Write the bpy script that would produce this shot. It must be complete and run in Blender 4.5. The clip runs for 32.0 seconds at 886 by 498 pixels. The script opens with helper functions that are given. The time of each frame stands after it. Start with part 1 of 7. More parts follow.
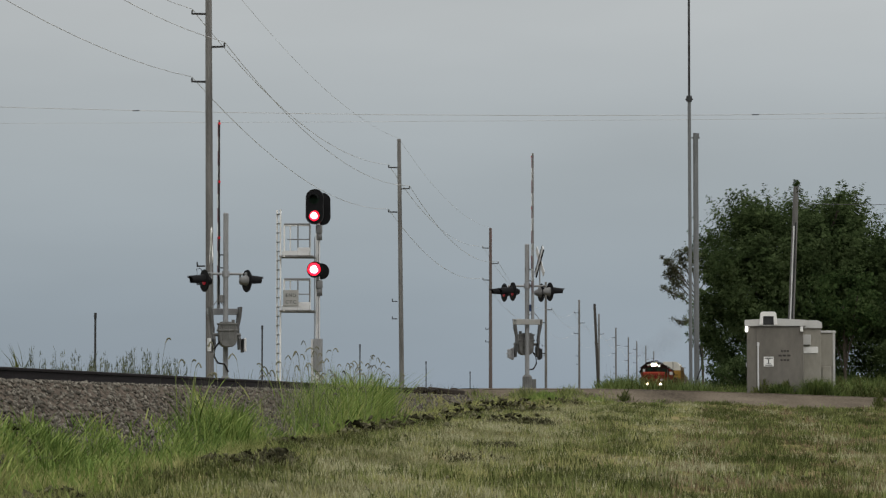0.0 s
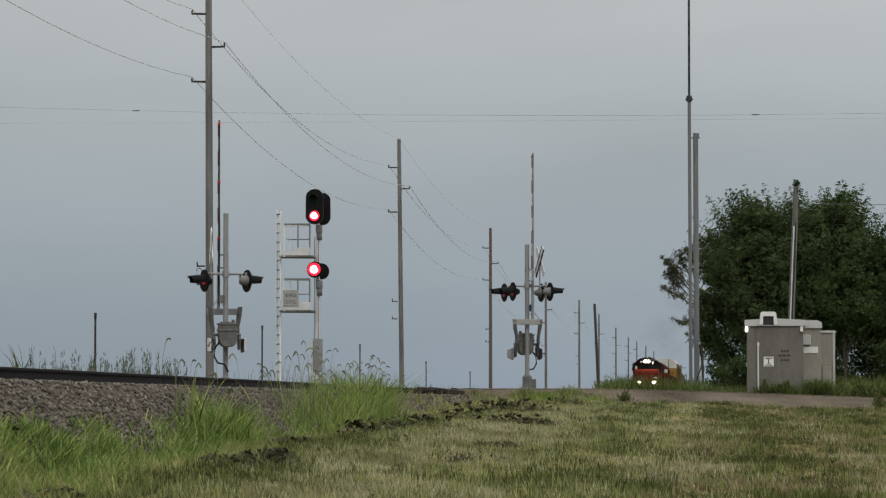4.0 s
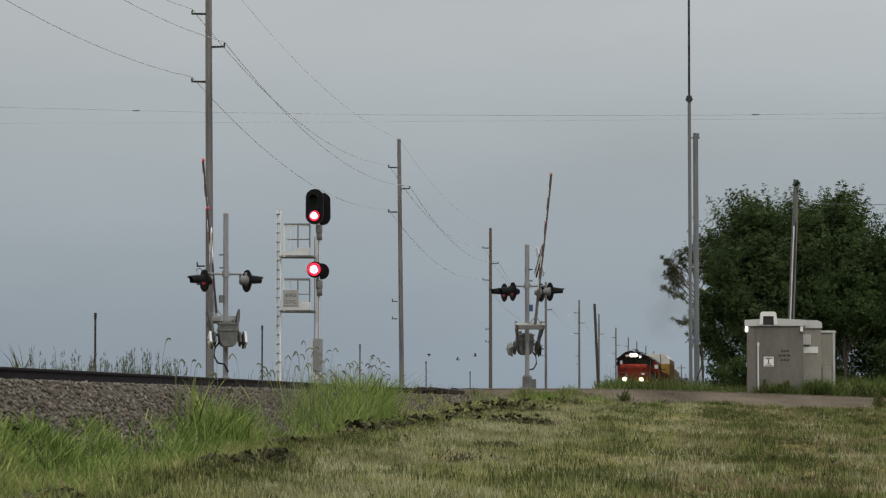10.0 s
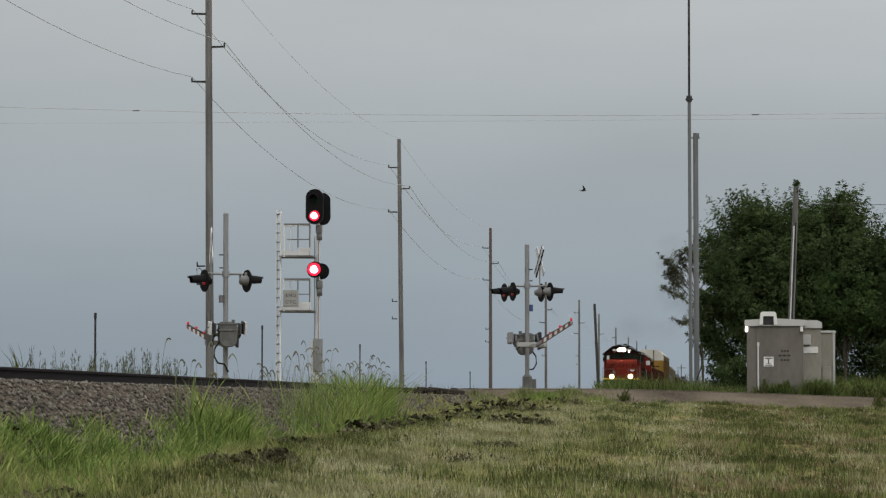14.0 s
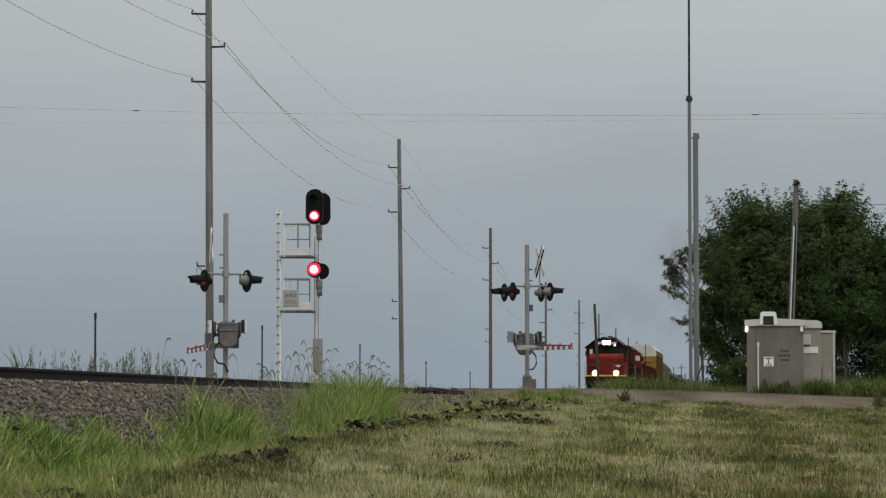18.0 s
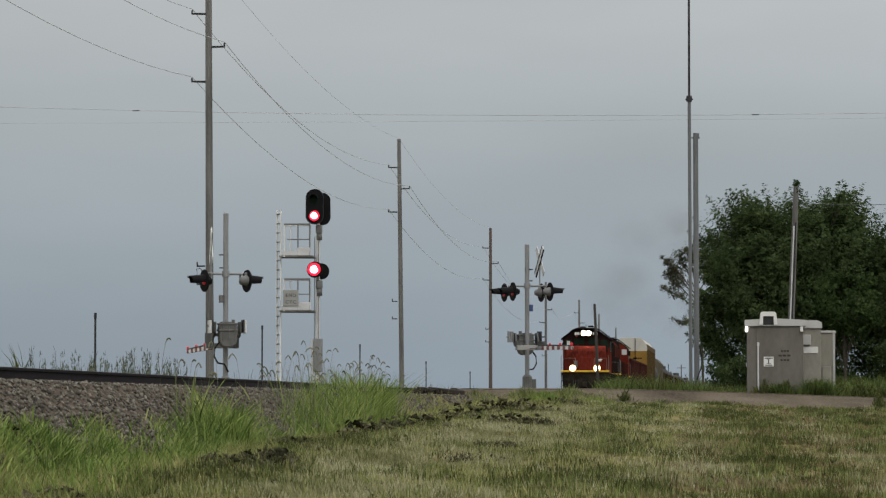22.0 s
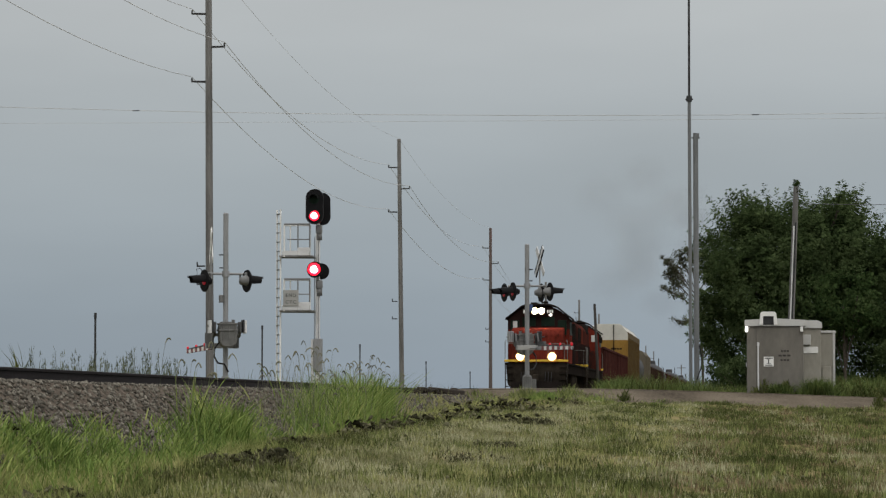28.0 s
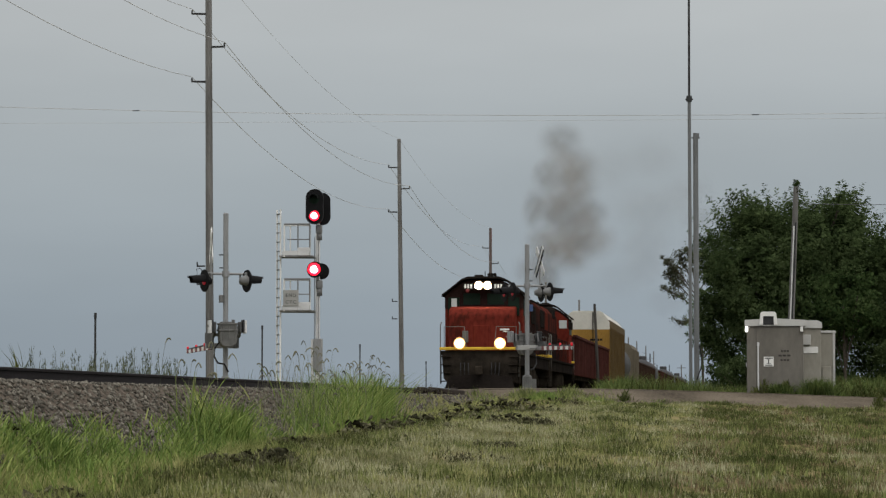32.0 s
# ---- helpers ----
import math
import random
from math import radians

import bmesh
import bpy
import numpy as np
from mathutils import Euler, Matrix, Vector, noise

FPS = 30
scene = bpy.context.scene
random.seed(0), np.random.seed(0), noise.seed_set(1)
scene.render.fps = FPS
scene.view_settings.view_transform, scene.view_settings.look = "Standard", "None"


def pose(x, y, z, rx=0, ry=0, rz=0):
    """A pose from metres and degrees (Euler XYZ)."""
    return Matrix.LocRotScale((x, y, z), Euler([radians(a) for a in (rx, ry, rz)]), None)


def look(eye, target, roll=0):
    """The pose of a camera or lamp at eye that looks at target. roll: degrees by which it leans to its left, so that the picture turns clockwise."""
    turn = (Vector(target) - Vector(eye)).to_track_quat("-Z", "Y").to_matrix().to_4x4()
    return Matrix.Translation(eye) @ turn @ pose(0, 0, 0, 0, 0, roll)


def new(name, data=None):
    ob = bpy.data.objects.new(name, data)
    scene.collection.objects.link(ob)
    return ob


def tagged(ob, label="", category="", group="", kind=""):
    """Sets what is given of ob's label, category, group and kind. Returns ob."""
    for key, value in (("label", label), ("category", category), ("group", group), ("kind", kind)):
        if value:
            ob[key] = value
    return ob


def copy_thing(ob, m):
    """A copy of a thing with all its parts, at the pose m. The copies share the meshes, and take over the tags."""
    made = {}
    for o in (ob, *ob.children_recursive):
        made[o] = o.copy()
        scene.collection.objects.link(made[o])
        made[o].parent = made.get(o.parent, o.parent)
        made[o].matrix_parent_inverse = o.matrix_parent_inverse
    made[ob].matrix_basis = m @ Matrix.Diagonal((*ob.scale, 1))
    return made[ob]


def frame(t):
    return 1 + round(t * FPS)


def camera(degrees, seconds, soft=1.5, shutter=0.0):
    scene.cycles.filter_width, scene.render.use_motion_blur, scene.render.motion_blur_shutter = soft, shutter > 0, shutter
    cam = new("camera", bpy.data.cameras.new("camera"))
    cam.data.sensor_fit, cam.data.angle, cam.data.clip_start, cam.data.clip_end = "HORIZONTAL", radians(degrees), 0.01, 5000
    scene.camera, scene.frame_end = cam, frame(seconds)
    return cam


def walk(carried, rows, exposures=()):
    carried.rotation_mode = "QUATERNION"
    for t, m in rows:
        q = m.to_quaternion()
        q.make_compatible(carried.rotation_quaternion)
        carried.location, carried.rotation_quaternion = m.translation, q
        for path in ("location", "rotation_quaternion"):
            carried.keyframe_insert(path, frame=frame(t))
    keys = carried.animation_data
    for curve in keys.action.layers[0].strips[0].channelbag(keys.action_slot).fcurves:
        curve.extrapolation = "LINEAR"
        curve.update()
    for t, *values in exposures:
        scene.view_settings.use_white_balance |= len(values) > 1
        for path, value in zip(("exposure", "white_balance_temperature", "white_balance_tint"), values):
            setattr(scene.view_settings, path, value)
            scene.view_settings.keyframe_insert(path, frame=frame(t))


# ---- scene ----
cam = camera(14.889, 32.0, soft=1.3)
EYE = 1.3
eye_pose = pose(0, 0, EYE, 92.634, 0, 5.014)
walk(cam, [(0.0, eye_pose), (32.0, eye_pose)])

# ---------------------------------------------------------------- world and light
world = bpy.data.worlds.new("overcast_sky")
scene.world = world
world.use_nodes = True
wn, wl = world.node_tree.nodes, world.node_tree.links
wn.clear()
w_out = wn.new("ShaderNodeOutputWorld")
w_bg = wn.new("ShaderNodeBackground")
w_co = wn.new("ShaderNodeTexCoord")
w_sep = wn.new("ShaderNodeSeparateXYZ")
w_ramp = wn.new("ShaderNodeValToRGB")
w_cl = wn.new("ShaderNodeTexNoise")
w_map = wn.new("ShaderNodeMapping")
w_clr = wn.new("ShaderNodeMapRange")
w_mul = wn.new("ShaderNodeMix")
w_add = wn.new("ShaderNodeMix")
w_sky = wn.new("ShaderNodeTexSky")
w_sky.sky_type = "NISHITA"
w_sky.sun_disc = False
w_sky.sun_elevation = radians(48)
w_sky.sun_rotation = radians(150)
wl.new(w_co.outputs["Generated"], w_sep.inputs[0])
wl.new(w_sep.outputs["Z"], w_ramp.inputs[0])
cr = w_ramp.color_ramp
cr.elements[0].position, cr.elements[0].color = 0.0, (0.262, 0.318, 0.380, 1)
cr.elements[1].position, cr.elements[1].color = 1.0, (1.45, 1.42, 1.36, 1)
for p, c in ((0.03, (0.280, 0.332, 0.383, 1)), (0.07, (0.350, 0.388, 0.415, 1)), (0.115, (0.475, 0.497, 0.503, 1)), (0.30, (0.76, 0.77, 0.77, 1)), (0.6, (1.15, 1.14, 1.11, 1))):
    e = cr.elements.new(p)
    e.color = c
wl.new(w_co.outputs["Generated"], w_map.inputs[0])
w_map.inputs["Scale"].default_value = (1.2, 1.2, 5.0)
wl.new(w_map.outputs[0], w_cl.inputs["Vector"])
w_cl.inputs["Scale"].default_value, w_cl.inputs["Detail"].default_value = 4.0, 4.0
wl.new(w_cl.outputs[0], w_clr.inputs[0])
w_clr.inputs[1].default_value, w_clr.inputs[2].default_value = 0.3, 0.7
w_clr.inputs[3].default_value, w_clr.inputs[4].default_value = 0.93, 1.07
w_mul.data_type, w_mul.blend_type = "RGBA", "MULTIPLY"
w_mul.inputs[0].default_value = 1.0
wl.new(w_ramp.outputs[0], w_mul.inputs[6])
wl.new(w_clr.outputs[0], w_mul.inputs[7])
w_add.data_type, w_add.blend_type = "RGBA", "MIX"
w_add.inputs[0].default_value = 0.06
wl.new(w_mul.outputs[2], w_add.inputs[6])
w_skys = wn.new("ShaderNodeVectorMath")
w_skys.operation = "SCALE"
w_skys.inputs["Scale"].default_value = 0.1
wl.new(w_sky.outputs[0], w_skys.inputs[0])
wl.new(w_skys.outputs[0], w_add.inputs[7])
wl.new(w_add.outputs[2], w_bg.inputs[0])
w_bg.inputs[1].default_value = 1.0
wl.new(w_bg.outputs[0], w_out.inputs[0])

sun_data = bpy.data.lights.new("sun", "SUN")
sun_data.energy, sun_data.angle, sun_data.color = 0.9, radians(24), (1.0, 0.96, 0.9)
sun = new("sun", sun_data)
sun.matrix_world = look((40, -70, 90), (0, 0, 0))

# ---------------------------------------------------------------- materials


def mat(name, col, rough=0.7, metal=0.0, var=0.22, scale=2.0, bump=0.15, col2=None, fine=14.0, rand=0.0, island=False, stretch=(1, 1, 1), world_co=False, spec=0.35, stops=None, gain=1.0):
    """A surface with colour drift at two scales and fine relief; rand: drift from object to object or from island to island."""
    m = bpy.data.materials.new(name)
    m.use_nodes = True
    n, l = m.node_tree.nodes, m.node_tree.links
    b = n["Principled BSDF"]
    b.inputs["Roughness"].default_value, b.inputs["Metallic"].default_value = rough, metal
    b.inputs["Specular IOR Level"].default_value = spec
    if spec < 0.1:
        b.inputs["IOR"].default_value = 1.0 + 2 * spec
    co = n.new("ShaderNodeTexCoord")
    mp = n.new("ShaderNodeMapping")
    mp.inputs["Scale"].default_value = stretch
    if world_co:
        ge = n.new("ShaderNodeNewGeometry")
        l.new(ge.outputs["Position"], mp.inputs[0])
    else:
        l.new(co.outputs["Object"], mp.inputs[0])
    a, c = n.new("ShaderNodeTexNoise"), n.new("ShaderNodeTexNoise")
    for t, s in ((a, scale), (c, scale * fine)):
        l.new(mp.outputs[0], t.inputs["Vector"])
        t.inputs["Scale"].default_value, t.inputs["Detail"].default_value = s, 5.0
    mix = n.new("ShaderNodeMath")
    mix.operation = "MULTIPLY_ADD"
    l.new(c.outputs[0], mix.inputs[0])
    mix.inputs[1].default_value = 0.45
    half = n.new("ShaderNodeMath")
    half.operation = "MULTIPLY"
    l.new(a.outputs[0], half.inputs[0])
    half.inputs[1].default_value = 0.75
    l.new(half.outputs[0], mix.inputs[2])
    top = mix.outputs[0]
    if gain != 1.0:
        gn = n.new("ShaderNodeMath")
        gn.operation = "MULTIPLY_ADD"
        l.new(top, gn.inputs[0])
        gn.inputs[1].default_value, gn.inputs[2].default_value = gain, 0.6 * (1 - gain)
        top = gn.outputs[0]
    if rand:
        src = n.new("ShaderNodeNewGeometry").outputs["Random Per Island"] if island else n.new("ShaderNodeObjectInfo").outputs["Random"]
        r = n.new("ShaderNodeMath")
        r.operation = "MULTIPLY_ADD"
        l.new(src, r.inputs[0])
        r.inputs[1].default_value = rand
        off = n.new("ShaderNodeMath")
        off.operation = "SUBTRACT"
        l.new(top, off.inputs[0])
        off.inputs[1].default_value = rand / 2
        l.new(off.outputs[0], r.inputs[2])
        top = r.outputs[0]
    ramp = n.new("ShaderNodeValToRGB")
    lo = tuple(v * (1 - var) for v in col)
    hi = tuple(min(1, v * (1 + var)) for v in (col2 or col))
    ramp.color_ramp.elements[0].position, ramp.color_ramp.elements[0].color = 0.38, (*lo, 1)
    ramp.color_ramp.elements[1].position, ramp.color_ramp.elements[1].color = 0.82, (*hi, 1)
    if stops:
        for e, (p, c_) in zip((ramp.color_ramp.elements[0], ramp.color_ramp.elements[1]), (stops[0], stops[-1])):
            e.position, e.color = p, (*c_, 1)
        for p, c_ in stops[1:-1]:
            ramp.color_ramp.elements.new(p).color = (*c_, 1)
    l.new(top, ramp.inputs[0])
    l.new(ramp.outputs[0], b.inputs["Base Color"])
    if bump:
        bp = n.new("ShaderNodeBump")
        bp.inputs["Strength"].default_value, bp.inputs["Distance"].default_value = bump, 0.02
        l.new(c.outputs[0], bp.inputs["Height"])
        l.new(bp.outputs[0], b.inputs["Normal"])
    return m


def glow(name, col, strength):
    m = bpy.data.materials.new(name)
    m.use_nodes = True
    b = m.node_tree.nodes["Principled BSDF"]
    b.inputs["Base Color"].default_value = (*col, 1)
    b.inputs["Emission Color"].default_value = (*col, 1)
    b.inputs["Emission Strength"].default_value = strength
    b.inputs["Roughness"].default_value = 0.2
    return m


M_SOIL = mat("soil_and_thatch", (0.06, 0.06, 0.03), 0.95, scale=0.5, bump=0.6, fine=18, world_co=True, spec=0.05, gain=2.0, stops=((0.30, (0.028, 0.028, 0.013)), (0.46, (0.070, 0.074, 0.028)), (0.60, (0.145, 0.128, 0.055)), (0.82, (0.23, 0.195, 0.10))))
M_BALLAST = mat("ballast_bed", (0.056, 0.050, 0.043), 0.95, var=0.5, scale=9, bump=1.0, col2=(0.115, 0.095, 0.078), fine=4, spec=0.05)
M_STONE = mat("ballast_stone", (0.062, 0.057, 0.048), 0.95, var=0.3, scale=3, bump=0.3, col2=(0.154, 0.141, 0.119), rand=0.5, island=True, spec=0.1)
M_RAIL = mat("rusted_rail_steel", (0.018, 0.015, 0.016), 0.85, 0.0, var=0.4, scale=2, bump=0.25, stretch=(1, 0.2, 1), spec=0.12)
M_RAILTOP = mat("worn_rail_head", (0.22, 0.2, 0.19), 0.4, 0.8, var=0.2, scale=3, bump=0.05)
M_TIE = mat("creosoted_timber", (0.034, 0.027, 0.022), 0.9, var=0.4, scale=2, bump=0.4, stretch=(0.3, 3, 3), rand=0.3)
M_ROAD = mat("gravel_road_surface", (0.066, 0.055, 0.042), 0.95, var=0.38, scale=0.4, bump=0.6, col2=(0.122, 0.102, 0.079), fine=30, spec=0.08)
M_PANEL = mat("crossing_panel_timber", (0.075, 0.064, 0.052), 0.95, var=0.35, scale=2, bump=0.4, spec=0.05)
M_GRASS = mat("mown_grass", (0.05, 0.08, 0.02), 0.85, scale=0.30, bump=0, fine=11, rand=0.20, island=True, stretch=(1.25, 0.55, 1), world_co=True, spec=0.1, gain=3.6, stops=((0.26, (0.038, 0.054, 0.016)), (0.43, (0.074, 0.093, 0.030)), (0.56, (0.126, 0.124, 0.046)), (0.68, (0.192, 0.168, 0.080)), (0.90, (0.295, 0.260, 0.152))))
M_TALL = mat("tall_green_grass", (0.05, 0.11, 0.02), 0.75, scale=0.7, bump=0, fine=6, rand=0.48, island=True, world_co=True, spec=0.12, stops=((0.25, (0.0493, 0.0834, 0.0169)), (0.48, (0.1163, 0.1816, 0.0428)), (0.70, (0.2190, 0.2892, 0.0779)), (0.92, (0.3422, 0.3632, 0.1233))))
M_DEAD = mat("dead_brown_grass", (0.115, 0.086, 0.050), 0.9, var=0.3, scale=0.8, bump=0, col2=(0.24, 0.185, 0.112), fine=7, rand=0.4, island=True, world_co=True, spec=0.08)
M_WEED = mat("dark_weeds", (0.040, 0.057, 0.015), 0.8, var=0.3, scale=0.8, bump=0, col2=(0.100, 0.110, 0.038), fine=7, rand=0.4, island=True, world_co=True, spec=0.1)
M_STRAW = mat("cut_straw", (0.30, 0.27, 0.16), 0.9, scale=0.7, bump=0, fine=9, rand=0.3, island=True, world_co=True, spec=0.08, gain=1.5, stops=((0.35, (0.128, 0.134, 0.058)), (0.55, (0.262, 0.258, 0.142)), (0.8, (0.455, 0.445, 0.290))))
M_STUBBLE = mat("grass_stubble", (0.20, 0.19, 0.07), 0.85, scale=0.6, bump=0, fine=10, rand=0.4, island=True, world_co=True, spec=0.1, gain=1.6, stops=((0.28, (0.100, 0.138, 0.036)), (0.5, (0.205, 0.228, 0.078)), (0.75, (0.375, 0.362, 0.160))))
M_PALEWEED = mat("pale_hazy_weed", (0.060, 0.072, 0.042), 0.9, var=0.3, scale=1.0, bump=0, col2=(0.125, 0.140, 0.092), rand=0.4, island=True, spec=0.08)
M_TUFT = mat("green_tufts", (0.085, 0.118, 0.033), 0.8, var=0.35, scale=0.8, bump=0, col2=(0.20, 0.222, 0.080), fine=7, rand=0.45, island=True, world_co=True, spec=0.1)
M_RANK = mat("rank_green_grass", (0.050, 0.088, 0.022), 0.8, var=0.35, scale=0.8, bump=0, col2=(0.125, 0.160, 0.052), fine=7, rand=0.45, island=True, world_co=True, spec=0.1)
M_SEED = mat("grass_seed_heads", (0.080, 0.084, 0.054), 0.9, var=0.25, scale=2, bump=0, col2=(0.20, 0.195, 0.13), rand=0.3, island=True)
M_CLOD = mat("clods_and_cut_thatch", (0.030, 0.029, 0.017), 0.95, var=0.4, scale=3, bump=0.6, col2=(0.112, 0.108, 0.064), rand=0.5, island=True, spec=0.05)
M_LEAF = mat("tree_leaf", (0.016, 0.030, 0.009), 0.9, scale=0.9, bump=0, fine=3, rand=0.10, island=True, spec=0.02, gain=1.6, stops=((0.30, (0.02599, 0.0406, 0.01747)), (0.52, (0.04925, 0.07395, 0.02957)), (0.72, (0.09029, 0.1261, 0.05376)), (0.95, (0.1477, 0.1914, 0.0887))))
M_BROADLEAF = mat("pale_broad_leaf", (0.03, 0.055, 0.016), 0.8, scale=1.1, bump=0, fine=4, rand=0.3, island=True, spec=0.05, gain=1.5, stops=((0.30, (0.0192, 0.0366, 0.0139)), (0.55, (0.0436, 0.0750, 0.0262)), (0.80, (0.0785, 0.1151, 0.0436)), (0.95, (0.1134, 0.1535, 0.0663))))
M_DRYLEAF = mat("dull_dry_leaf", (0.05, 0.055, 0.035), 0.9, var=0.3, scale=1.0, bump=0, col2=(0.095, 0.100, 0.065), rand=0.4, island=True, spec=0.05)
M_BARK = mat("bark", (0.07, 0.058, 0.045), 0.95, var=0.4, scale=2, bump=0.8, stretch=(4, 4, 0.7))
M_WOODPOLE = mat("weathered_pole_wood", (0.145, 0.142, 0.138), 0.9, var=0.55, scale=1.2, bump=0.4, stretch=(6, 6, 0.35), spec=0.15)
M_REDPOLE = mat("reddish_pole_wood", (0.10, 0.09, 0.085), 0.9, scale=0.7, bump=0.4, stretch=(2, 2, 0.25), fine=8, stops=((0.45, (0.095, 0.088, 0.083)), (0.64, (0.11, 0.085, 0.078)), (0.78, (0.15, 0.06, 0.055))))
M_DARKMETAL = mat("dark_steel", (0.035, 0.036, 0.038), 0.6, 0.3, var=0.3, scale=3, bump=0.1)
M_GALV = mat("galvanised_steel", (0.26, 0.265, 0.27), 0.6, 0.3, var=0.2, scale=2.5, bump=0.08, stretch=(1, 1, 0.4))
M_STEELGREY = mat("dull_grey_steel", (0.150, 0.158, 0.163), 0.6, 0.2, var=0.2, scale=2.5, bump=0.06, stretch=(1, 1, 0.3))
M_ALU = mat("silver_painted_metal", (0.58, 0.585, 0.59), 0.5, 0.1, var=0.12, scale=2.5, bump=0.06)
M_GREYBOX = mat("grey_painted_casting", (0.17, 0.172, 0.172), 0.65, 0.1, var=0.25, scale=4, bump=0.1)
M_MECH = mat("weathered_grey_casting", (0.132, 0.132, 0.128), 0.7, 0.1, var=0.3, scale=4, bump=0.15)
M_OLDPOST = mat("old_dark_post_wood", (0.058, 0.054, 0.050), 0.95, var=0.4, scale=1.5, bump=0.4, stretch=(6, 6, 0.4), spec=0.1)
M_BLACK = mat("matt_black_paint", (0.008, 0.008, 0.009), 0.8, var=0.3, scale=3, bump=0.08, spec=0.15)
M_WHITE = mat("white_reflective_sheet", (0.72, 0.72, 0.70), 0.5, var=0.08, scale=3, bump=0.03)
M_RED = mat("red_reflective_sheet", (0.165, 0.022, 0.024), 0.5, var=0.12, scale=3, bump=0.03)
M_SIGNGREY = mat("faded_sign_sheet", (0.30, 0.30, 0.285), 0.6, var=0.18, scale=4, bump=0.02)
M_BLUE = mat("blue_sign_enamel", (0.05, 0.09, 0.22), 0.5, var=0.1, scale=3, bump=0.02)
M_CABLE = mat("black_cable", (0.012, 0.012, 0.013), 0.6, var=0.2, scale=6, bump=0.05)
M_WIRE = mat("line_wire", (0.46, 0.465, 0.47), 0.7, 0.1, var=0.15, scale=0.2, bump=0)
M_CASE = mat("grey_aluminium_case", (0.145, 0.135, 0.119), 0.65, 0.0, var=0.22, scale=0.9, bump=0.06, fine=9, stretch=(1, 1, 0.45), spec=0.15)
M_CASE_BEIGE = mat("pale_beige_case", (0.28, 0.267, 0.23), 0.65, 0.0, var=0.2, scale=0.9, bump=0.06, fine=9, stretch=(1, 1, 0.45), spec=0.15)
M_CASE_LIGHT = mat("pale_case_trim", (0.47, 0.47, 0.455), 0.55, 0.1, var=0.1, scale=2, bump=0.04)
M_CONC = mat("concrete", (0.30, 0.29, 0.27), 0.9, var=0.2, scale=2, bump=0.4)
M_LOCO_RED = mat("faded_red_orange_paint", (0.20, 0.024, 0.012), 0.7, scale=0.8, bump=0.05, stretch=(1, 1, 0.5), fine=10, spec=0.05, gain=1.4, stops=((0.34, (0.050, 0.013, 0.009)), (0.52, (0.115, 0.020, 0.014)), (0.82, (0.170, 0.031, 0.020))))
M_LOCO_BLACK = mat("sooty_black_paint", (0.019, 0.016, 0.0145), 0.85, var=0.45, scale=1.3, bump=0.08, spec=0.02)
M_LOCO_UNDER = mat("grimy_running_gear", (0.013, 0.0115, 0.010), 0.95, var=0.5, scale=2, bump=0.3, spec=0.02, col2=(0.030, 0.025, 0.020))
M_LOCO_HOOD = mat("soot_stained_red_paint", (0.06, 0.015, 0.012), 0.85, scale=0.45, bump=0.06, stretch=(1, 1, 0.3), fine=6, spec=0.04, gain=2.2, stops=((0.30, (0.016, 0.013, 0.012)), (0.52, (0.040, 0.016, 0.013)), (0.75, (0.105, 0.022, 0.015))))
M_LOCO_TOP = mat("dark_maroon_paint", (0.026, 0.015, 0.0135), 0.85, var=0.4, scale=1.3, bump=0.06, spec=0.02)
M_LEVER = mat("dull_lever_steel", (0.085, 0.086, 0.086), 0.65, 0.2, var=0.3, scale=3, bump=0.1)
M_YELLOW = mat("yellow_stripe_paint", (0.62, 0.40, 0.03), 0.55, var=0.18, scale=2, bump=0.04)
M_HANDRAIL = mat("pale_handrail_paint", (0.13, 0.128, 0.12), 0.7, var=0.3, scale=4, bump=0.03, spec=0.1)
M_GLASS = mat("dark_window_glass", (0.014, 0.024, 0.018), 0.35, var=0.2, scale=1, bump=0, spec=0.06)
# pale colour stands in for sky mirrored in the cab windows
M_PALEGLASS = mat("glass_with_painted_sky", (0.50, 0.53, 0.52), 0.3, var=0.1, scale=2, bump=0)
M_RACK_YEL = mat("autorack_yellow_panel", (0.245, 0.143, 0.038), 0.7, var=0.25, scale=0.9, bump=0.05, stretch=(1, 1, 0.5), spec=0.05)
M_RACK_TOP = mat("autorack_white_roof", (0.47, 0.46, 0.42), 0.65, var=0.16, scale=0.9, bump=0.05)
M_RACK_SIDE = mat("perforated_side_screen", (0.085, 0.056, 0.022), 0.8, 0.0, var=0.3, scale=0.8, bump=0.2, spec=0.15)
M_OXIDE = mat("oxide_red_car_paint", (0.060, 0.023, 0.020), 0.85, var=0.4, scale=0.9, bump=0.12, stretch=(1, 1, 0.5), spec=0.08)
M_TANK = mat("dark_grey_tank_paint", (0.060, 0.060, 0.064), 0.7, var=0.3, scale=0.8, bump=0.05, spec=0.1)
M_CREAM = mat("dusty_cream_car_paint", (0.115, 0.100, 0.075), 0.8, var=0.3, scale=0.8, bump=0.06, stretch=(1, 1, 0.4), spec=0.1)
M_BROWN = mat("dark_brown_car_paint", (0.045, 0.027, 0.021), 0.85, var=0.35, scale=0.8, bump=0.08, spec=0.08)
M_SOOT = mat("soot", (0.21, 0.188, 0.162), 1.0, var=0.1, scale=0.5, bump=0, spec=0.0)
M_HAZE = mat("thin_old_soot", (0.27, 0.262, 0.25), 1.0, var=0.1, scale=0.5, bump=0, spec=0.0)
M_BIRD = mat("dark_plumage", (0.03, 0.03, 0.034), 0.7, var=0.2, scale=20, bump=0.05)
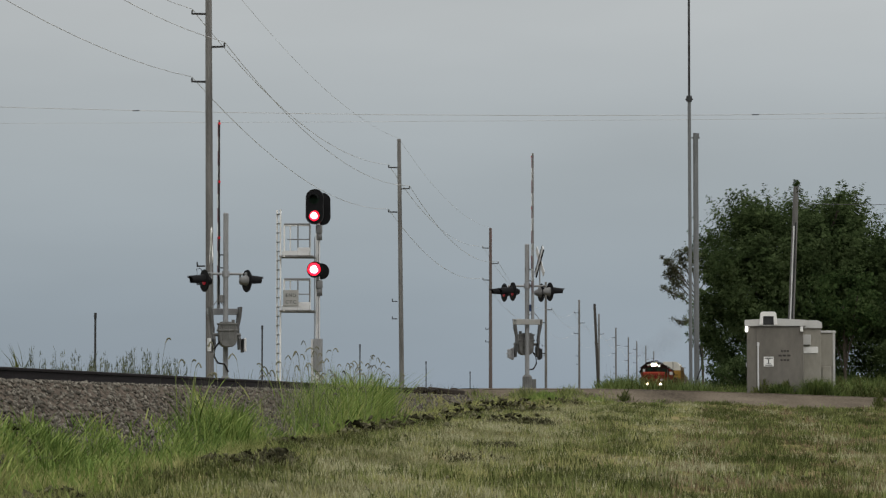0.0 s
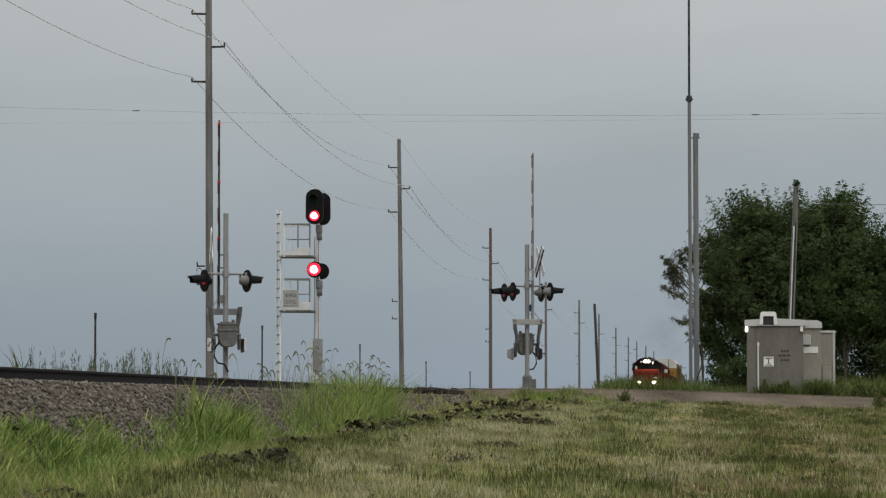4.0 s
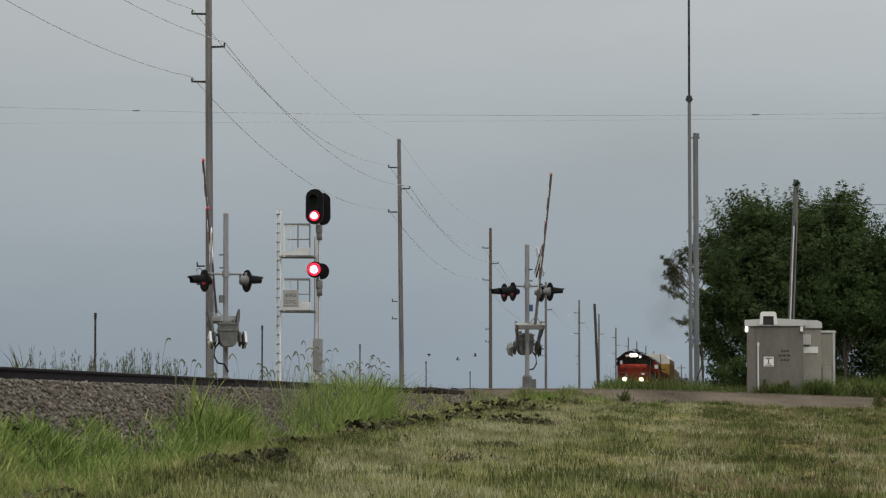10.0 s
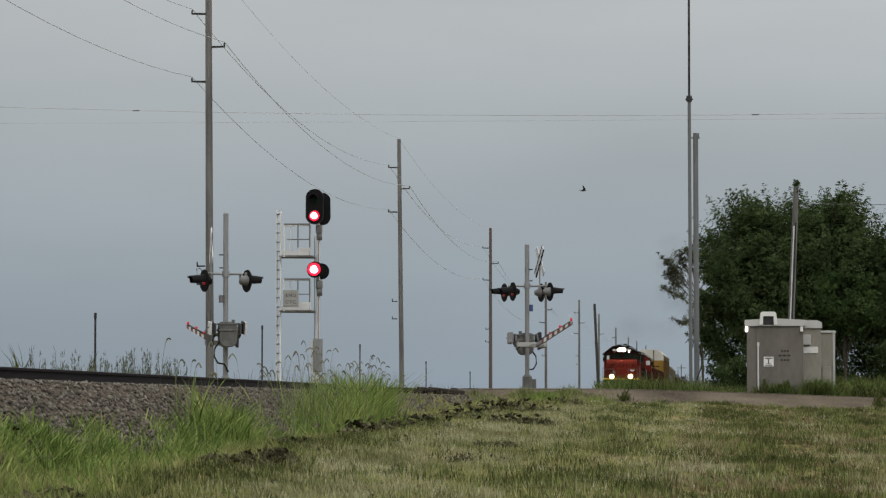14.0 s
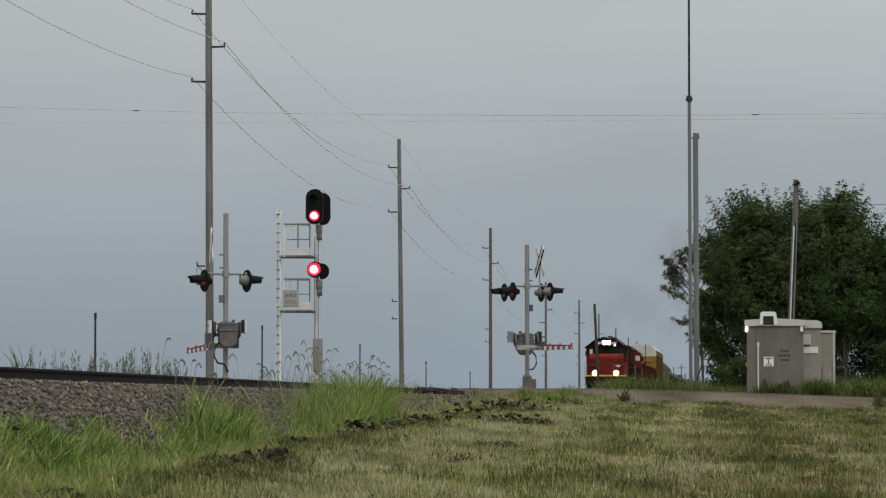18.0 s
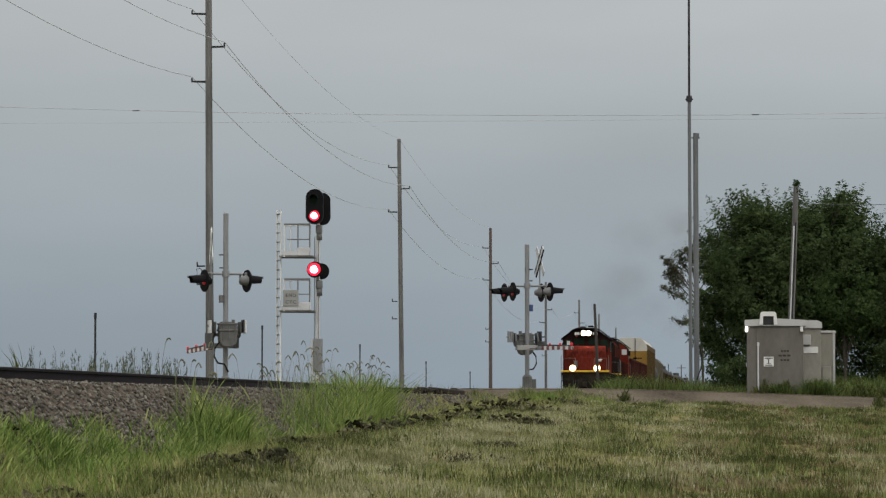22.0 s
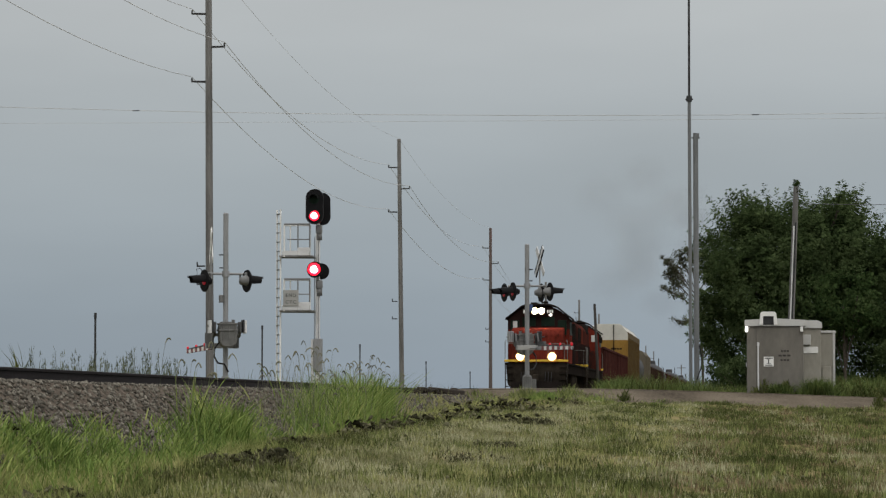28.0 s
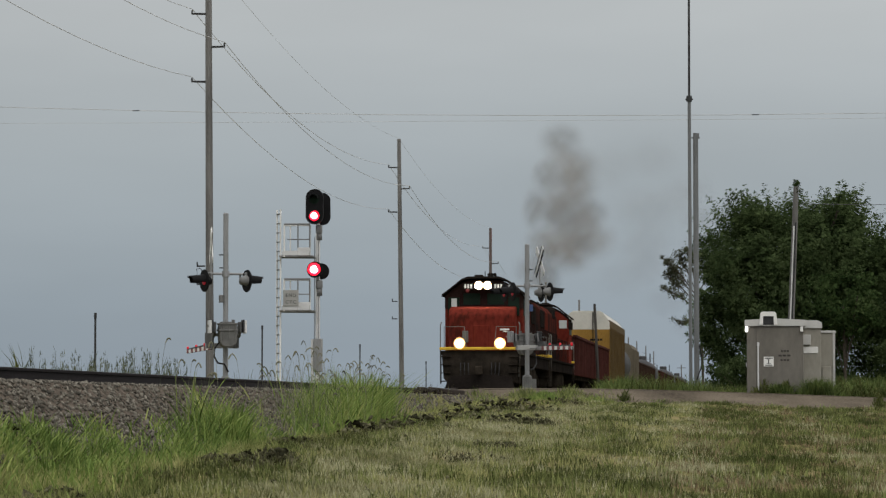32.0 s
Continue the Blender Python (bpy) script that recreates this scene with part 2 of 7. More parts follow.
M_FARWOOD = mat("far_foliage", (0.030, 0.042, 0.028), 0.9, var=0.3, scale=0.1, bump=0, col2=(0.06, 0.075, 0.045), rand=0.4, island=True)


def thin_leaf(m, share):
    """Lets light through leaves and blades, as thin plant tissue does."""
    n, l = m.node_tree.nodes, m.node_tree.links
    b = n["Principled BSDF"]
    t, mx = n.new("ShaderNodeBsdfTranslucent"), n.new("ShaderNodeMixShader")
    l.new(b.inputs["Base Color"].links[0].from_socket, t.inputs["Color"])
    mx.inputs[0].default_value = share
    l.new(b.outputs[0], mx.inputs[1])
    l.new(t.outputs[0], mx.inputs[2])
    l.new(mx.outputs[0], n["Material Output"].inputs["Surface"])


def thin_smoke(m, dense, low):
    """Lets most light pass: each wisp thins out to its rim and is broken up by drifting gaps."""
    n, l = m.node_tree.nodes, m.node_tree.links
    b = n["Principled BSDF"]
    uv = n.new("ShaderNodeUVMap")
    uv.uv_map = "wisp"
    ctr = n.new("ShaderNodeVectorMath")
    ctr.operation = "SUBTRACT"
    ctr.inputs[1].default_value = (0.5, 0.5, 0)
    l.new(uv.outputs[0], ctr.inputs[0])
    ln = n.new("ShaderNodeVectorMath")
    ln.operation = "LENGTH"
    l.new(ctr.outputs[0], ln.inputs[0])
    fall = n.new("ShaderNodeMapRange")
    fall.interpolation_type = "SMOOTHERSTEP"
    fall.inputs[1].default_value, fall.inputs[2].default_value = 0.5, 0.04
    fall.inputs[3].default_value, fall.inputs[4].default_value = 0.0, 1.0
    l.new(ln.outputs["Value"], fall.inputs[0])
    co, ns = n.new("ShaderNodeTexCoord"), n.new("ShaderNodeTexNoise")
    l.new(co.outputs["Object"], ns.inputs["Vector"])
    ns.inputs["Scale"].default_value, ns.inputs["Detail"].default_value = 1.0, 5.0
    gap = n.new("ShaderNodeMapRange")
    gap.inputs[1].default_value, gap.inputs[2].default_value = 0.36, 0.66
    gap.inputs[3].default_value, gap.inputs[4].default_value = dense * low, dense
    l.new(ns.outputs[0], gap.inputs[0])
    mul = n.new("ShaderNodeMath")
    mul.operation = "MULTIPLY"
    l.new(fall.outputs[0], mul.inputs[0])
    l.new(gap.outputs[0], mul.inputs[1])
    tr, mx = n.new("ShaderNodeBsdfTransparent"), n.new("ShaderNodeMixShader")
    l.new(mul.outputs[0], mx.inputs[0])
    l.new(tr.outputs[0], mx.inputs[1])
    l.new(b.outputs[0], mx.inputs[2])
    l.new(mx.outputs[0], n["Material Output"].inputs["Surface"])


thin_smoke(M_SOOT, 0.46, 0.68)
thin_smoke(M_HAZE, 0.10, 0.8)
for m in (M_LEAF, M_BROADLEAF, M_DRYLEAF):
    thin_leaf(m, 0.45)
for m in (M_GRASS, M_TALL, M_STUBBLE, M_TUFT, M_WEED, M_PALEWEED, M_RANK):
    thin_leaf(m, 0.22)
G_HEAD = glow("lit_headlamp", (1.0, 0.86, 0.62), 160.0)
# emission for rings that imitate the warm glow round the lamps
G_GLOWRING = glow("warm_lamp_glow", (1.0, 0.55, 0.20), 1.6)
G_SIGNAL = glow("lit_red_signal_lens", (1.0, 0.008, 0.03), 2.6)
G_SIGGLARE = glow("signal_glare_ring", (1.0, 0.06, 0.10), 4.0)
G_SIGCORE = glow("signal_glare_core", (1.0, 0.55, 0.58), 7.0)
G_FLASH = glow("red_crossing_lens", (0.30, 0.004, 0.02), 0.30)
G_ARM = glow("gate_arm_lamp", (0.60, 0.012, 0.022), 0.22)
G_CLASS = glow("lit_class_lamp", (1.0, 0.95, 0.85), 3.0)
G_CASE = glow("lit_case_lamp", (1.0, 0.98, 0.93), 1.5)

# ---------------------------------------------------------------- mesh tools


def part(name, bm, material, parent=None, label="", smooth=False):
    me = bpy.data.meshes.new(name)
    bm.normal_update()
    if smooth:
        for fc in bm.faces:
            fc.smooth = True
    bm.to_mesh(me)
    bm.free()
    me.materials.append(material)
    ob = new(name, me)
    ob.parent = parent
    if label:
        ob["label"] = label
    return ob


def thing(name, label, category, m=None, group="", kind=""):
    ob = tagged(new(name), label, category, group, kind)
    if m is not None:
        ob.matrix_basis = m
    return ob


def box(bm, lo, hi, bev=0.0):
    c = [(a + b) / 2 for a, b in zip(lo, hi)]
    s = [abs(b - a) for a, b in zip(lo, hi)]
    g = bmesh.ops.create_cube(bm, size=1.0, matrix=Matrix.Translation(c) @ Matrix.Diagonal((*s, 1)))
    if bev:
        es = list({e for v in g["verts"] for e in v.link_edges})
        bmesh.ops.bevel(bm, geom=es, offset=bev, segments=2, affect="EDGES", profile=0.5)
    return bm


def rod(bm, a, b, r, r2=None, n=10):
    a, b = Vector(a), Vector(b)
    d = b - a
    m = Matrix.Translation((a + b) / 2) @ d.to_track_quat("Z", "Y").to_matrix().to_4x4()
    bmesh.ops.create_cone(bm, cap_ends=True, segments=n, radius1=r, radius2=r if r2 is None else r2, depth=d.length, matrix=m)
    return bm


def prism(bm, pts, axis, lo, hi, bev=0.0):
    """Extrudes a closed outline along an axis: x takes (y, z), y takes (x, z), z takes (x, y)."""
    def put(p, h):
        return {"x": (h, p[0], p[1]), "y": (p[0], h, p[1]), "z": (p[0], p[1], h)}[axis]
    va = [bm.verts.new(put(p, lo)) for p in pts]
    vb = [bm.verts.new(put(p, hi)) for p in pts]
    fs = [bm.faces.new(va), bm.faces.new(vb)]
    for i in range(len(pts)):
        j = (i + 1) % len(pts)
        fs.append(bm.faces.new((va[i], va[j], vb[j], vb[i])))
    bmesh.ops.recalc_face_normals(bm, faces=fs)
    if bev:
        bmesh.ops.bevel(bm, geom=list({e for f in fs for e in f.edges}), offset=bev, segments=2, affect="EDGES", profile=0.5)
    return bm


def tube(bm, pts, r, n=6):
    rings = []
    pts = [Vector(p) for p in pts]
    for i, p in enumerate(pts):
        d = (pts[min(i + 1, len(pts) - 1)] - pts[max(i - 1, 0)]).normalized()
        s = d.cross(Vector((0, 0, 1)))
        s = s.normalized() if s.length > 1e-4 else Vector((1, 0, 0))
        u = s.cross(d)
        rings.append([bm.verts.new(p + r * (math.cos(6.2832 * k / n) * s + math.sin(6.2832 * k / n) * u)) for k in range(n)])
    for a, b in zip(rings, rings[1:]):
        for k in range(n):
            bm.faces.new((a[k], a[(k + 1) % n], b[(k + 1) % n], b[k]))
    bm.faces.new(rings[0]), bm.faces.new(rings[-1])
    return bm


def lathe(bm, prof, n=16, m=None):
    """Turns a profile of (radius, height) about z."""
    m = m or Matrix()
    rings = []
    for r, h in prof:
        rings.append([bm.verts.new(m @ Vector((r * math.cos(6.2832 * k / n), r * math.sin(6.2832 * k / n), h))) for k in range(n)])
    for a, b in zip(rings, rings[1:]):
        for k in range(n):
            bm.faces.new((a[k], a[(k + 1) % n], b[(k + 1) % n], b[k]))
    bm.faces.new(rings[0]), bm.faces.new(rings[-1])
    bmesh.ops.recalc_face_normals(bm, faces=bm.faces[:])
    return bm


def B():
    return bmesh.new()


def soup(name, verts, faces, material, label="", category="", parent=None, kind="stuff"):
    """One mesh from arrays: verts (n, 3), faces (m, 3)."""
    me = bpy.data.meshes.new(name)
    verts, faces = np.asarray(verts, dtype=np.float32), np.asarray(faces, dtype=np.int32)
    me.vertices.add(len(verts))
    me.vertices.foreach_set("co", verts.ravel())
    me.loops.add(faces.size)
    me.loops.foreach_set("vertex_index", faces.ravel())
    me.polygons.add(len(faces))
    k = faces.shape[1]
    me.polygons.foreach_set("loop_start", np.arange(0, faces.size, k, dtype=np.int32))
    me.polygons.foreach_set("loop_total", np.full(len(faces), k, dtype=np.int32))
    me.update(calc_edges=True)
    me.materials.append(material)
    ob = new(name, me)
    ob.parent = parent
    return tagged(ob, label, category, "", kind)


rng = np.random.default_rng(7)
# ---------------------------------------------------------------- lie of the land
TRACK_X, RAIL_Z = -10.04, 1.78
smooth01 = lambda v: np.clip(v, 0, 1) ** 2 * (3 - 2 * np.clip(v, 0, 1))


def road_mid(x):
    return 104.9 + 0.27 * (x + 10)


def road_top(x):
    return np.interp(x, [-200, -60, -30, -14, -11.7, -8.4, -5.5, -3.7, 0, 5, 10, 30, 200], [0.6, 0.8, 1.3, 1.74, 1.765, 1.765, 1.77, 1.75, 1.64, 1.45, 1.3, 1.0, 0.8])


def land(x, y):
    x, y = np.asarray(x, float), np.asarray(y, float)
    z = np.interp(y, [-80, 0, 30, 62, 85, 97, 110, 130, 200, 600, 5000], [0, 0.05, 0.40, 0.84, 1.08, 1.27, 1.32, 1.35, 1.2, 0.9, 0.5])
    z = z - 0.026 * np.clip(x + 3, 0, 14) * np.clip(y / 100, 0, 1)
    z = z + np.where(x < -14, -0.012 * np.clip(-14 - x, 0, 40), 0)
    z = z + 0.05 * np.sin(x * 0.9 + y * 0.21) * np.sin(y * 0.33 - x * 0.4) + 0.03 * np.sin(x * 2.3 - y * 0.6)
    near = np.clip((y - 15) / 10, 0, 1) * np.clip((106 - y) / 8, 0, 1) * np.clip((x + 7.4) / 1.0, 0, 1)
    z = z + near * (0.045 * np.sin(x * 5.1 + 1.7 * np.sin(y * 1.3)) * np.sin(y * 2.9 + 2.1 * np.sin(x * 1.9)) + 0.020 * np.sin(x * 9.3 + y * 3.7) * np.sin(y * 6.1 - x * 4.4))
    # the long swell of the cut verge
    z = z + 0.10 * np.exp(-((x + 5.0) / 1.3) ** 2) * np.clip((y - 25) / 30, 0, 1)
    u = np.abs(x - TRACK_X)
    bank = 1.22 - 0.70 * np.clip(u - 2.2, 0, 4)
    z = np.where(u < 5.5, np.maximum(z, np.where(u < 2.2, 1.2, bank)), z)
    v = np.abs(y - road_mid(x))
    w = 1 - smooth01((v - 3.2) / 3.2)
    return z * (1 - w) + (road_top(x) - 0.06) * w


def graded(stops):
    out = []
    for (a, b, n) in stops:
        out += list(np.linspace(a, b, n, endpoint=False))
    return np.array(out + [stops[-1][1]])


gx = graded([(-4000, -300, 8), (-300, -60, 16), (-60, -18, 28), (-18, -8, 40), (-8, 9, 120), (9, 14, 12), (14, 60, 30), (60, 300, 14), (300, 4000, 8)])
gy = graded([(-300, -20, 10), (-20, 24, 22), (24, 104, 280), (104, 130, 60), (130, 260, 50), (260, 900, 26), (900, 4900, 12)])
GX, GY = np.meshgrid(gx, gy)
GZ = land(GX, GY)
nx, ny = len(gx), len(gy)
ids = np.arange(nx * ny).reshape(ny, nx)
quads = np.stack([ids[:-1, :-1], ids[:-1, 1:], ids[1:, 1:], ids[1:, :-1]], -1).reshape(-1, 4)
ground = soup("ground", np.stack([GX, GY, GZ], -1).reshape(-1, 3), quads, M_SOIL, "rough turf and bare soil beside the railway", "ground", kind="structure")
ground.data.polygons.foreach_set("use_smooth", np.ones(len(quads), dtype=bool))

# ---------------------------------------------------------------- road over the track


def strip(name, x0, x1, n, half, lift, material, parent=None, label="", side=0.0, crown=0.04):
    xs = np.linspace(x0, x1, n)
    bm = B()
    prev = None
    for x in xs:
        row = []
        for k in np.linspace(-1, 1, 7):
            y = road_mid(x) + half * k + side
            row.append(bm.verts.new((x - 0.27 * half * k, y, float(road_top(x)) + lift + crown * (1 - k * k))))
        low = [bm.verts.new((v.co.x, v.co.y, v.co.z - 0.14)) for v in (row[0], row[-1])]
        if prev:
            for a, b in zip(range(6), range(1, 7)):
                bm.faces.new((prev[0][a], row[a], row[b], prev[0][b]))
            bm.faces.new((prev[1][0], low[0], row[0], prev[0][0]))
            bm.faces.new((prev[0][6], row[6], low[1], prev[1][1]))
        prev = (row, low)
    return part(name, bm, material, parent, label)


road = thing("road", "grey-brown gravel road climbing to the crossing", "road", kind="structure")
strip("road_surface", -8.55, 160, 90, 3.1, 0.012, M_ROAD, road)
strip("road_surface", -160, -11.55, 80, 3.1, 0.012, M_ROAD, road)
bm = B()
prev = None
for x in np.linspace(-9.3, 60, 114):
    row = []
    for k in range(6):
        dy = -3.0 - 0.62 * k
        xx = max(x - 0.27 * dy * min(1.0, (x + 9.3) / 2.0), -9.22)
        yy = road_mid(x) + dy
        z0 = float(road_top(x)) + 0.012 if k == 0 else float(land(xx, yy)) + 0.035 * (1 - k / 5) + 0.012 - 0.03 * (k == 5)
        row.append(bm.verts.new((xx, yy, z0 + random.uniform(-0.012, 0.012) * (k > 0))))
    if prev:
        for k in range(5):
            bm.faces.new((prev[k + 1], row[k + 1], row[k], prev[k]))
    prev = row
part("road_shoulder", bm, M_ROAD, road, "loose gravel shoulder")
# crossing panels between and beside the rails
for a, b in ((-11.50, -10.86), (-10.68, -10.06), (-10.04, -9.40), (-9.22, -8.58)):
    for k in range(3):
        y0 = road_mid(TRACK_X) - 3.2 + k * 2.14
        bm = B()
        box(bm, (a, y0, RAIL_Z - 0.2), (b, y0 + 2.1, RAIL_Z - 0.008), 0.012)
        part("crossing_panel", bm, M_PANEL, road)

# ---------------------------------------------------------------- track
track = thing("railway_track", "rusty steel rails on wooden ties in stone ballast", "track", kind="structure")
bm = B()
bal = [(-3.05, 0.64), (-1.95, 1.56), (1.95, 1.56), (3.05, 0.64), (3.05, 0.4), (-3.05, 0.4)]
prism(bm, [(TRACK_X + a, b) for a, b in bal], "y", 20, 102.4)
part("ballast", bm, M_BALLAST, track, "grey-brown crushed stone ballast")
bm = B()
prism(bm, [(TRACK_X + a, b) for a, b in bal], "y", 108.9, 900)
part("ballast", bm, M_BALLAST, track, "grey-brown crushed stone ballast")
rail_prof = [(-0.07, 0.0), (0.07, 0.0), (0.07, 0.012), (0.012, 0.03), (0.010, 0.135), (0.034, 0.15), (0.036, 0.178), (0.03, 0.186), (-0.03, 0.186), (-0.036, 0.178), (-0.034, 0.15), (-0.010, 0.135), (-0.012, 0.03), (-0.07, 0.012)]
for s in (-0.755, 0.755):
    for y0, y1 in ((10, 34), (34.01, 58), (58.01, 82), (82.01, 112), (112.01, 900)):
        bm = B()
        prism(bm, [(TRACK_X + s + a, RAIL_Z - 0.186 + b) for a, b in rail_prof], "y", y0, y1)
        r = part("rail", bm, M_RAIL, track)
        bm = B()
        box(bm, (TRACK_X + s - 0.028, y0, RAIL_Z - 0.002), (TRACK_X + s + 0.028, y1, RAIL_Z + 0.002))
        part("running_surface", bm, M_RAILTOP, r, "bright worn rail head")
bm = B()
box(bm, (-1.3, -0.115, -0.17), (1.3, 0.115, 0.0), 0.012)
tie = part("tie", bm, M_TIE, track)
bm = B()
box(bm, (-0.10, -0.17, 0), (0.10, 0.17, 0.016), 0.004)
for sx, sy in ((-0.085, 0.08), (0.085, -0.08), (-0.085, -0.08), (0.085, 0.08)):
    box(bm, (sx - 0.012, sy - 0.012, 0.01), (sx + 0.012, sy + 0.012, 0.045))
plate = part("tie_plate", bm, M_RAIL, track)
tie.matrix_basis = Matrix.Translation((TRACK_X, 38, RAIL_Z - 0.205))
plate.matrix_basis = Matrix.Translation((TRACK_X + 0.755, 38, RAIL_Z - 0.203))
for k in range(1, 122):
    o = tie.copy()
    scene.collection.objects.link(o)
    o.matrix_basis = pose(TRACK_X + random.uniform(-0.03, 0.03), 38 + k * 0.515, RAIL_Z - 0.205, 0, 0, random.uniform(-1, 1))
    o = plate.copy()
    scene.collection.objects.link(o)
    o.matrix_basis = Matrix.Translation((TRACK_X + 0.755, 38 + k * 0.515, RAIL_Z - 0.203))
for px, py, rz, sx in ((-8.95, 97.0, 60, 0.7), (-8.65, 99.6, 12, 0.9), (-8.5, 100.4, 100, 0.5)):
    bm = B()
    box(bm, (-0.6 * sx, -0.11, 0), (0.6 * sx, 0.11, 0.15), 0.03)
    tagged(part("old_tie", bm, M_TIE), "broken dark timber tie lying by the rail", "timber").matrix_basis = pose(px, py, 1.63, 4, 6, rz)
# loose stones on the shoulder and in the cribs
base = np.array([(1, 0, -0.3), (-0.4, 0.9, -0.4), (-0.5, -0.8, -0.3), (0.1, 0.1, 0.8), (0.6, 0.5, 0.4), (-0.5, 0.1, 0.5), (0.2, -0.6, 0.4)])
bf = np.array([(0, 4, 1), (1, 5, 2), (2, 6, 0), (0, 6, 4), (4, 3, 5), (5, 3, 6), (6, 3, 4), (1, 4, 5), (2, 5, 6), (0, 1, 2)])


def stones(count, y0, y1, size, power):
    yy = y0 + (y1 - y0) * rng.random(count) ** power
    uu = rng.uniform(-0.6, 2.95, count)
    zz = np.interp(uu, [-2, 1.95, 3.05], [1.565, 1.565, 0.66])
    s = size * rng.uniform(0.55, 1.35, (count, 1, 1)) * rng.uniform(0.7, 1.25, (count, 1, 3))
    an = rng.uniform(0, 6.28, (count, 1))
    ca, sa = np.cos(an), np.sin(an)
    p = base[None] * s + rng.normal(0, 0.006, (count, 7, 3))
    q = np.stack([p[..., 0] * ca - p[..., 1] * sa, p[..., 0] * sa + p[..., 1] * ca, p[..., 2]], -1)
    tilt = rng.uniform(-0.8, 0.8, (count, 1))
    y_, z_ = q[..., 1] * np.cos(tilt) - q[..., 2] * np.sin(tilt), q[..., 1] * np.sin(tilt) + q[..., 2] * np.cos(tilt)
    q = np.stack([q[..., 0], y_, z_], -1) + np.stack([TRACK_X + uu, yy, zz], -1)[:, None]
    return q.reshape(-1, 3), (bf[None] + 7 * np.arange(count)[:, None, None]).reshape(-1, 3)


v, f = stones(38000, 27.5, 101, 0.032, 1.6)
soup("ballast_stones", v, f, M_STONE, "loose grey, brown and pale crushed ballast stones", "gravel")

# ---------------------------------------------------------------- grass


def blades(name, x, y, h, w, lean, material, label, category, segs=1, z=None, curl=0.5, droop=0.0):
    """Tapered blades rooted in the land; one blade is one island."""
    n = len(x)
    z = land(x, y) - 0.02 if z is None else z
    an, ln = rng.uniform(0, 6.28, n), rng.uniform(0, 6.28, n)
    side = np.stack([np.cos(an), np.sin(an), np.zeros(n)], -1) * (w / 2)[:, None]
    way = np.stack([np.cos(ln), np.sin(ln), np.zeros(n)], -1) * (lean * h)[:, None]
    root = np.stack([x, y, z], -1)
    vs, rows = [], []
    for k in range(segs):
        t = k / segs
        c = root + way * (t ** (1 + curl)) + np.stack([0 * h, 0 * h, h * (t - droop * t * t)], -1)
        vs += [c - side * (1 - 0.6 * t), c + side * (1 - 0.6 * t)]
    vs.append(root + way + np.stack([0 * h, 0 * h, h * (1 - droop)], -1))
    m = len(vs)
    verts = np.stack(vs, 1).reshape(-1, 3)
    tri = []
    for k in range(segs - 1):
        a = 2 * k
        tri += [(a, a + 1, a + 3), (a, a + 3, a + 2)]
    a = 2 * (segs - 1)
    tri.append((a, a + 1, a + 2))
    faces = (np.array(tri)[None] + m * np.arange(n)[:, None, None]).reshape(-1, 3)
    return soup(name, verts, faces, material, label, category)


def bank_top(x, y):
    """The land, or the ballast shoulder where it lies higher."""
    return np.maximum(land(x, y), np.interp(x - TRACK_X, [1.95, 3.05, 3.06], [1.56, 0.64, 0.0]))


def off_road(x, y):
    return np.abs(y - road_mid(x)) > 5.0 + 0.5 * np.sin(x * 1.7) + 0.3 * np.sin(x * 4.1)


n = 330000
y = 22 + 80 * rng.random(n) ** 1.5
x = rng.uniform(-7.0, 8.5, n)
k = off_road(x, y) & (x < 0.062 * y + 2)
x, y = x[k], y[k]
grow = 0.55 + 0.5 * np.sin(x * 1.1 + 0.3 * y) * np.sin(0.23 * y - 0.7 * x) + 0.75 * np.clip(np.sin(x * 4.1 + 1.3 * np.sin(y * 0.9)) * np.sin(y * 1.9 + 1.5 * np.sin(x * 1.7)), 0, 1)
k = (x < 0.2) | (rng.random(len(x)) < 0.8)
x, y, grow = x[k], y[k], grow[k]
blades("mown_grass", x, y, rng.uniform(0.018, 0.056, len(x)) * (0.55 + 0.75 * grow), rng.uniform(0.007, 0.015, len(x)) * (1 + y / 90), rng.uniform(0.05, 0.6, len(x)), M_GRASS, "short mown grass, half green and half straw-yellow", "grass")

# windrows of pale cut straw lying on the turf
parts_x, parts_y = [], []
for cx, y0, y1, cnt, sd in ((-4.2, 28, 60, 34000, 0.34), (-5.2, 29, 55, 5000, 0.30), (-3.2, 36, 62, 9000, 0.42), (-3.6, 52, 92, 24000, 0.80), (-1.2, 30, 70, 7000, 0.5), (-5.1, 48, 90, 9000, 0.40)):
    yy = rng.uniform(y0, y1, cnt)
    keep = rng.random(cnt) < 0.35 + 0.65 * (np.sin(yy * 0.9 + cx) * np.sin(yy * 0.23 + 2 * cx) > -0.2)
    yy = yy[keep]
    parts_y.append(yy)
    parts_x.append(cx + 0.3 * np.sin(yy * 0.21 + cx) + rng.normal(0, sd, len(yy)))
x, y = np.concatenate(parts_x), np.concatenate(parts_y)
blades("cut_straw", x, y, rng.uniform(0.035, 0.105, len(x)), rng.uniform(0.006, 0.013, len(x)), rng.uniform(0.1, 0.8, len(x)), M_STRAW, "pale dry cuttings lying in rows on the mown grass", "grass", z=land(x, y) - 0.01 + rng.random(len(x)) * 0.03)

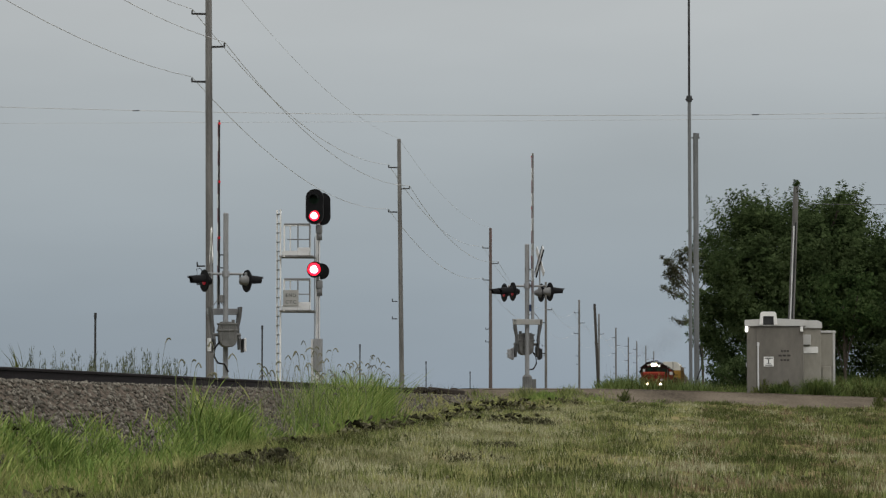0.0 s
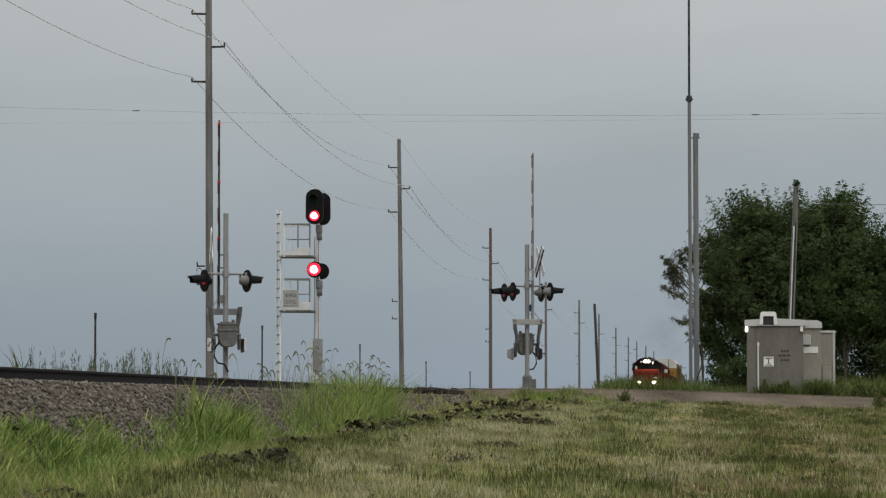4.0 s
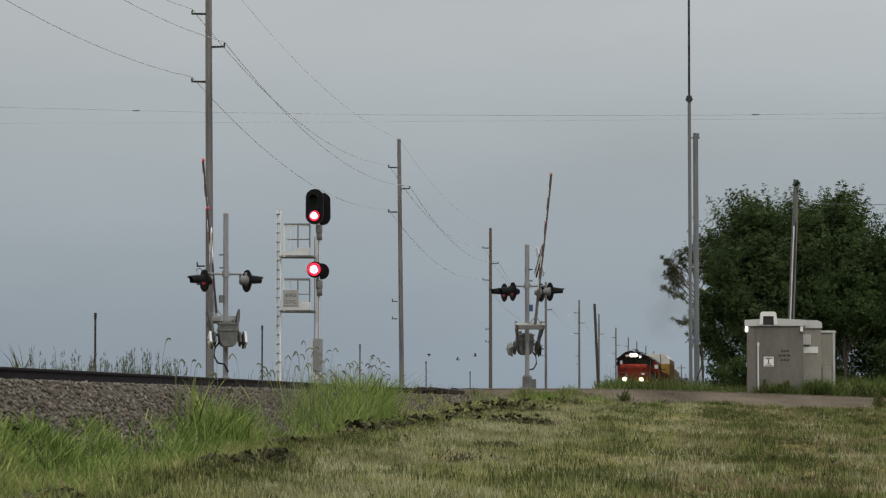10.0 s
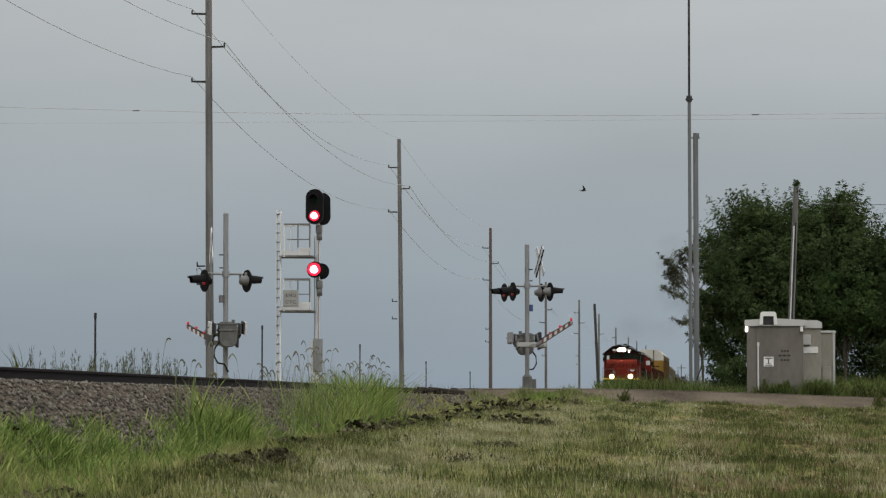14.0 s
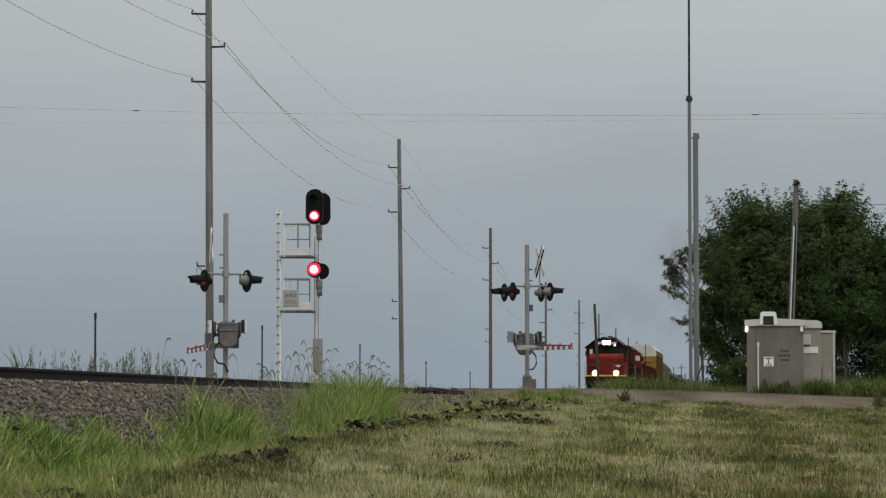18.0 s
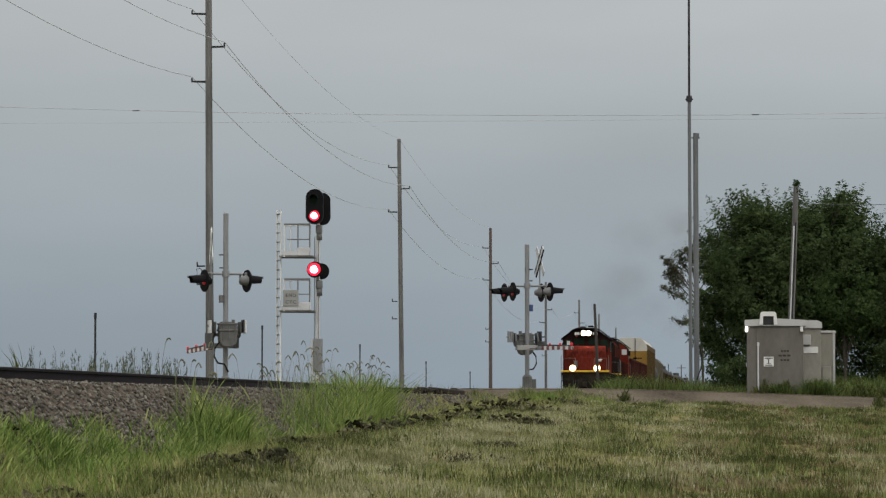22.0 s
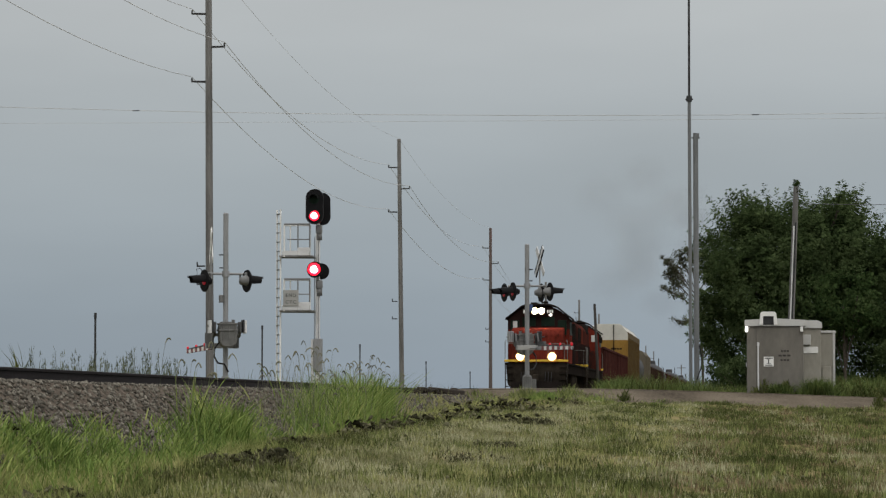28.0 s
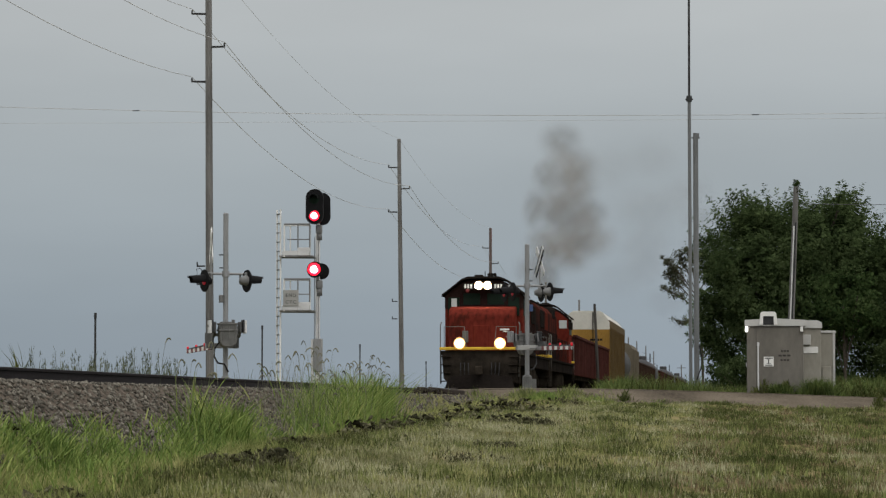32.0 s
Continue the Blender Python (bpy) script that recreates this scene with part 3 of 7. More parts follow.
# pale yellow-green stubble between the uncut grass and the cut line
n = 84000
y = 26 + 74 * rng.random(n) ** 1.4
x = -6.60 + 0.08 * np.sin(y * 0.5) + rng.normal(0, 0.25, n)
k = off_road(x, y)
x, y = x[k], y[k]
blades("grass_stubble", x, y, rng.uniform(0.05, 0.19, len(x)) * (0.55 + 0.6 * np.sin(y * 2.3 + 3 * np.sin(x * 5)) ** 2), rng.uniform(0.010, 0.020, len(x)), rng.uniform(0.1, 0.9, len(x)), M_STUBBLE, "pale yellow-green stubble along the uncut grass", "grass")

n = 70000
x = rng.uniform(-6.1, -2.0, n)
y = 33 + 60 * rng.random(n) ** 1.15
k = rng.random(n) < 0.5 + 0.55 * np.sin(x * 2.1 + y * 0.35) * np.sin(y * 0.27 - x)
x, y = x[k], y[k]
blades("pale_stubble", x, y, rng.uniform(0.03, 0.075, len(x)), rng.uniform(0.010, 0.020, len(x)), rng.uniform(0.1, 0.8, len(x)), M_STUBBLE, "pale short stubble in the mown grass", "grass")

# tufts that the mower left: green, dark, pale and straw-coloured by patches
n = 14000
cy = 24 + 78 * rng.random(n) ** 1.35
cx = -6.35 + (0.062 * cy + 8.0) * rng.random(n)
sz = rng.random(n) ** 1.6
patch = 0.5 + 0.5 * np.sin(cx * 1.3 + 0.31 * cy + 1.2 * np.sin(cx * 0.7)) * np.sin(0.27 * cy - 0.8 * cx) + rng.normal(0, 0.27, n)
west, east = cx < -4.9, cx > -1.0
kind_of = np.where(west, np.where(patch < 0.30, 1, np.where(patch < 0.66, 0, 2)), np.where(east, np.where(patch < 0.36, 1, np.where(patch < 0.54, 0, np.where(patch < 0.80, 4, 3))), np.where(patch < 0.34, 1, np.where(patch < 0.50, 0, np.where(patch < 0.72, 2, 3)))))
per = 36
for kk, nm, mt, lab, tall in ((0, "grass_tufts", M_TUFT, "green tufts in the mown grass", 1.0), (1, "dark_grass_tufts", M_WEED, "dark green tufts in the mown grass", 0.9), (2, "pale_grass_tufts", M_STUBBLE, "pale yellow-green tufts in the mown grass", 0.9), (3, "straw_tufts", M_STRAW, "dry straw-coloured tufts in the mown grass", 0.75), (4, "dead_grass_tufts", M_DEAD, "dead brown tufts in the mown grass", 0.75)):
    q = (kind_of == kk) & off_road(cx, cy)
    m = int(q.sum())
    ss = np.repeat(sz[q], per)
    x = np.repeat(cx[q], per) + rng.normal(0, 1, m * per) * (0.035 + 0.10 * ss)
    y = np.repeat(cy[q], per) + rng.normal(0, 1, m * per) * (0.04 + 0.12 * ss)
    hh = (0.045 + 0.14 * ss) * rng.uniform(0.5, 1.2, m * per) * tall
    blades(nm, x, y, hh, rng.uniform(0.008, 0.017, m * per) * (1 + y / 90), rng.uniform(0.05, 0.65, m * per), mt, lab, "grass")

# uncut grass along the foot of the ballast
n = 70000
y = 24 + 77 * rng.random(n) ** 1.25
edge = 0.5 * np.sin(y * 0.35) + 0.35 * np.sin(y * 0.9 + 1)
x = -7.08 + 0.16 * edge + rng.normal(0, 0.26, n)
clump = 0.5 + 0.5 * np.sin(y * 1.1 + 2.2 * np.sin(y * 0.37)) * np.cos(x * 2.6 + y * 0.7)
k = off_road(x, y) & (x > -7.55) & (x < -6.6) & (rng.random(n) < 0.12 + 1.0 * clump ** 1.5)
x, y, clump = x[k], y[k], clump[k]
h = rng.uniform(0.10, 0.36, len(x)) * (0.45 + 0.8 * clump)
h = h * np.interp(y, [30, 42, 45, 48, 49.5, 53, 55, 65, 67, 75, 100], [0.95, 0.95, 1.15, 1.1, 0.55, 0.6, 1.1, 1.0, 0.5, 0.45, 0.35]) * np.interp(x, [-7.6, -7.0, -6.6], [0.9, 1.0, 0.45])
blades("tall_grass", x, y, h, rng.uniform(0.012, 0.028, len(x)), rng.uniform(0.1, 1.0, len(x)), M_TALL, "tall bright green uncut grass beside the ballast", "grass", segs=3, droop=0.15, z=bank_top(x, y) - 0.03)
# the two high clumps that stand up past the rail
for cy, cx, sy, sx, cnt, h0, h1 in ((59.8, -7.0, 2.3, 0.26, 3800, 0.3, 1.12), (62.4, -7.0, 1.3, 0.20, 2600, 0.5, 1.50), (46.6, -7.1, 1.0, 0.18, 850, 0.25, 0.98), (38.0, -6.9, 3.0, 0.25, 900, 0.15, 0.40), (33.0, -6.6, 2.0, 0.3, 900, 0.15, 0.40)):
    y = rng.normal(cy, sy, cnt)
    x = rng.normal(cx, sx, cnt)
    far = np.exp(-((y - cy) / (1.5 * sy)) ** 2)
    h = (h0 + (h1 - h0) * rng.random(cnt)) * (0.45 + 0.55 * far)
    blades("tall_grass_clump", x, y, h, rng.uniform(0.012, 0.030, cnt), rng.uniform(0.08, 0.8, cnt), M_TALL, "high bright green grass clump against the ballast", "grass", segs=4, droop=0.18, z=bank_top(x, y) - 0.03)

# foxtails and dry stalks that stand over the rail
n = 260
y = rng.normal(59, 5.5, n)
x = rng.normal(-7.2, 0.4, n)
h = rng.uniform(0.6, 1.15, n) * np.exp(-((y - 59) / 16) ** 2)
blades("grass_stalks", x, y, h, np.full(n, 0.009), rng.uniform(0.1, 0.35, n), M_SEED, "thin dry grass stalks with drooping tips", "grass", segs=4)
bm = B()
spots = [(random.gauss(60, 4.6), random.gauss(-7.2, 0.35), random.uniform(0.5, 1.15)) for i in range(80)] + [(random.uniform(43.5, 46.5), random.gauss(-7.3, 0.12), random.uniform(0.75, 1.1)) for i in range(7)]
for yy, xx, up in spots:
    z0 = float(land(xx, yy)) + up + 0.14
    sgn = random.choice((-1, 1, 1))
    s = random.uniform(0.8, 1.3)
    wide, rise, fall = random.uniform(0.05, 0.11), random.uniform(0.03, 0.10), random.uniform(0.0, 0.10)
    pts = [(xx + sgn * wide * s * t, yy, z0 + s * (rise * math.sin(2.4 * t) - fall * t * t)) for t in (0, 0.25, 0.5, 0.75, 1.0)]
    tube(bm, pts[:2], 0.007, 5)
    tube(bm, pts[1:], random.uniform(0.009, 0.013), 5)
    tube(bm, [(xx - sgn * 0.12, yy, z0 - up - 0.14), (xx - sgn * 0.04, yy, z0 - 0.25), pts[0]], 0.002, 4)
tagged(part("foxtail_heads", bm, M_SEED), "nodding foxtail seed heads on thin stems", "grass", kind="stuff")

# weeds behind the far rail
plants = 165
py = rng.uniform(66.3, 81.5, plants)
px = -13.7 + rng.normal(0, 0.35, plants)
ph = rng.uniform(0.95, 1.70, plants) * (0.62 + 0.38 * np.abs(np.sin(py * 0.62 + 0.8)))
x, y, h = np.repeat(px, 3) + rng.normal(0, 0.02, plants * 3), np.repeat(py, 3), np.repeat(ph, 3) * rng.uniform(0.7, 1.0, plants * 3)
blades("weeds_behind_track", x, y, h, rng.uniform(0.010, 0.018, len(x)), rng.uniform(0.02, 0.16, len(x)), M_PALEWEED, "pale feathery weeds growing behind the rails", "weeds", segs=3)
m = 44
up = rng.random(plants * m) ** 0.8
x = np.repeat(px, m) + rng.normal(0, 0.026, plants * m)
y = np.repeat(py, m) + rng.normal(0, 0.05, plants * m)
z = land(x, y) + np.repeat(ph, m) * (0.15 + 0.80 * up)
blades("weed_leaves", x, y, rng.uniform(0.07, 0.19, plants * m) * (1.2 - 0.6 * up), rng.uniform(0.012, 0.024, plants * m), rng.uniform(0.03, 0.35, plants * m), M_PALEWEED, "small leaves and seed sprays of the pale weeds", "weeds", z=z)
n = 700
y = rng.uniform(84, 135, n)
x = -14.2 + rng.normal(0, 0.6, n)
k = np.abs(y - road_mid(x)) > 3.6
blades("weeds_behind_track", x[k], y[k], rng.uniform(0.4, 0.95, k.sum()), rng.uniform(0.010, 0.028, k.sum()), rng.uniform(0.05, 0.3, k.sum()), M_WEED, "tall thin weeds growing behind the rails", "weeds", segs=3)
for cx, cy, hh, nn in ((-13.6, 63.2, 1.65, 70), (-13.3, 62.9, 1.1, 60)):
    x, y = rng.normal(cx, 0.07 + 0.09 * hh * (nn > 80), nn), rng.normal(cy, 0.12, nn)
    z = land(x, y) + rng.random(nn) * hh * 0.7
    blades("weed_clump", x, y, rng.uniform(0.2, 0.4, nn) * hh, rng.uniform(0.015, 0.04, nn), rng.uniform(0.3, 0.9, nn), M_WEED, "dark leafy weed clump beside the road", "weeds", segs=2, z=z - 0.05)



def weed_bush(cx, cy, hh, spread, n, material, label):
    """Small leaves on upright stems, thinner towards the top."""
    up = rng.random(n) ** 1.2
    x = cx + rng.normal(0, spread, n) * (1.15 - 0.8 * up)
    y = cy + rng.normal(0, 0.15, n)
    crest = 0.62 + 0.38 * np.sin(x * 9 + cx * 5) * np.sin(x * 4 + 1)
    blades("weed_bush", x, y, rng.uniform(0.06, 0.17, n), rng.uniform(0.022, 0.045, n), rng.uniform(0.3, 1.0, n), material, label, "weeds", segs=2, z=land(x, y) + up * hh * crest - 0.03)
    m = max(4, n // 14)
    x = cx + rng.normal(0, spread, m)
    blades("weed_stems", x, np.full(m, cy), hh * rng.uniform(0.5, 1.0, m) * np.exp(-((x - cx) / (1.6 * spread)) ** 2), np.full(m, 0.014), rng.uniform(0.02, 0.15, m), material, label, "weeds", segs=3)


post_weeds = "dark leafy weeds at the foot of the leaning post"
for cx, cy, hh, spread, n in ((-4.62, 121.0, 1.75, 0.10, 120), (-4.60, 121.4, 1.25, 0.26, 420), (-5.05, 121.7, 0.9, 0.22, 240)):
    weed_bush(cx, cy, hh, spread, n, M_WEED, post_weeds)
house_weeds = "dark leafy weeds growing against the equipment house"
for cx, cy, hh, spread, n in ((0.95, 112.25, 0.78, 0.32, 900), (1.55, 112.3, 0.80, 0.26, 750), (0.5, 112.3, 0.6, 0.15, 200), (2.35, 113.4, 0.8, 0.25, 600), (3.2, 113.8, 1.0, 0.35, 620)):
    weed_bush(cx, cy, hh, spread, n, M_WEED, house_weeds)
road_weeds = "dark leafy weeds beside the gravel road"
for cx, cy, hh, spread, n in ((5.0, 112.6, 1.15, 0.5, 900), (4.1, 113.5, 1.2, 0.4, 700), (-3.45, 101.2, 0.50, 0.12, 170), (4.06, 99.4, 0.80, 0.13, 420)):
    weed_bush(cx, cy, hh, spread, n, M_WEED, road_weeds)

# thin grass growing in the stones towards the crossing
n = 8000
y = rng.uniform(61, 98, n)
x = rng.uniform(-8.1, -6.4, n)
k = (rng.random(n) < 0.25 + 0.75 * (np.sin(y * 0.8 + 2 * x) * np.sin(y * 0.33) > 0)) & off_road(x, y)
x, y = x[k], y[k]
blades("ballast_grass", x, y, rng.uniform(0.06, 0.30, len(x)) * np.interp(x, [-8.1, -6.9], [0.5, 1.0]), rng.uniform(0.012, 0.024, len(x)), rng.uniform(0.1, 0.6, len(x)), M_STUBBLE, "thin yellow-green grass growing in the ballast", "grass", segs=2, z=bank_top(x, y) - 0.02)

# rank grass beyond the road
n = 52000
y = 111 + 62 * rng.random(n) ** 1.4
x = rng.uniform(-7.2, 20, n)
k = (y > road_mid(x) + 4.6) & (x > TRACK_X + 4.6) & ((y > 117) | (x > 3.3) | (x < 0.0))
x, y = x[k], y[k]
wild = x > 2.6 + rng.normal(0, 0.8, len(x))
xs, ys = x[wild], y[wild]
hs_ = rng.uniform(0.35, 1.15, len(xs)) * np.interp(xs, [3, 5], [1.15, 1.35])
green = rng.random(len(xs)) < 0.85
for q, mt, lab in ((green, M_RANK, "rank green grass beside the equipment house"), (~green, M_WEED, "dark rank weeds beyond the road")):
    blades("roadside_weeds", xs[q], ys[q], hs_[q], rng.uniform(0.018, 0.045, q.sum()), rng.uniform(0.1, 0.6, q.sum()), mt, lab, "weeds", segs=3, droop=0.1)
x, y = x[~wild], y[~wild]
h = rng.uniform(0.45, 1.0, len(x)) * (0.88 + 0.22 * np.sin(x * 0.8 + y * 0.31) + 0.10 * np.sin(x * 3.3 + y)) * np.interp(x, [-6.0, -5.2, -4.5, -2.2, -1.0, 3, 5], [0.12, 0.3, 1.0, 1.08, 0.95, 1.0, 1.35])
dull = rng.random(len(x)) < 0.45 + 0.3 * np.sin(x * 1.7 + y * 0.4)
for q, nm, mt, lab in ((dull, "roadside_weeds", M_WEED, "dark weeds among the rank grass beyond the road"), (~dull, "roadside_grass", M_RANK, "rank green grass beyond the road")):
    blades(nm, x[q], y[q], h[q], rng.uniform(0.018, 0.045, q.sum()), rng.uniform(0.1, 0.7, q.sum()), mt, lab, "grass", segs=3, droop=0.1)
n = 11000
x = rng.uniform(-5.0, 0.15, n)
y = road_mid(x) + 5.0 + 5.0 * rng.random(n)
h = rng.uniform(0.4, 1.0, n) * (0.85 + 0.2 * np.sin(x * 2.9) + 0.12 * np.sin(x * 7.7 + y)) * np.interp(x, [-5.0, -4.4, 0.2], [0.3, 1.0, 0.9])
blades("roadside_grass", x, y, h, rng.uniform(0.014, 0.034, n), rng.uniform(0.1, 0.8, n), M_RANK, "rank green grass along the far edge of the road", "grass", segs=3, droop=0.12)
n = 9000
y, x = rng.uniform(174, 420, n), rng.uniform(-6, 22, n)
blades("far_grass", x, y, rng.uniform(0.3, 0.8, n) * np.interp(x, [-6, -2, 2], [0.25, 0.6, 1.0]), rng.uniform(0.06, 0.14, n), rng.uniform(0.1, 0.5, n), M_TALL, "rank green grass along the far track", "grass", segs=2)
# rank growth against the foot of the equipment house
for cx, sx, cnt, tall in ((1.30, 0.26, 1300, 0.75), (2.55, 0.36, 2000, 0.95)):
    x, y = rng.normal(cx, sx, cnt), 112.15 + rng.uniform(-0.35, 0.25, cnt)
    blades("roadside_weeds", x, y, tall * rng.uniform(0.35, 1.0, cnt) * np.exp(-((x - cx) / (2.2 * sx)) ** 2), rng.uniform(0.018, 0.05, cnt), rng.uniform(0.15, 0.8, cnt), M_RANK, "rank green weeds against the equipment house", "weeds", segs=3, droop=0.12)
# fringe of grass on the near edge of the road
n = 9000
x = rng.uniform(-8.0, 8, n)
x = np.where(rng.random(n) < 0.5, rng.normal(-6.2, 0.9, n), x)
y = road_mid(x) - 5.2 - np.abs(rng.normal(0, 1.2, n))
blades("verge_grass", x, y, rng.uniform(0.06, 0.26, n) * (0.4 + np.sin(x * 1.9) ** 2) * np.interp(x, [-5.5, -3], [1.0, 0.4]), rng.uniform(0.012, 0.03, n), rng.uniform(0.1, 0.6, n), M_TALL, "ragged grass along the edge of the road", "grass", segs=2)

n = 2600
x = rng.normal(-6.1, 1.1, n)
y = road_mid(x) - 4.2 - np.abs(rng.normal(0, 1.3, n))
k = (x > -8.3) & (x < -3.6)
x, y = x[k], y[k]
blades("verge_grass", x, y, rng.uniform(0.10, 0.34, len(x)) * (0.35 + 0.8 * np.sin(x * 2.3 + 0.8) ** 2), rng.uniform(0.012, 0.028, len(x)), rng.uniform(0.1, 0.8, len(x)), M_TUFT, "ragged yellow-green grass in front of the crossing", "grass", segs=2)
# clods and matted cuttings along the cut line
heaps = [(-7.2, 34.3, 0.7), (-6.75, 37.2, 0.5), (-6.17, 40.6, 0.8), (-5.94, 40.2, 0.9), (-5.7, 39.6, 0.8), (-5.46, 39.1, 0.6), (-6.17, 46.3, 0.5), (-6.17, 54.4, 1.0), (-6.06, 55.6, 1.3), (-5.89, 56.7, 0.8), (-6.08, 64.3, 1.3), (-6.03, 71.5, 1.2), (-5.98, 75.3, 1.3), (-5.94, 82.3, 1.6), (-5.0, 81.0, 1.1), (-4.3, 63.2, 1.0), (-3.8, 63.6, 0.7), (-3.45, 48.0, 0.5), (-3.4, 43.0, 0.5), (-5.6, 40.0, 0.6), (-6.2, 30.2, 0.7), (-4.6, 92.0, 1.0)]
heaps += [(random.gauss(-6.1, 0.2), random.uniform(48, 90), random.uniform(0.3, 0.6)) for i in range(11)]
lump_c, lump_s = [], []
for hx, hy, big in heaps:
    for j in range(int(64 * big)):
        yy = hy + random.gauss(0, 0.85 * big)
        xx = hx + random.gauss(0, 0.30 * big)
        lump_c.append((xx, yy, float(land(xx, yy)) + random.uniform(0.04, 0.17) * big))
        lump_s.append(random.uniform(0.22, 1.0) ** 1.5 * 0.054 * (0.6 + 0.5 * big))
for j in range(900):
    xx, yy = random.uniform(-6.2, 4.5), 26 + 70 * random.random() ** 1.3
    lump_c.append((xx, yy, float(land(xx, yy)) + 0.035))
    lump_s.append(random.uniform(0.012, 0.026))
lc, ls = np.array(lump_c), np.array(lump_s)
m = len(lc)
p = base[None] * ls[:, None, None] * rng.uniform(0.7, 1.5, (m, 1, 3)) * np.array([1, 1.2, 0.75]) + rng.normal(0, 1, (m, 7, 3)) * ls[:, None, None] * 0.55 + lc[:, None]
soup("soil_clods", p.reshape(-1, 3), (bf[None] + 7 * np.arange(m)[:, None, None]).reshape(-1, 3), M_CLOD, "dark clods and matted cut grass along the mown edge", "debris")
lc = lc[:-900]
# dark broken timber and dirt along the rail where the crossing begins
m = 150
dy = rng.uniform(87, 102.5, m)
dx = -8.98 + 0.22 * rng.normal(0, 1, m) * np.interp(dy, [87, 94, 102], [0.4, 1.0, 0.6])
dz = 1.60 + 0.09 * rng.random(m) * np.interp(dy, [87, 94, 99, 102.5], [0.4, 1.2, 1.5, 0.5])
ds = rng.uniform(0.03, 0.08, m)
p = base[None] * ds[:, None, None] * rng.uniform(0.6, 1.8, (m, 1, 3)) * np.array([1.3, 2.2, 0.6]) + np.stack([dx, dy, dz], -1)[:, None]
soup("timber_debris", p.reshape(-1, 3), (bf[None] + 7 * np.arange(m)[:, None, None]).reshape(-1, 3), M_LOCO_UNDER, "dark broken timber and dirt heaped along the rail", "debris")
blades("dry_twigs", rng.normal(-8.85, 0.2, 60), rng.uniform(88, 101, 60), rng.uniform(0.15, 0.40, 60), np.full(60, 0.016), rng.uniform(0.4, 1.4, 60), M_CLOD, "dark dry twigs among the broken timber", "debris", segs=2, z=np.full(60, 1.62))
extra = np.stack([rng.uniform(-6.3, -4.6, 60), rng.uniform(27, 60, 60), np.zeros(60)], -1)
lc = np.vstack([lc, extra])
m = len(lc)
rx = np.repeat(lc[:, 0], 10) + rng.normal(0, 0.10, m * 10)
ry = np.repeat(lc[:, 1], 10) + rng.normal(0, 0.20, m * 10)
blades("matted_grass", rx, ry, rng.uniform(0.05, 0.17, m * 10), rng.uniform(0.010, 0.020, m * 10), rng.uniform(0.3, 1.5, m * 10), M_CLOD, "dark matted grass round the clods", "grass", segs=2)
# ---------------------------------------------------------------- crossing gates


def flasher(parent, x, y, z, s, lit, dark=False, twist=0.0):
    """A crossing lamp that looks along s * x: round background, housing, hood and lens."""
    turn = Matrix.Translation((x, y, z)) @ Matrix.Rotation(radians(90 * s), 4, "Y")
    bm = B()
    lathe(bm, [(0.30, 0.0), (0.305, 0.012), (0.30, 0.025), (0.15, 0.03)], 24, turn)
    bg = part("background", bm, M_BLACK, parent, "round black lamp background")
    bm = B()
    lathe(bm, [(0.03, -0.22), (0.08, -0.20), (0.125, -0.10), (0.155, -0.02), (0.155, 0.0)], 18, turn)
    part("housing", bm, M_BLACK if dark else M_GREYBOX, bg, "black rounded lamp housing" if dark else "grey rounded lamp housing", True)
    bm = B()
    lathe(bm, [(0.02, 0.045), (0.10, 0.042), (0.148, 0.027), (0.15, 0.022)], 18, turn)
    part("lens", bm, G_FLASH if lit else M_RED, bg, "red lens")
    bm = B()
    n = 14
    outer = []
    for k in range(n + 1):
        a = math.pi * (-0.12 + 1.24 * k / n)
        q0, q1 = (0.165 * math.cos(a), 0.165 * math.sin(a)), (0.115 * math.cos(a), 0.115 * math.sin(a) + 0.02)
        row = []
        for (u, w), d, rr in ((q0, 0.02, 1.0), (q1, 0.56 - 0.14 * abs(math.cos(a)), 1.0), (q1, 0.56 - 0.14 * abs(math.cos(a)), 0.93), (q0, 0.02, 0.93)):
            row.append(bm.verts.new((x + s * d, y + u * rr, z + w * rr - 0.05 * d)))
        outer.append(row)
    for a, b in zip(outer, outer[1:]):
        for i in range(4):
            bm.faces.new((a[i], a[(i + 1) % 4], b[(i + 1) % 4], b[i]))
    bm.faces.new(outer[0]), bm.faces.new(outer[-1])
    part("hood", bm, M_BLACK, bg, "long black lamp hood")
    spin = Matrix.Translation((x, y, z)) @ Matrix.Rotation(radians(twist), 4, "Z") @ Matrix.Translation((-x, -y, -z))
    for o in (bg, *bg.children):
        o.data.transform(spin)
    return bg


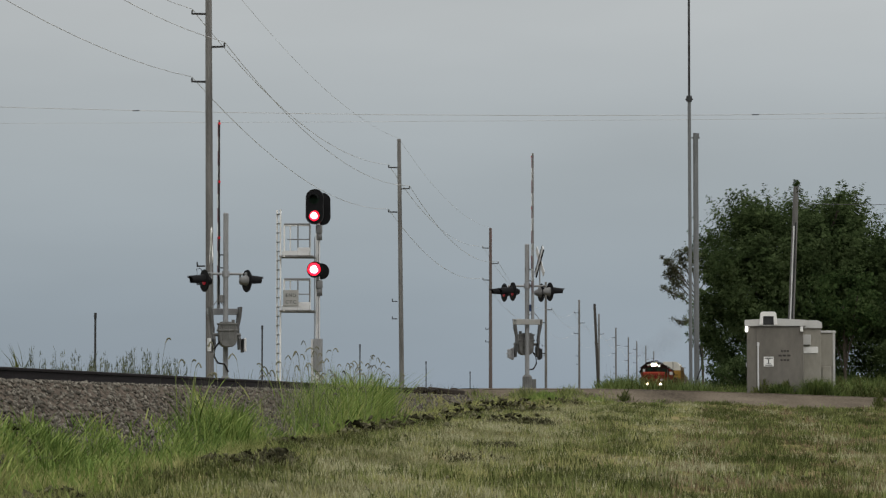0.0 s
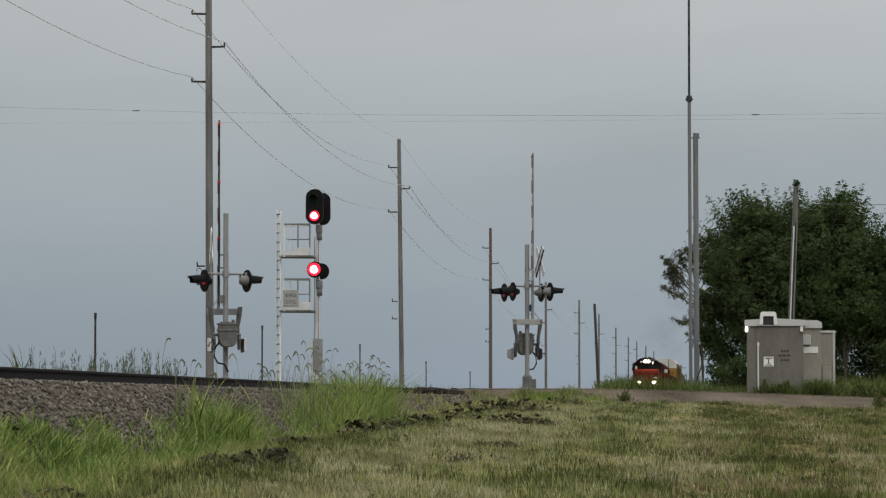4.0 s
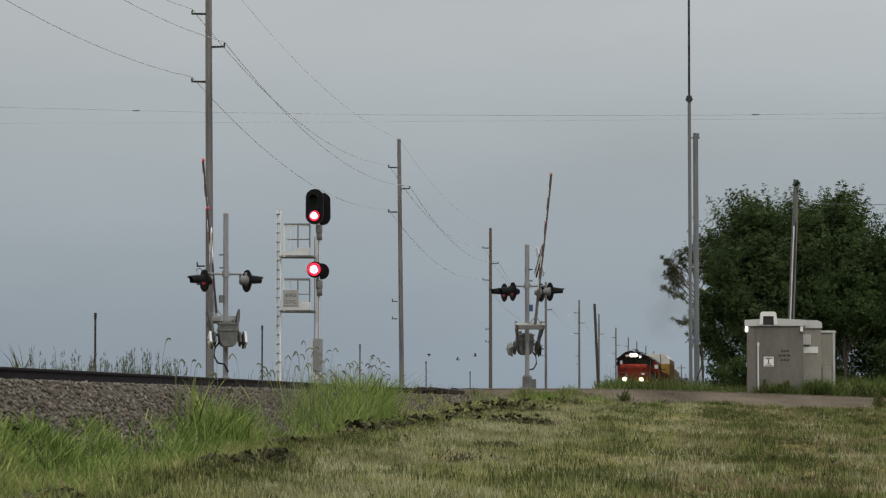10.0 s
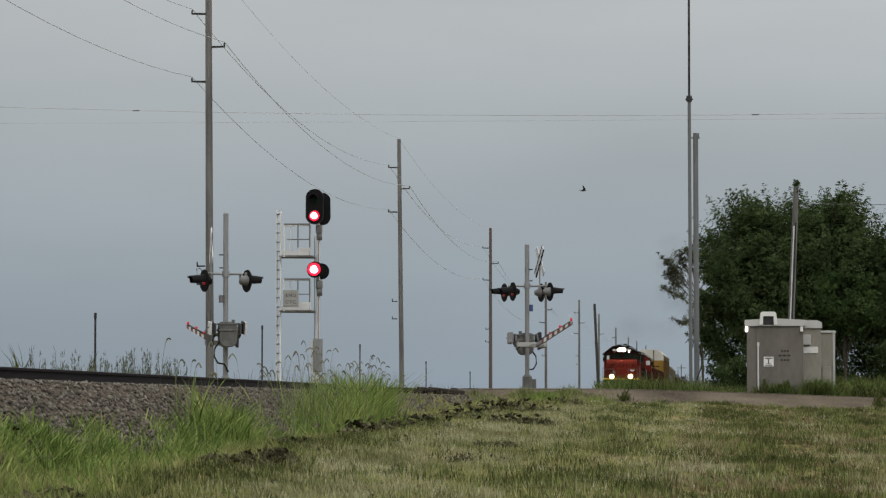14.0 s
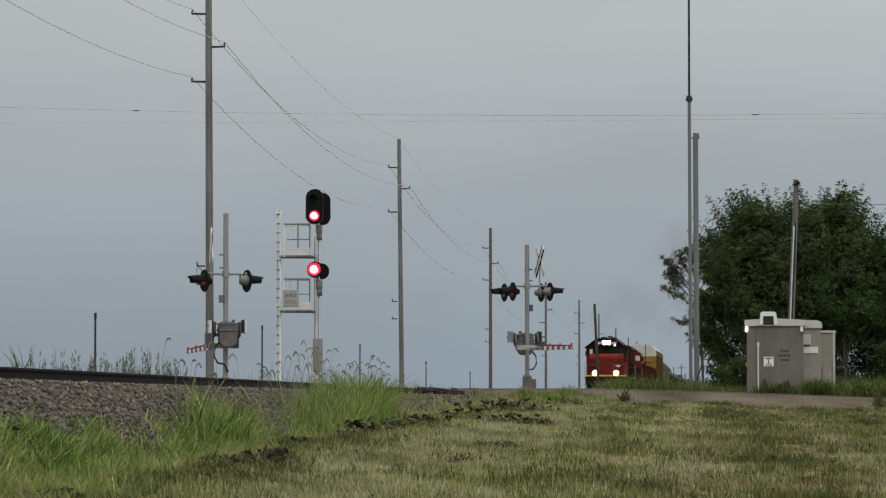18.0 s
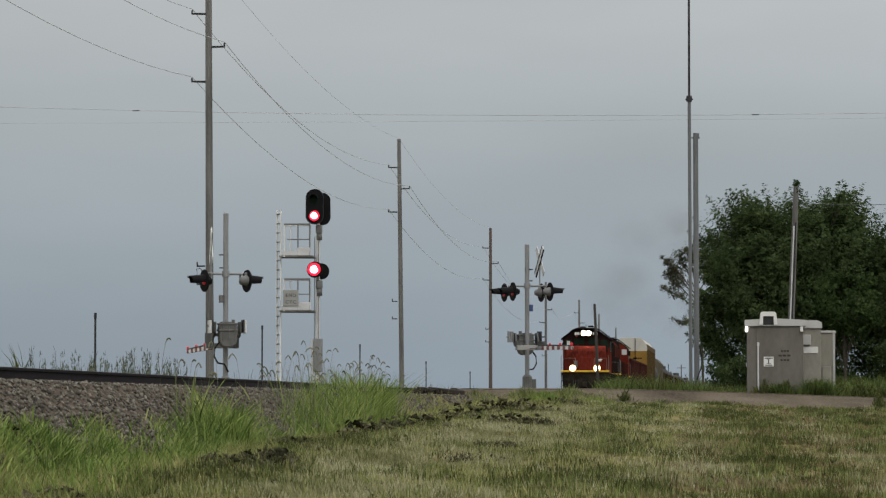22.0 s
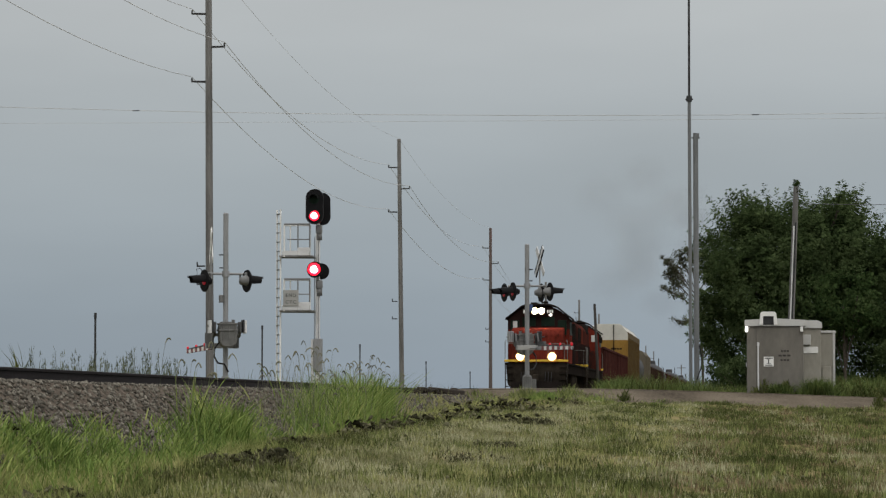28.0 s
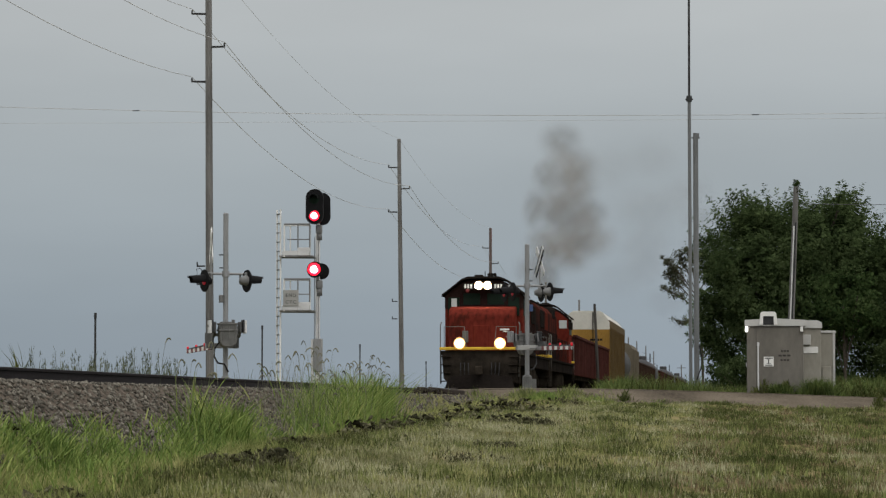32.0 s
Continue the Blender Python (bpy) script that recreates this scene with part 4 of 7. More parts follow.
def crossing_gate(m, label, top, lamp_z, pivot, hooks, buck, drop, back, twist, skew, bar, edge):
    g = thing("crossing_gate", label, "crossing gate", m, "gates of the level crossing")
    bm = B()
    box(bm, (-0.26, -0.26, -0.5), (0.26, 0.26, 0.06), 0.03)
    part("foundation", bm, M_CONC, g, "concrete foundation block")
    bm = B()
    lathe(bm, [(0.24, 0.05), (0.24, 0.10), (0.16, 0.14), (0.155, 0.50), (0.09, 0.56)], 14)
    box(bm, (-0.30, -0.2, 0.02), (-0.14, 0.02, 0.42), 0.02)
    for k in range(4):
        a = 0.785 + 1.5708 * k
        rod(bm, (0.17 * math.cos(a), 0.17 * math.sin(a), 0.06), (0.17 * math.cos(a), 0.17 * math.sin(a), 0.16), 0.02, n=6)
    part("mast_base", bm, M_MECH, g, "cast mast base with bolts")
    bm = B()
    lathe(bm, [(0.075, 0.3), (0.075, top), (0.06, top + 0.02)], 16)
    for h in (lamp_z + 0.72, lamp_z + 0.35):
        lathe(bm, [(0.082, h), (0.082, h + 0.04)], 16)
    part("mast", bm, M_GALV, g, "galvanised steel mast")
    for h in (lamp_z + 0.74, lamp_z + 0.37):
        part("step_iron", rod(B(), (-0.07, -0.02, h), (-0.19, 0.0, h), 0.017, n=6), M_DARKMETAL, g, "short dark step iron")
    # gate mechanism: a bellied casting with a flange, ribs and a lid
    bm = B()
    prism(bm, [(-0.235, pivot + 0.30), (-0.255, pivot + 0.20), (-0.25, pivot - 0.05), (-0.235, pivot - 0.22), (-0.19, pivot - 0.30), (-0.10, pivot - 0.35), (0.10, pivot - 0.35), (0.19, pivot - 0.30), (0.235, pivot - 0.22), (0.25, pivot - 0.05), (0.255, pivot + 0.20), (0.235, pivot + 0.30)], "y", -0.54, -0.10, 0.03)
    mech = part("mechanism", bm, M_MECH, g, "grey cast gate mechanism case")
    for lo, hi in (((-0.275, -0.57, pivot + 0.10), (0.275, -0.08, pivot + 0.15)), ((-0.27, -0.57, pivot + 0.28), (0.27, -0.08, pivot + 0.33))):
        part("flange", box(B(), lo, hi, 0.012), M_MECH, mech)
    part("lid", box(B(), (-0.20, -0.50, pivot + 0.32), (0.10, -0.14, pivot + 0.37), 0.02), M_MECH, mech)
    part("axle", rod(B(), (-0.40, -0.2, pivot), (0.40, -0.2, pivot), 0.045), M_MECH, mech)
    part("filler_cap", rod(B(), (0.17, -0.3, pivot + 0.32), (0.17, -0.3, pivot + 0.43), 0.05), M_MECH, mech)
    part("mast_clamp", box(B(), (-0.10, -0.14, pivot - 0.10), (0.10, 0.05, pivot + 0.14), 0.02), M_MECH, mech)
    for k in (-0.17, 0.0, 0.17):
        part("rib", box(B(), (k - 0.014, -0.575, pivot - 0.14), (k + 0.014, -0.53, pivot + 0.27), 0.004), M_MECH, mech)
    bm = B()
    tube(bm, [(-0.22, -0.40, pivot - 0.18), (-0.37, -0.40, pivot - 0.38), (-0.38, -0.36, pivot - 0.62), (-0.26, -0.25, pivot - 0.80), (-0.05, -0.12, pivot - 0.83), (0.06, -0.12, pivot - 1.05)], 0.025, 8)
    part("cable", bm, M_CABLE, g, "black flexible cable", True)
    bm = B()
    box(bm, (-0.20, -0.12, lamp_z - 0.62), (-0.08, 0.0, lamp_z - 0.40), 0.015)
    part("junction_box", bm, M_BLUE if hooks else M_GREYBOX, g, "small box on the mast")
    # lamp bracket
    bm = B()
    rod(bm, (-0.62, 0, lamp_z + 0.20), (0.62, 0, lamp_z + 0.20), 0.035)
    rod(bm, (0, 0, lamp_z + 0.12), (0, 0, lamp_z + 0.28), 0.11, n=14)
    for sx in (-0.5, 0.5):
        rod(bm, (sx, -0.55, lamp_z + 0.20), (sx, 0.55, lamp_z + 0.20), 0.03)
        for sy in (-0.5, 0.5):
            rod(bm, (sx, sy, lamp_z + 0.20), (sx, sy, lamp_z), 0.03)
    part("lamp_bracket", bm, M_GALV, g, "galvanised lamp bracket")
    for sx, lit in ((-1, 1), (1, 1)):
        for sy in (-0.5, 0.5):
            flasher(g, sx * 0.60 + skew * sy, sy, lamp_z, sx, lit, (sx > 0) == hooks, twist)
    # crossbucks, seen almost edge on
    cz = lamp_z + 1.0
    for tilt in (45, -45):
        at = pose(-0.42 + (0.014 if tilt > 0 else -0.014), 0, cz, tilt, 0, buck)
        bm = B()
        box(bm, (-0.008, -0.61, -0.115), (0.008, 0.61, 0.115), 0.004)
        bmesh.ops.transform(bm, matrix=at, verts=bm.verts)
        dark = hooks and tilt > 0
        board = part("crossbuck_board", bm, M_ALU if hooks else M_WHITE, g, "pale back of a crossbuck board" if hooks else "white crossbuck board")
        if dark:
            for e in (-0.10, 0.10):
                bm = B()
                box(bm, (-0.02, -0.61, e - 0.017), (0.02, 0.61, e + 0.017), 0.004)
                bmesh.ops.transform(bm, matrix=at, verts=bm.verts)
                part("edge_angle", bm, M_BLACK, board, "dark stiffening angle along the board")
    bm = B()
    box(bm, (-0.44, -0.03, cz - 0.9), (-0.40, 0.03, cz + 0.1), 0.006)
    part("crossbuck_post", bm, M_GALV, g)
    if not hooks:
        bm = B()
        tube(bm, [(-0.66, 0.16, lamp_z + 0.20), (-0.66, 0.20, lamp_z + 0.33), (-0.72, 0.22, lamp_z + 0.36), (-0.80, 0.24, lamp_z + 0.34), (-0.78, 0.24, lamp_z + 0.14), (-0.68, 0.22, lamp_z + 0.12), (-0.66, 0.2, lamp_z + 0.22)], 0.012, 6)
        part("loop_bracket", bm, M_DARKMETAL, g, "small bent loop bracket")
    # arm: cross bar, two bent levers with counterweights, striped board
    bm = B()
    box(bm, (-0.48, 0.70 - back, -0.06 - drop), (0.48, 0.88 - back, 0.09 - drop), 0.012)
    arm = part("gate_arm", bm, bar, g, "gate arm with a pale steel cross bar")
    for s in (-1, 1):
        bm = B()
        prism(bm, [(s * 0.40, 0.80), (s * 0.47, 0.80), (s * 0.44, 0.50), (s * 0.385, 0.25), (s * 0.385, 0.0), (s * 0.335, 0.0), (s * 0.325, 0.15), (s * 0.36, 0.45)], "z", -0.06 - drop, 0.09)
        prism(bm, [(-0.42, 0.06), (-0.10, -0.09), (0.10, -0.09), (0.06, 0.12), (-0.12, 0.36), (-0.42, 0.36)], "x", min(s * 0.335, s * 0.39), max(s * 0.335, s * 0.39))
        part("lever", bm, M_LEVER, arm, "bent steel lever")
    for s in (-1, 1):
        bm = B()
        for k in range(1 if not hooks else 3 if s > 0 else 2):
            a, b = sorted((s * (0.42 + 0.055 * k), s * (0.465 + 0.055 * k)))
            box(bm, (a, -0.50 + 0.03 * k, 0.06), (b, -0.12 - 0.02 * k, 0.42), 0.012)
        rod(bm, (s * 0.36, -0.30, 0.24), (s * (0.64 if hooks else 0.56), -0.30, 0.24), 0.02, n=8)
        cw = part("counterweight", bm, M_GALV if s > 0 and hooks else M_DARKMETAL, arm, "stacked counterweight plates" if hooks else "dark counterweight plate")
        # added pale plate stands in for light reflected off the counterweight
        if not hooks:
            a, b = sorted((s * 0.47, s * 0.535))
            part("cover_plate", box(B(), (a, -0.47, 0.04), (b, -0.10, 0.40), 0.008), M_ALU, cw, "pale plate painting the counterweight's reflection")
    bm = B()
    for s in (-1, 1):
        rod(bm, (-0.16 + s * 0.24, 0.86, 0.0), (-0.16, 1.15, 0.0), 0.014, n=6)
    part("brace", bm, M_GALV, arm, "thin diagonal braces")
    bm = B()
    box(bm, (-0.20, 0.82, -0.055), (-0.12, 1.75, 0.055), 0.01)
    part("arm_sleeve", bm, M_GALV, arm, "galvanised arm sleeve")
    bm = B()
    prism(bm, [(1.7, -0.068), (6.27, -0.050), (6.27, 0.050), (1.7, 0.068)], "x", -0.185, -0.135)
    part("arm_board", bm, edge, arm, "grey tapered arm board")
    y0, k = 1.70, 0
    while y0 < 6.22:
        y1 = min(y0 + 0.41, 6.27)
        w = 0.064 - 0.0038 * (y0 - 1.7)
        for xa in (-0.189, -0.134):
            part("arm_stripe", box(B(), (xa, y0 + 0.003, -w), (xa + 0.003, y1 - 0.003, w)), M_RED if k % 2 == 0 else M_WHITE, arm, "red stripe" if k % 2 == 0 else "white stripe")
        y0, k = y1, k + 1
    for yy in (2.9, 4.5, 6.17):
        bm = B()
        lathe(bm, [(0.022, 0.06), (0.034, 0.07), (0.036, 0.13), (0.03, 0.155), (0.01, 0.16)], 12, Matrix.Translation((-0.16, yy, 0.0)))
        part("arm_lamp", bm, G_ARM, arm, "small red lamp on the arm")
    bm = B()
    tube(bm, [(-0.16, 1.0, 0.06), (-0.16, 1.8, 0.098), (-0.15, 3.0, 0.088), (-0.17, 4.6, 0.076), (-0.16, 6.13, 0.066)], 0.025, 6)
    part("lamp_wire", bm, M_CABLE, arm)
    # the arm hangs a little below and behind the axle of its levers
    for o in arm.children:
        if not o.name.startswith(("counterweight", "lever")):
            o.data.transform(Matrix.Translation((0, -back, -drop)))
    return g, arm


GATE_SOUTH = crossing_gate(pose(-14.60, 95.6, 1.55, 0, 0, 18), "half-barrier crossing gate on a galvanised mast behind the track", 5.20, 3.28, 1.74, False, -5, 0.30, 0.12, 17, 0.16, M_GALV, M_DARKMETAL)
GATE_NORTH = crossing_gate(pose(-6.90, 109.9, 1.72, 0, 0, 195), "half-barrier crossing gate on a galvanised mast beside the road", 4.78, 3.24, 1.55, True, 5, 0.13, 0.07, 10, -0.085, M_SIGNGREY, M_GREYBOX)

# ---------------------------------------------------------------- block signal


def block_signal(m):
    s = thing("railway_signal", "two-head colour light signal showing red over red", "railway signal", m)
    bm = B()
    box(bm, (-0.35, -0.35, -0.6), (0.35, 0.35, 0.08), 0.03)
    part("foundation", bm, M_CONC, s)
    bm = B()
    lathe(bm, [(0.18, 0.05), (0.18, 0.10), (0.075, 0.16), (0.075, 5.2), (0.06, 5.75)], 14)
    part("mast", bm, M_ALU, s, "silver painted mast")
    for xx in (-0.095, 0.03):
        part("mast_cable", rod(B(), (xx, -0.078, 2.0), (xx, -0.078, 5.3), 0.013, n=6), M_STEELGREY, s, "grey cable along the mast")
    bm = B()
    box(bm, (-0.11, -0.16, 0.95), (0.15, 0.12, 2.02), 0.02)
    box(bm, (0.0, -0.19, 0.96), (0.15, -0.15, 2.01), 0.008)
    rc = part("relay_case", bm, M_GALV, s, "narrow grey case on the mast")
    part("conduit", rod(B(), (-0.16, -0.05, 0.2), (-0.16, -0.05, 2.0), 0.05), M_ALU, rc, "pale conduit beside the case")
    # ladder
    lad = part("ladder", rod(rod(B(), (-1.36, 0.25, 0.0), (-1.36, 0.25, 6.2), 0.026), (-1.20, -0.1, 0.0), (-1.20, -0.1, 6.2), 0.028), M_WHITE, s, "white ladder")
    for k in range(20):
        part("rung", rod(B(), (-1.36, 0.25, 0.35 + 0.3 * k), (-1.20, -0.1, 0.35 + 0.3 * k), 0.026, n=6), M_STEELGREY, lad)
    # platforms with rails
    for z0, zr in ((4.65, 5.70), (2.89, 3.93)):
        bm = B()
        box(bm, (-1.22, -0.35, z0), (-0.12, 0.45, z0 + 0.05), 0.008)
        rod(bm, (-1.2, 0.05, z0), (0.0, 0.0, z0 - 0.02), 0.03)
        pf = part("platform", bm, M_GALV, s, "grated platform")
        bm = B()
        box(bm, (-1.12, -0.37, z0 + 0.05), (-0.18, -0.355, z0 + 0.20), 0.003)
        box(bm, (-0.62, -0.373, z0 + 0.20), (-0.20, -0.358, z0 + 0.30), 0.003)
        part("toe_board", bm, M_ALU, pf)
        part("guard_rail", box(B(), (-1.05, -0.37, zr - 0.03), (-0.2, -0.33, zr + 0.03), 0.006), M_GREYBOX, pf)
        part("guard_rail", box(B(), (-0.95, -0.37, (z0 + zr) / 2 + 0.02), (-0.2, -0.33, (z0 + zr) / 2 + 0.055), 0.006), M_GREYBOX, pf)
        for px, mt in ((-1.05, M_WHITE), (-0.60, M_GREYBOX), (-0.22, M_GREYBOX)):
            part("rail_post", rod(B(), (px, -0.35, z0), (px, -0.35, zr), 0.021, n=8), mt, pf)
        for px in (-1.14, -0.95, -0.30):
            part("rail_post", rod(B(), (px, 0.42, z0), (px, 0.42, zr), 0.022, n=8), M_WHITE, pf)
        part("guard_rail", rod(B(), (-1.14, 0.42, zr), (-0.3, 0.42, zr), 0.02, n=8), M_WHITE, pf)
        part("guard_rail", rod(B(), (-1.05, -0.35, zr), (-1.14, 0.42, zr), 0.02, n=8), M_WHITE, pf)
    # upper head: tall oval shield, second shield behind it for the other way
    def oval(cx, cz, hw, hh, y0, y1, n=28):
        bm = B()
        pts = []
        for k in range(n):
            a = 6.2832 * k / n
            pts.append((cx + hw * math.cos(a), cz + (hh - hw) * (1 if math.sin(a) > 0 else -1) + hw * math.sin(a)))
        prism(bm, pts, "y", y0, y1)
        return bm
    up = part("upper_head", oval(-0.07, 6.27, 0.29, 0.57, -0.28, -0.25), M_BLACK, s, "tall black oval signal shield")
    rim = []
    for k in range(29):
        a = 6.2832 * k / 28
        rim.append((-0.07 + 0.285 * math.cos(a), -0.285, 6.27 + (0.28 if math.sin(a) >= 0 else -0.28) + 0.285 * math.sin(a)))
    part("shield_rim", tube(B(), rim, 0.012, 5), M_DARKMETAL, up, "dull steel rim of the shield")
    part("rear_shield", oval(0.12, 6.22, 0.27, 0.53, 0.18, 0.21), M_BLACK, up)
    part("rear_case", box(B(), (-0.10, -0.25, 5.85), (0.14, 0.2, 6.62), 0.05), M_BLACK, up)
    part("head_bracket", rod(box(B(), (-0.06, -0.12, 5.40), (0.14, 0.14, 5.70), 0.05), (0.04, 0, 5.2), (0.04, 0, 5.5), 0.10), M_GREYBOX, up, "cast grey bracket", True)
    low = part("lower_head", oval(-0.06, 4.24, 0.26, 0.265, -0.28, -0.25), M_BLACK, s, "round black signal shield")
    part("rear_shield", oval(0.09, 4.20, 0.26, 0.265, 0.18, 0.21), M_BLACK, low)
    part("rear_case", box(B(), (-0.16, -0.25, 4.08), (0.14, 0.2, 4.40), 0.05), M_BLACK, low)
    part("head_bracket", rod(box(B(), (-0.05, -0.12, 3.62), (0.15, 0.14, 3.92), 0.05), (0.05, 0, 3.4), (0.05, 0, 3.7), 0.10), M_GREYBOX, low, "cast grey bracket", True)
    # lit lenses are oversized, with brighter discs on top to paint their glare
    for head, cz in ((up, 5.98), (up, 6.52), (low, 4.25)):
        bm = B()
        lathe(bm, [(0.02, 0.012), (0.10, 0.008), (0.205 if cz < 5 else 0.165, 0.0)], 20, Matrix.Translation((-0.085, -0.285, cz)) @ Matrix.Rotation(radians(90), 4, "X"))
        part("lens", bm, G_SIGNAL if cz < 6.2 else M_GLASS, head, "lit red lens" if cz < 6.2 else "unlit lens")
        if cz < 6.2:
            bm = B()
            lathe(bm, [(0.02, 0.02), (0.06, 0.019), (0.125 if cz < 5 else 0.105, 0.014)], 18, Matrix.Translation((-0.085, -0.285, cz)) @ Matrix.Rotation(radians(90), 4, "X"))
            part("bulb", bm, G_SIGCORE, head, "pale emitting disc painting the glaring core of the lens")
            bm = B()
            lathe(bm, [(0.02, 0.012), (0.06, 0.0135), (0.155 if cz < 5 else 0.130, 0.011)], 18, Matrix.Translation((-0.085, -0.285, cz)) @ Matrix.Rotation(radians(90), 4, "X"))
            part("inner_lens", bm, G_SIGGLARE, head, "pink-red emitting disc painting the glare round the core")
        bm = B()
        rows = []
        for k in range(13):
            a = math.pi * (0.02 + 0.96 * k / 12)
            rows.append([bm.verts.new((-0.085 + r * math.cos(a), yy, cz + r * math.sin(a))) for r, yy in ((0.15, -0.28), (0.145, -0.52), (0.135, -0.52), (0.14, -0.28))])
        for a, b in zip(rows, rows[1:]):
            for i in range(4):
                bm.faces.new((a[i], a[(i + 1) % 4], b[(i + 1) % 4], b[i]))
        part("hood", bm, M_BLACK, head)
    # sign on the lower rail
    bm = B()
    box(bm, (-1.07, -0.41, 3.07), (-0.57, -0.385, 3.58), 0.004)
    sign = part("sign", bm, M_SIGNGREY, s, "white sign with two lines of dark capitals")
    for txt, zz in (("END", 3.36), ("CTC", 3.14)):
        cu = bpy.data.curves.new("sign_text", "FONT")
        cu.body, cu.size, cu.align_x, cu.extrude = txt, 0.150, "CENTER", 0.002
        cu.space_character = 1.25
        tmp = bpy.data.objects.new("sign_text", cu)
        me = bpy.data.meshes.new_from_object(tmp)
        bpy.data.objects.remove(tmp)
        me.materials.append(M_DARKMETAL)
        o = new("sign_text", me)
        o.parent = sign
        o.matrix_basis = pose(-0.82, -0.414, zz, 90, 0, 0)
        o["label"] = "dark capitals reading " + txt
    return s


block_signal(pose(-13.60, 108.7, 1.42, 0, 0, 0))

# ---------------------------------------------------------------- pole line
POLES = [(48.0, 16.0), (110.6, 16.1), (173.5, 15.0), (237.7, 13.75), (305.7, 12.4), (369.3, 12.75), (421.0, 12.6), (478.4, 12.2), (531.5, 11.9), (575.0, 12.1), (630.0, 12.3), (687.0, 12.15)]
ARMS = {0: (14.9, 13.8, 12.6), 1: (14.2, 13.1, 11.95), 2: (13.5, 12.4, 11.2), 3: (12.3, 11.2, 10.05)}


def power_pole(i, y, top):
    wood = M_REDPOLE if i == 3 else M_WOODPOLE
    p = thing("power_pole", "reddish weathered wooden power pole with short brackets" if i == 3 else "weathered grey wooden power pole with short brackets", "power pole", pose(-17.5, y, 0.85), "line of power poles")
    r = 0.135 if i < 2 else 0.125
    bm = B()
    lathe(bm, [(r * 1.08, -0.6), (r, 2.0), (r * 0.78, top - 0.88), (r * 0.6, top - 0.85)], 12)
    if i in (1, 2):
        # these two lean a little
        for v in bm.verts:
            v.co.x += (0.10 if i == 1 else 0.17) * (1 - v.co.z / (top - 0.85))
    part("shaft", bm, wood, p)
    hs = ARMS.get(i, (top - 1.45, top - 2.55, top - 3.7))
    for h, s in zip(hs, (-1, 1, -1)):
        h -= 0.85
        bm = B()
        prism(bm, [(s * 0.08, h - 0.01), (s * 0.56, h + 0.01), (s * 0.56, h + 0.06), (s * 0.08, h + 0.06)], "y", -0.04, 0.04)
        a = part("bracket", bm, M_DARKMETAL, p, "short dark bracket arm")
        bm = B()
        lathe(bm, [(0.02, h + 0.05), (0.036, h + 0.07), (0.022, h + 0.10), (0.036, h + 0.12), (0.015, h + 0.16)], 8, Matrix.Translation((s * 0.54, 0, 0)))
        part("insulator", bm, M_DARKMETAL, a)
    if i:
        for h, s in (((5.0, -1), (4.4, -1)) if i == 1 else ((5.75, -1), (4.85, -1))):
            bm = B()
            box(bm, (min(s * 0.08, s * 0.34), -0.02, h), (max(s * 0.08, s * 0.34), 0.02, h + 0.05))
            box(bm, (s * 0.34 - 0.02, -0.02, h), (s * 0.34 + 0.02, 0.02, h + 0.16))
            part("telephone_bracket", bm, M_DARKMETAL, p)
    return [(-17.5 + s * 0.54, y, h + 0.19) for h, s in zip(hs, (-1, 1, -1))] + [(-17.5, y, top + 0.02)]


def wire(a, b, sag, r, label="thin sagging overhead wire"):
    bm = B()
    a, b = Vector(a), Vector(b)
    pts = []
    for k in range(17):
        t = k / 16
        q = a.lerp(b, t)
        q.z -= sag * 4 * t * (1 - t)
        pts.append(q)
    tube(bm, pts, r, 5)
    return tagged(part("overhead_wire", bm, M_WIRE), label, "wire", "overhead wires", "structure")


ends = [power_pole(i, y, t) for i, (y, t) in enumerate(POLES)]
for i in range(len(ends) - 1):
    for k in range(4):
        if k == 3 and i > 2:
            continue
        wire(ends[i][k], ends[i + 1][k], (1.2, 1.2, 1.15, 0.9)[k], (0.0105, 0.0105, 0.0105, 0.005)[k] * (1.0 if i < 3 else 0.85))
# two lines that cross the road far behind, strung between poles out of sight
w1 = wire((-62, 150, 16.27), (60, 150, 16.27), 2.16, 0.012, "thin overhead wire crossing high above the track")
wire((-62, 151, 14.2), (60, 151, 14.2), 0.2, 0.0065, "very thin overhead wire crossing above the track")
for sx in (-27.0, 0.7):
    sz = 14.11 + 0.00058 * (sx + 1.0) ** 2
    part("splice_sleeve", rod(B(), (sx - 0.16, 150, sz), (sx + 0.16, 150, sz), 0.022, n=6), M_DARKMETAL, w1, "dark splice sleeve")

# ---------------------------------------------------------------- thin posts, mast, leaning post
for y, top in ((130.2, 4.86), (176.4, 5.45), (222.3, 5.28), (269.5, 4.77), (313.7, 4.39)):
    p = thing("marker_post", "thin dark steel post standing in weeds", "post", pose(-25, y, 0.9), "row of steel posts")
    part("post", rod(B(), (0, 0, -0.4), (0, 0, top - 0.9), 0.042), M_DARKMETAL, p)
    part("cap", rod(B(), (0, 0, top - 1.1), (0, 0, top - 0.88), 0.055), M_DARKMETAL, p)
p = thing("leaning_post", "short leaning dark wooden post beside the track", "post", pose(-7.45, 180.2, 1.0))
part("shaft", rod(B(), (0.0, 0, -0.5), (-0.27, 0, 5.6), 0.085, 0.07), M_OLDPOST, p)
part("cap", rod(B(), (-0.27, 0, 5.58), (-0.275, 0, 5.68), 0.076, 0.05), M_DARKMETAL, p)

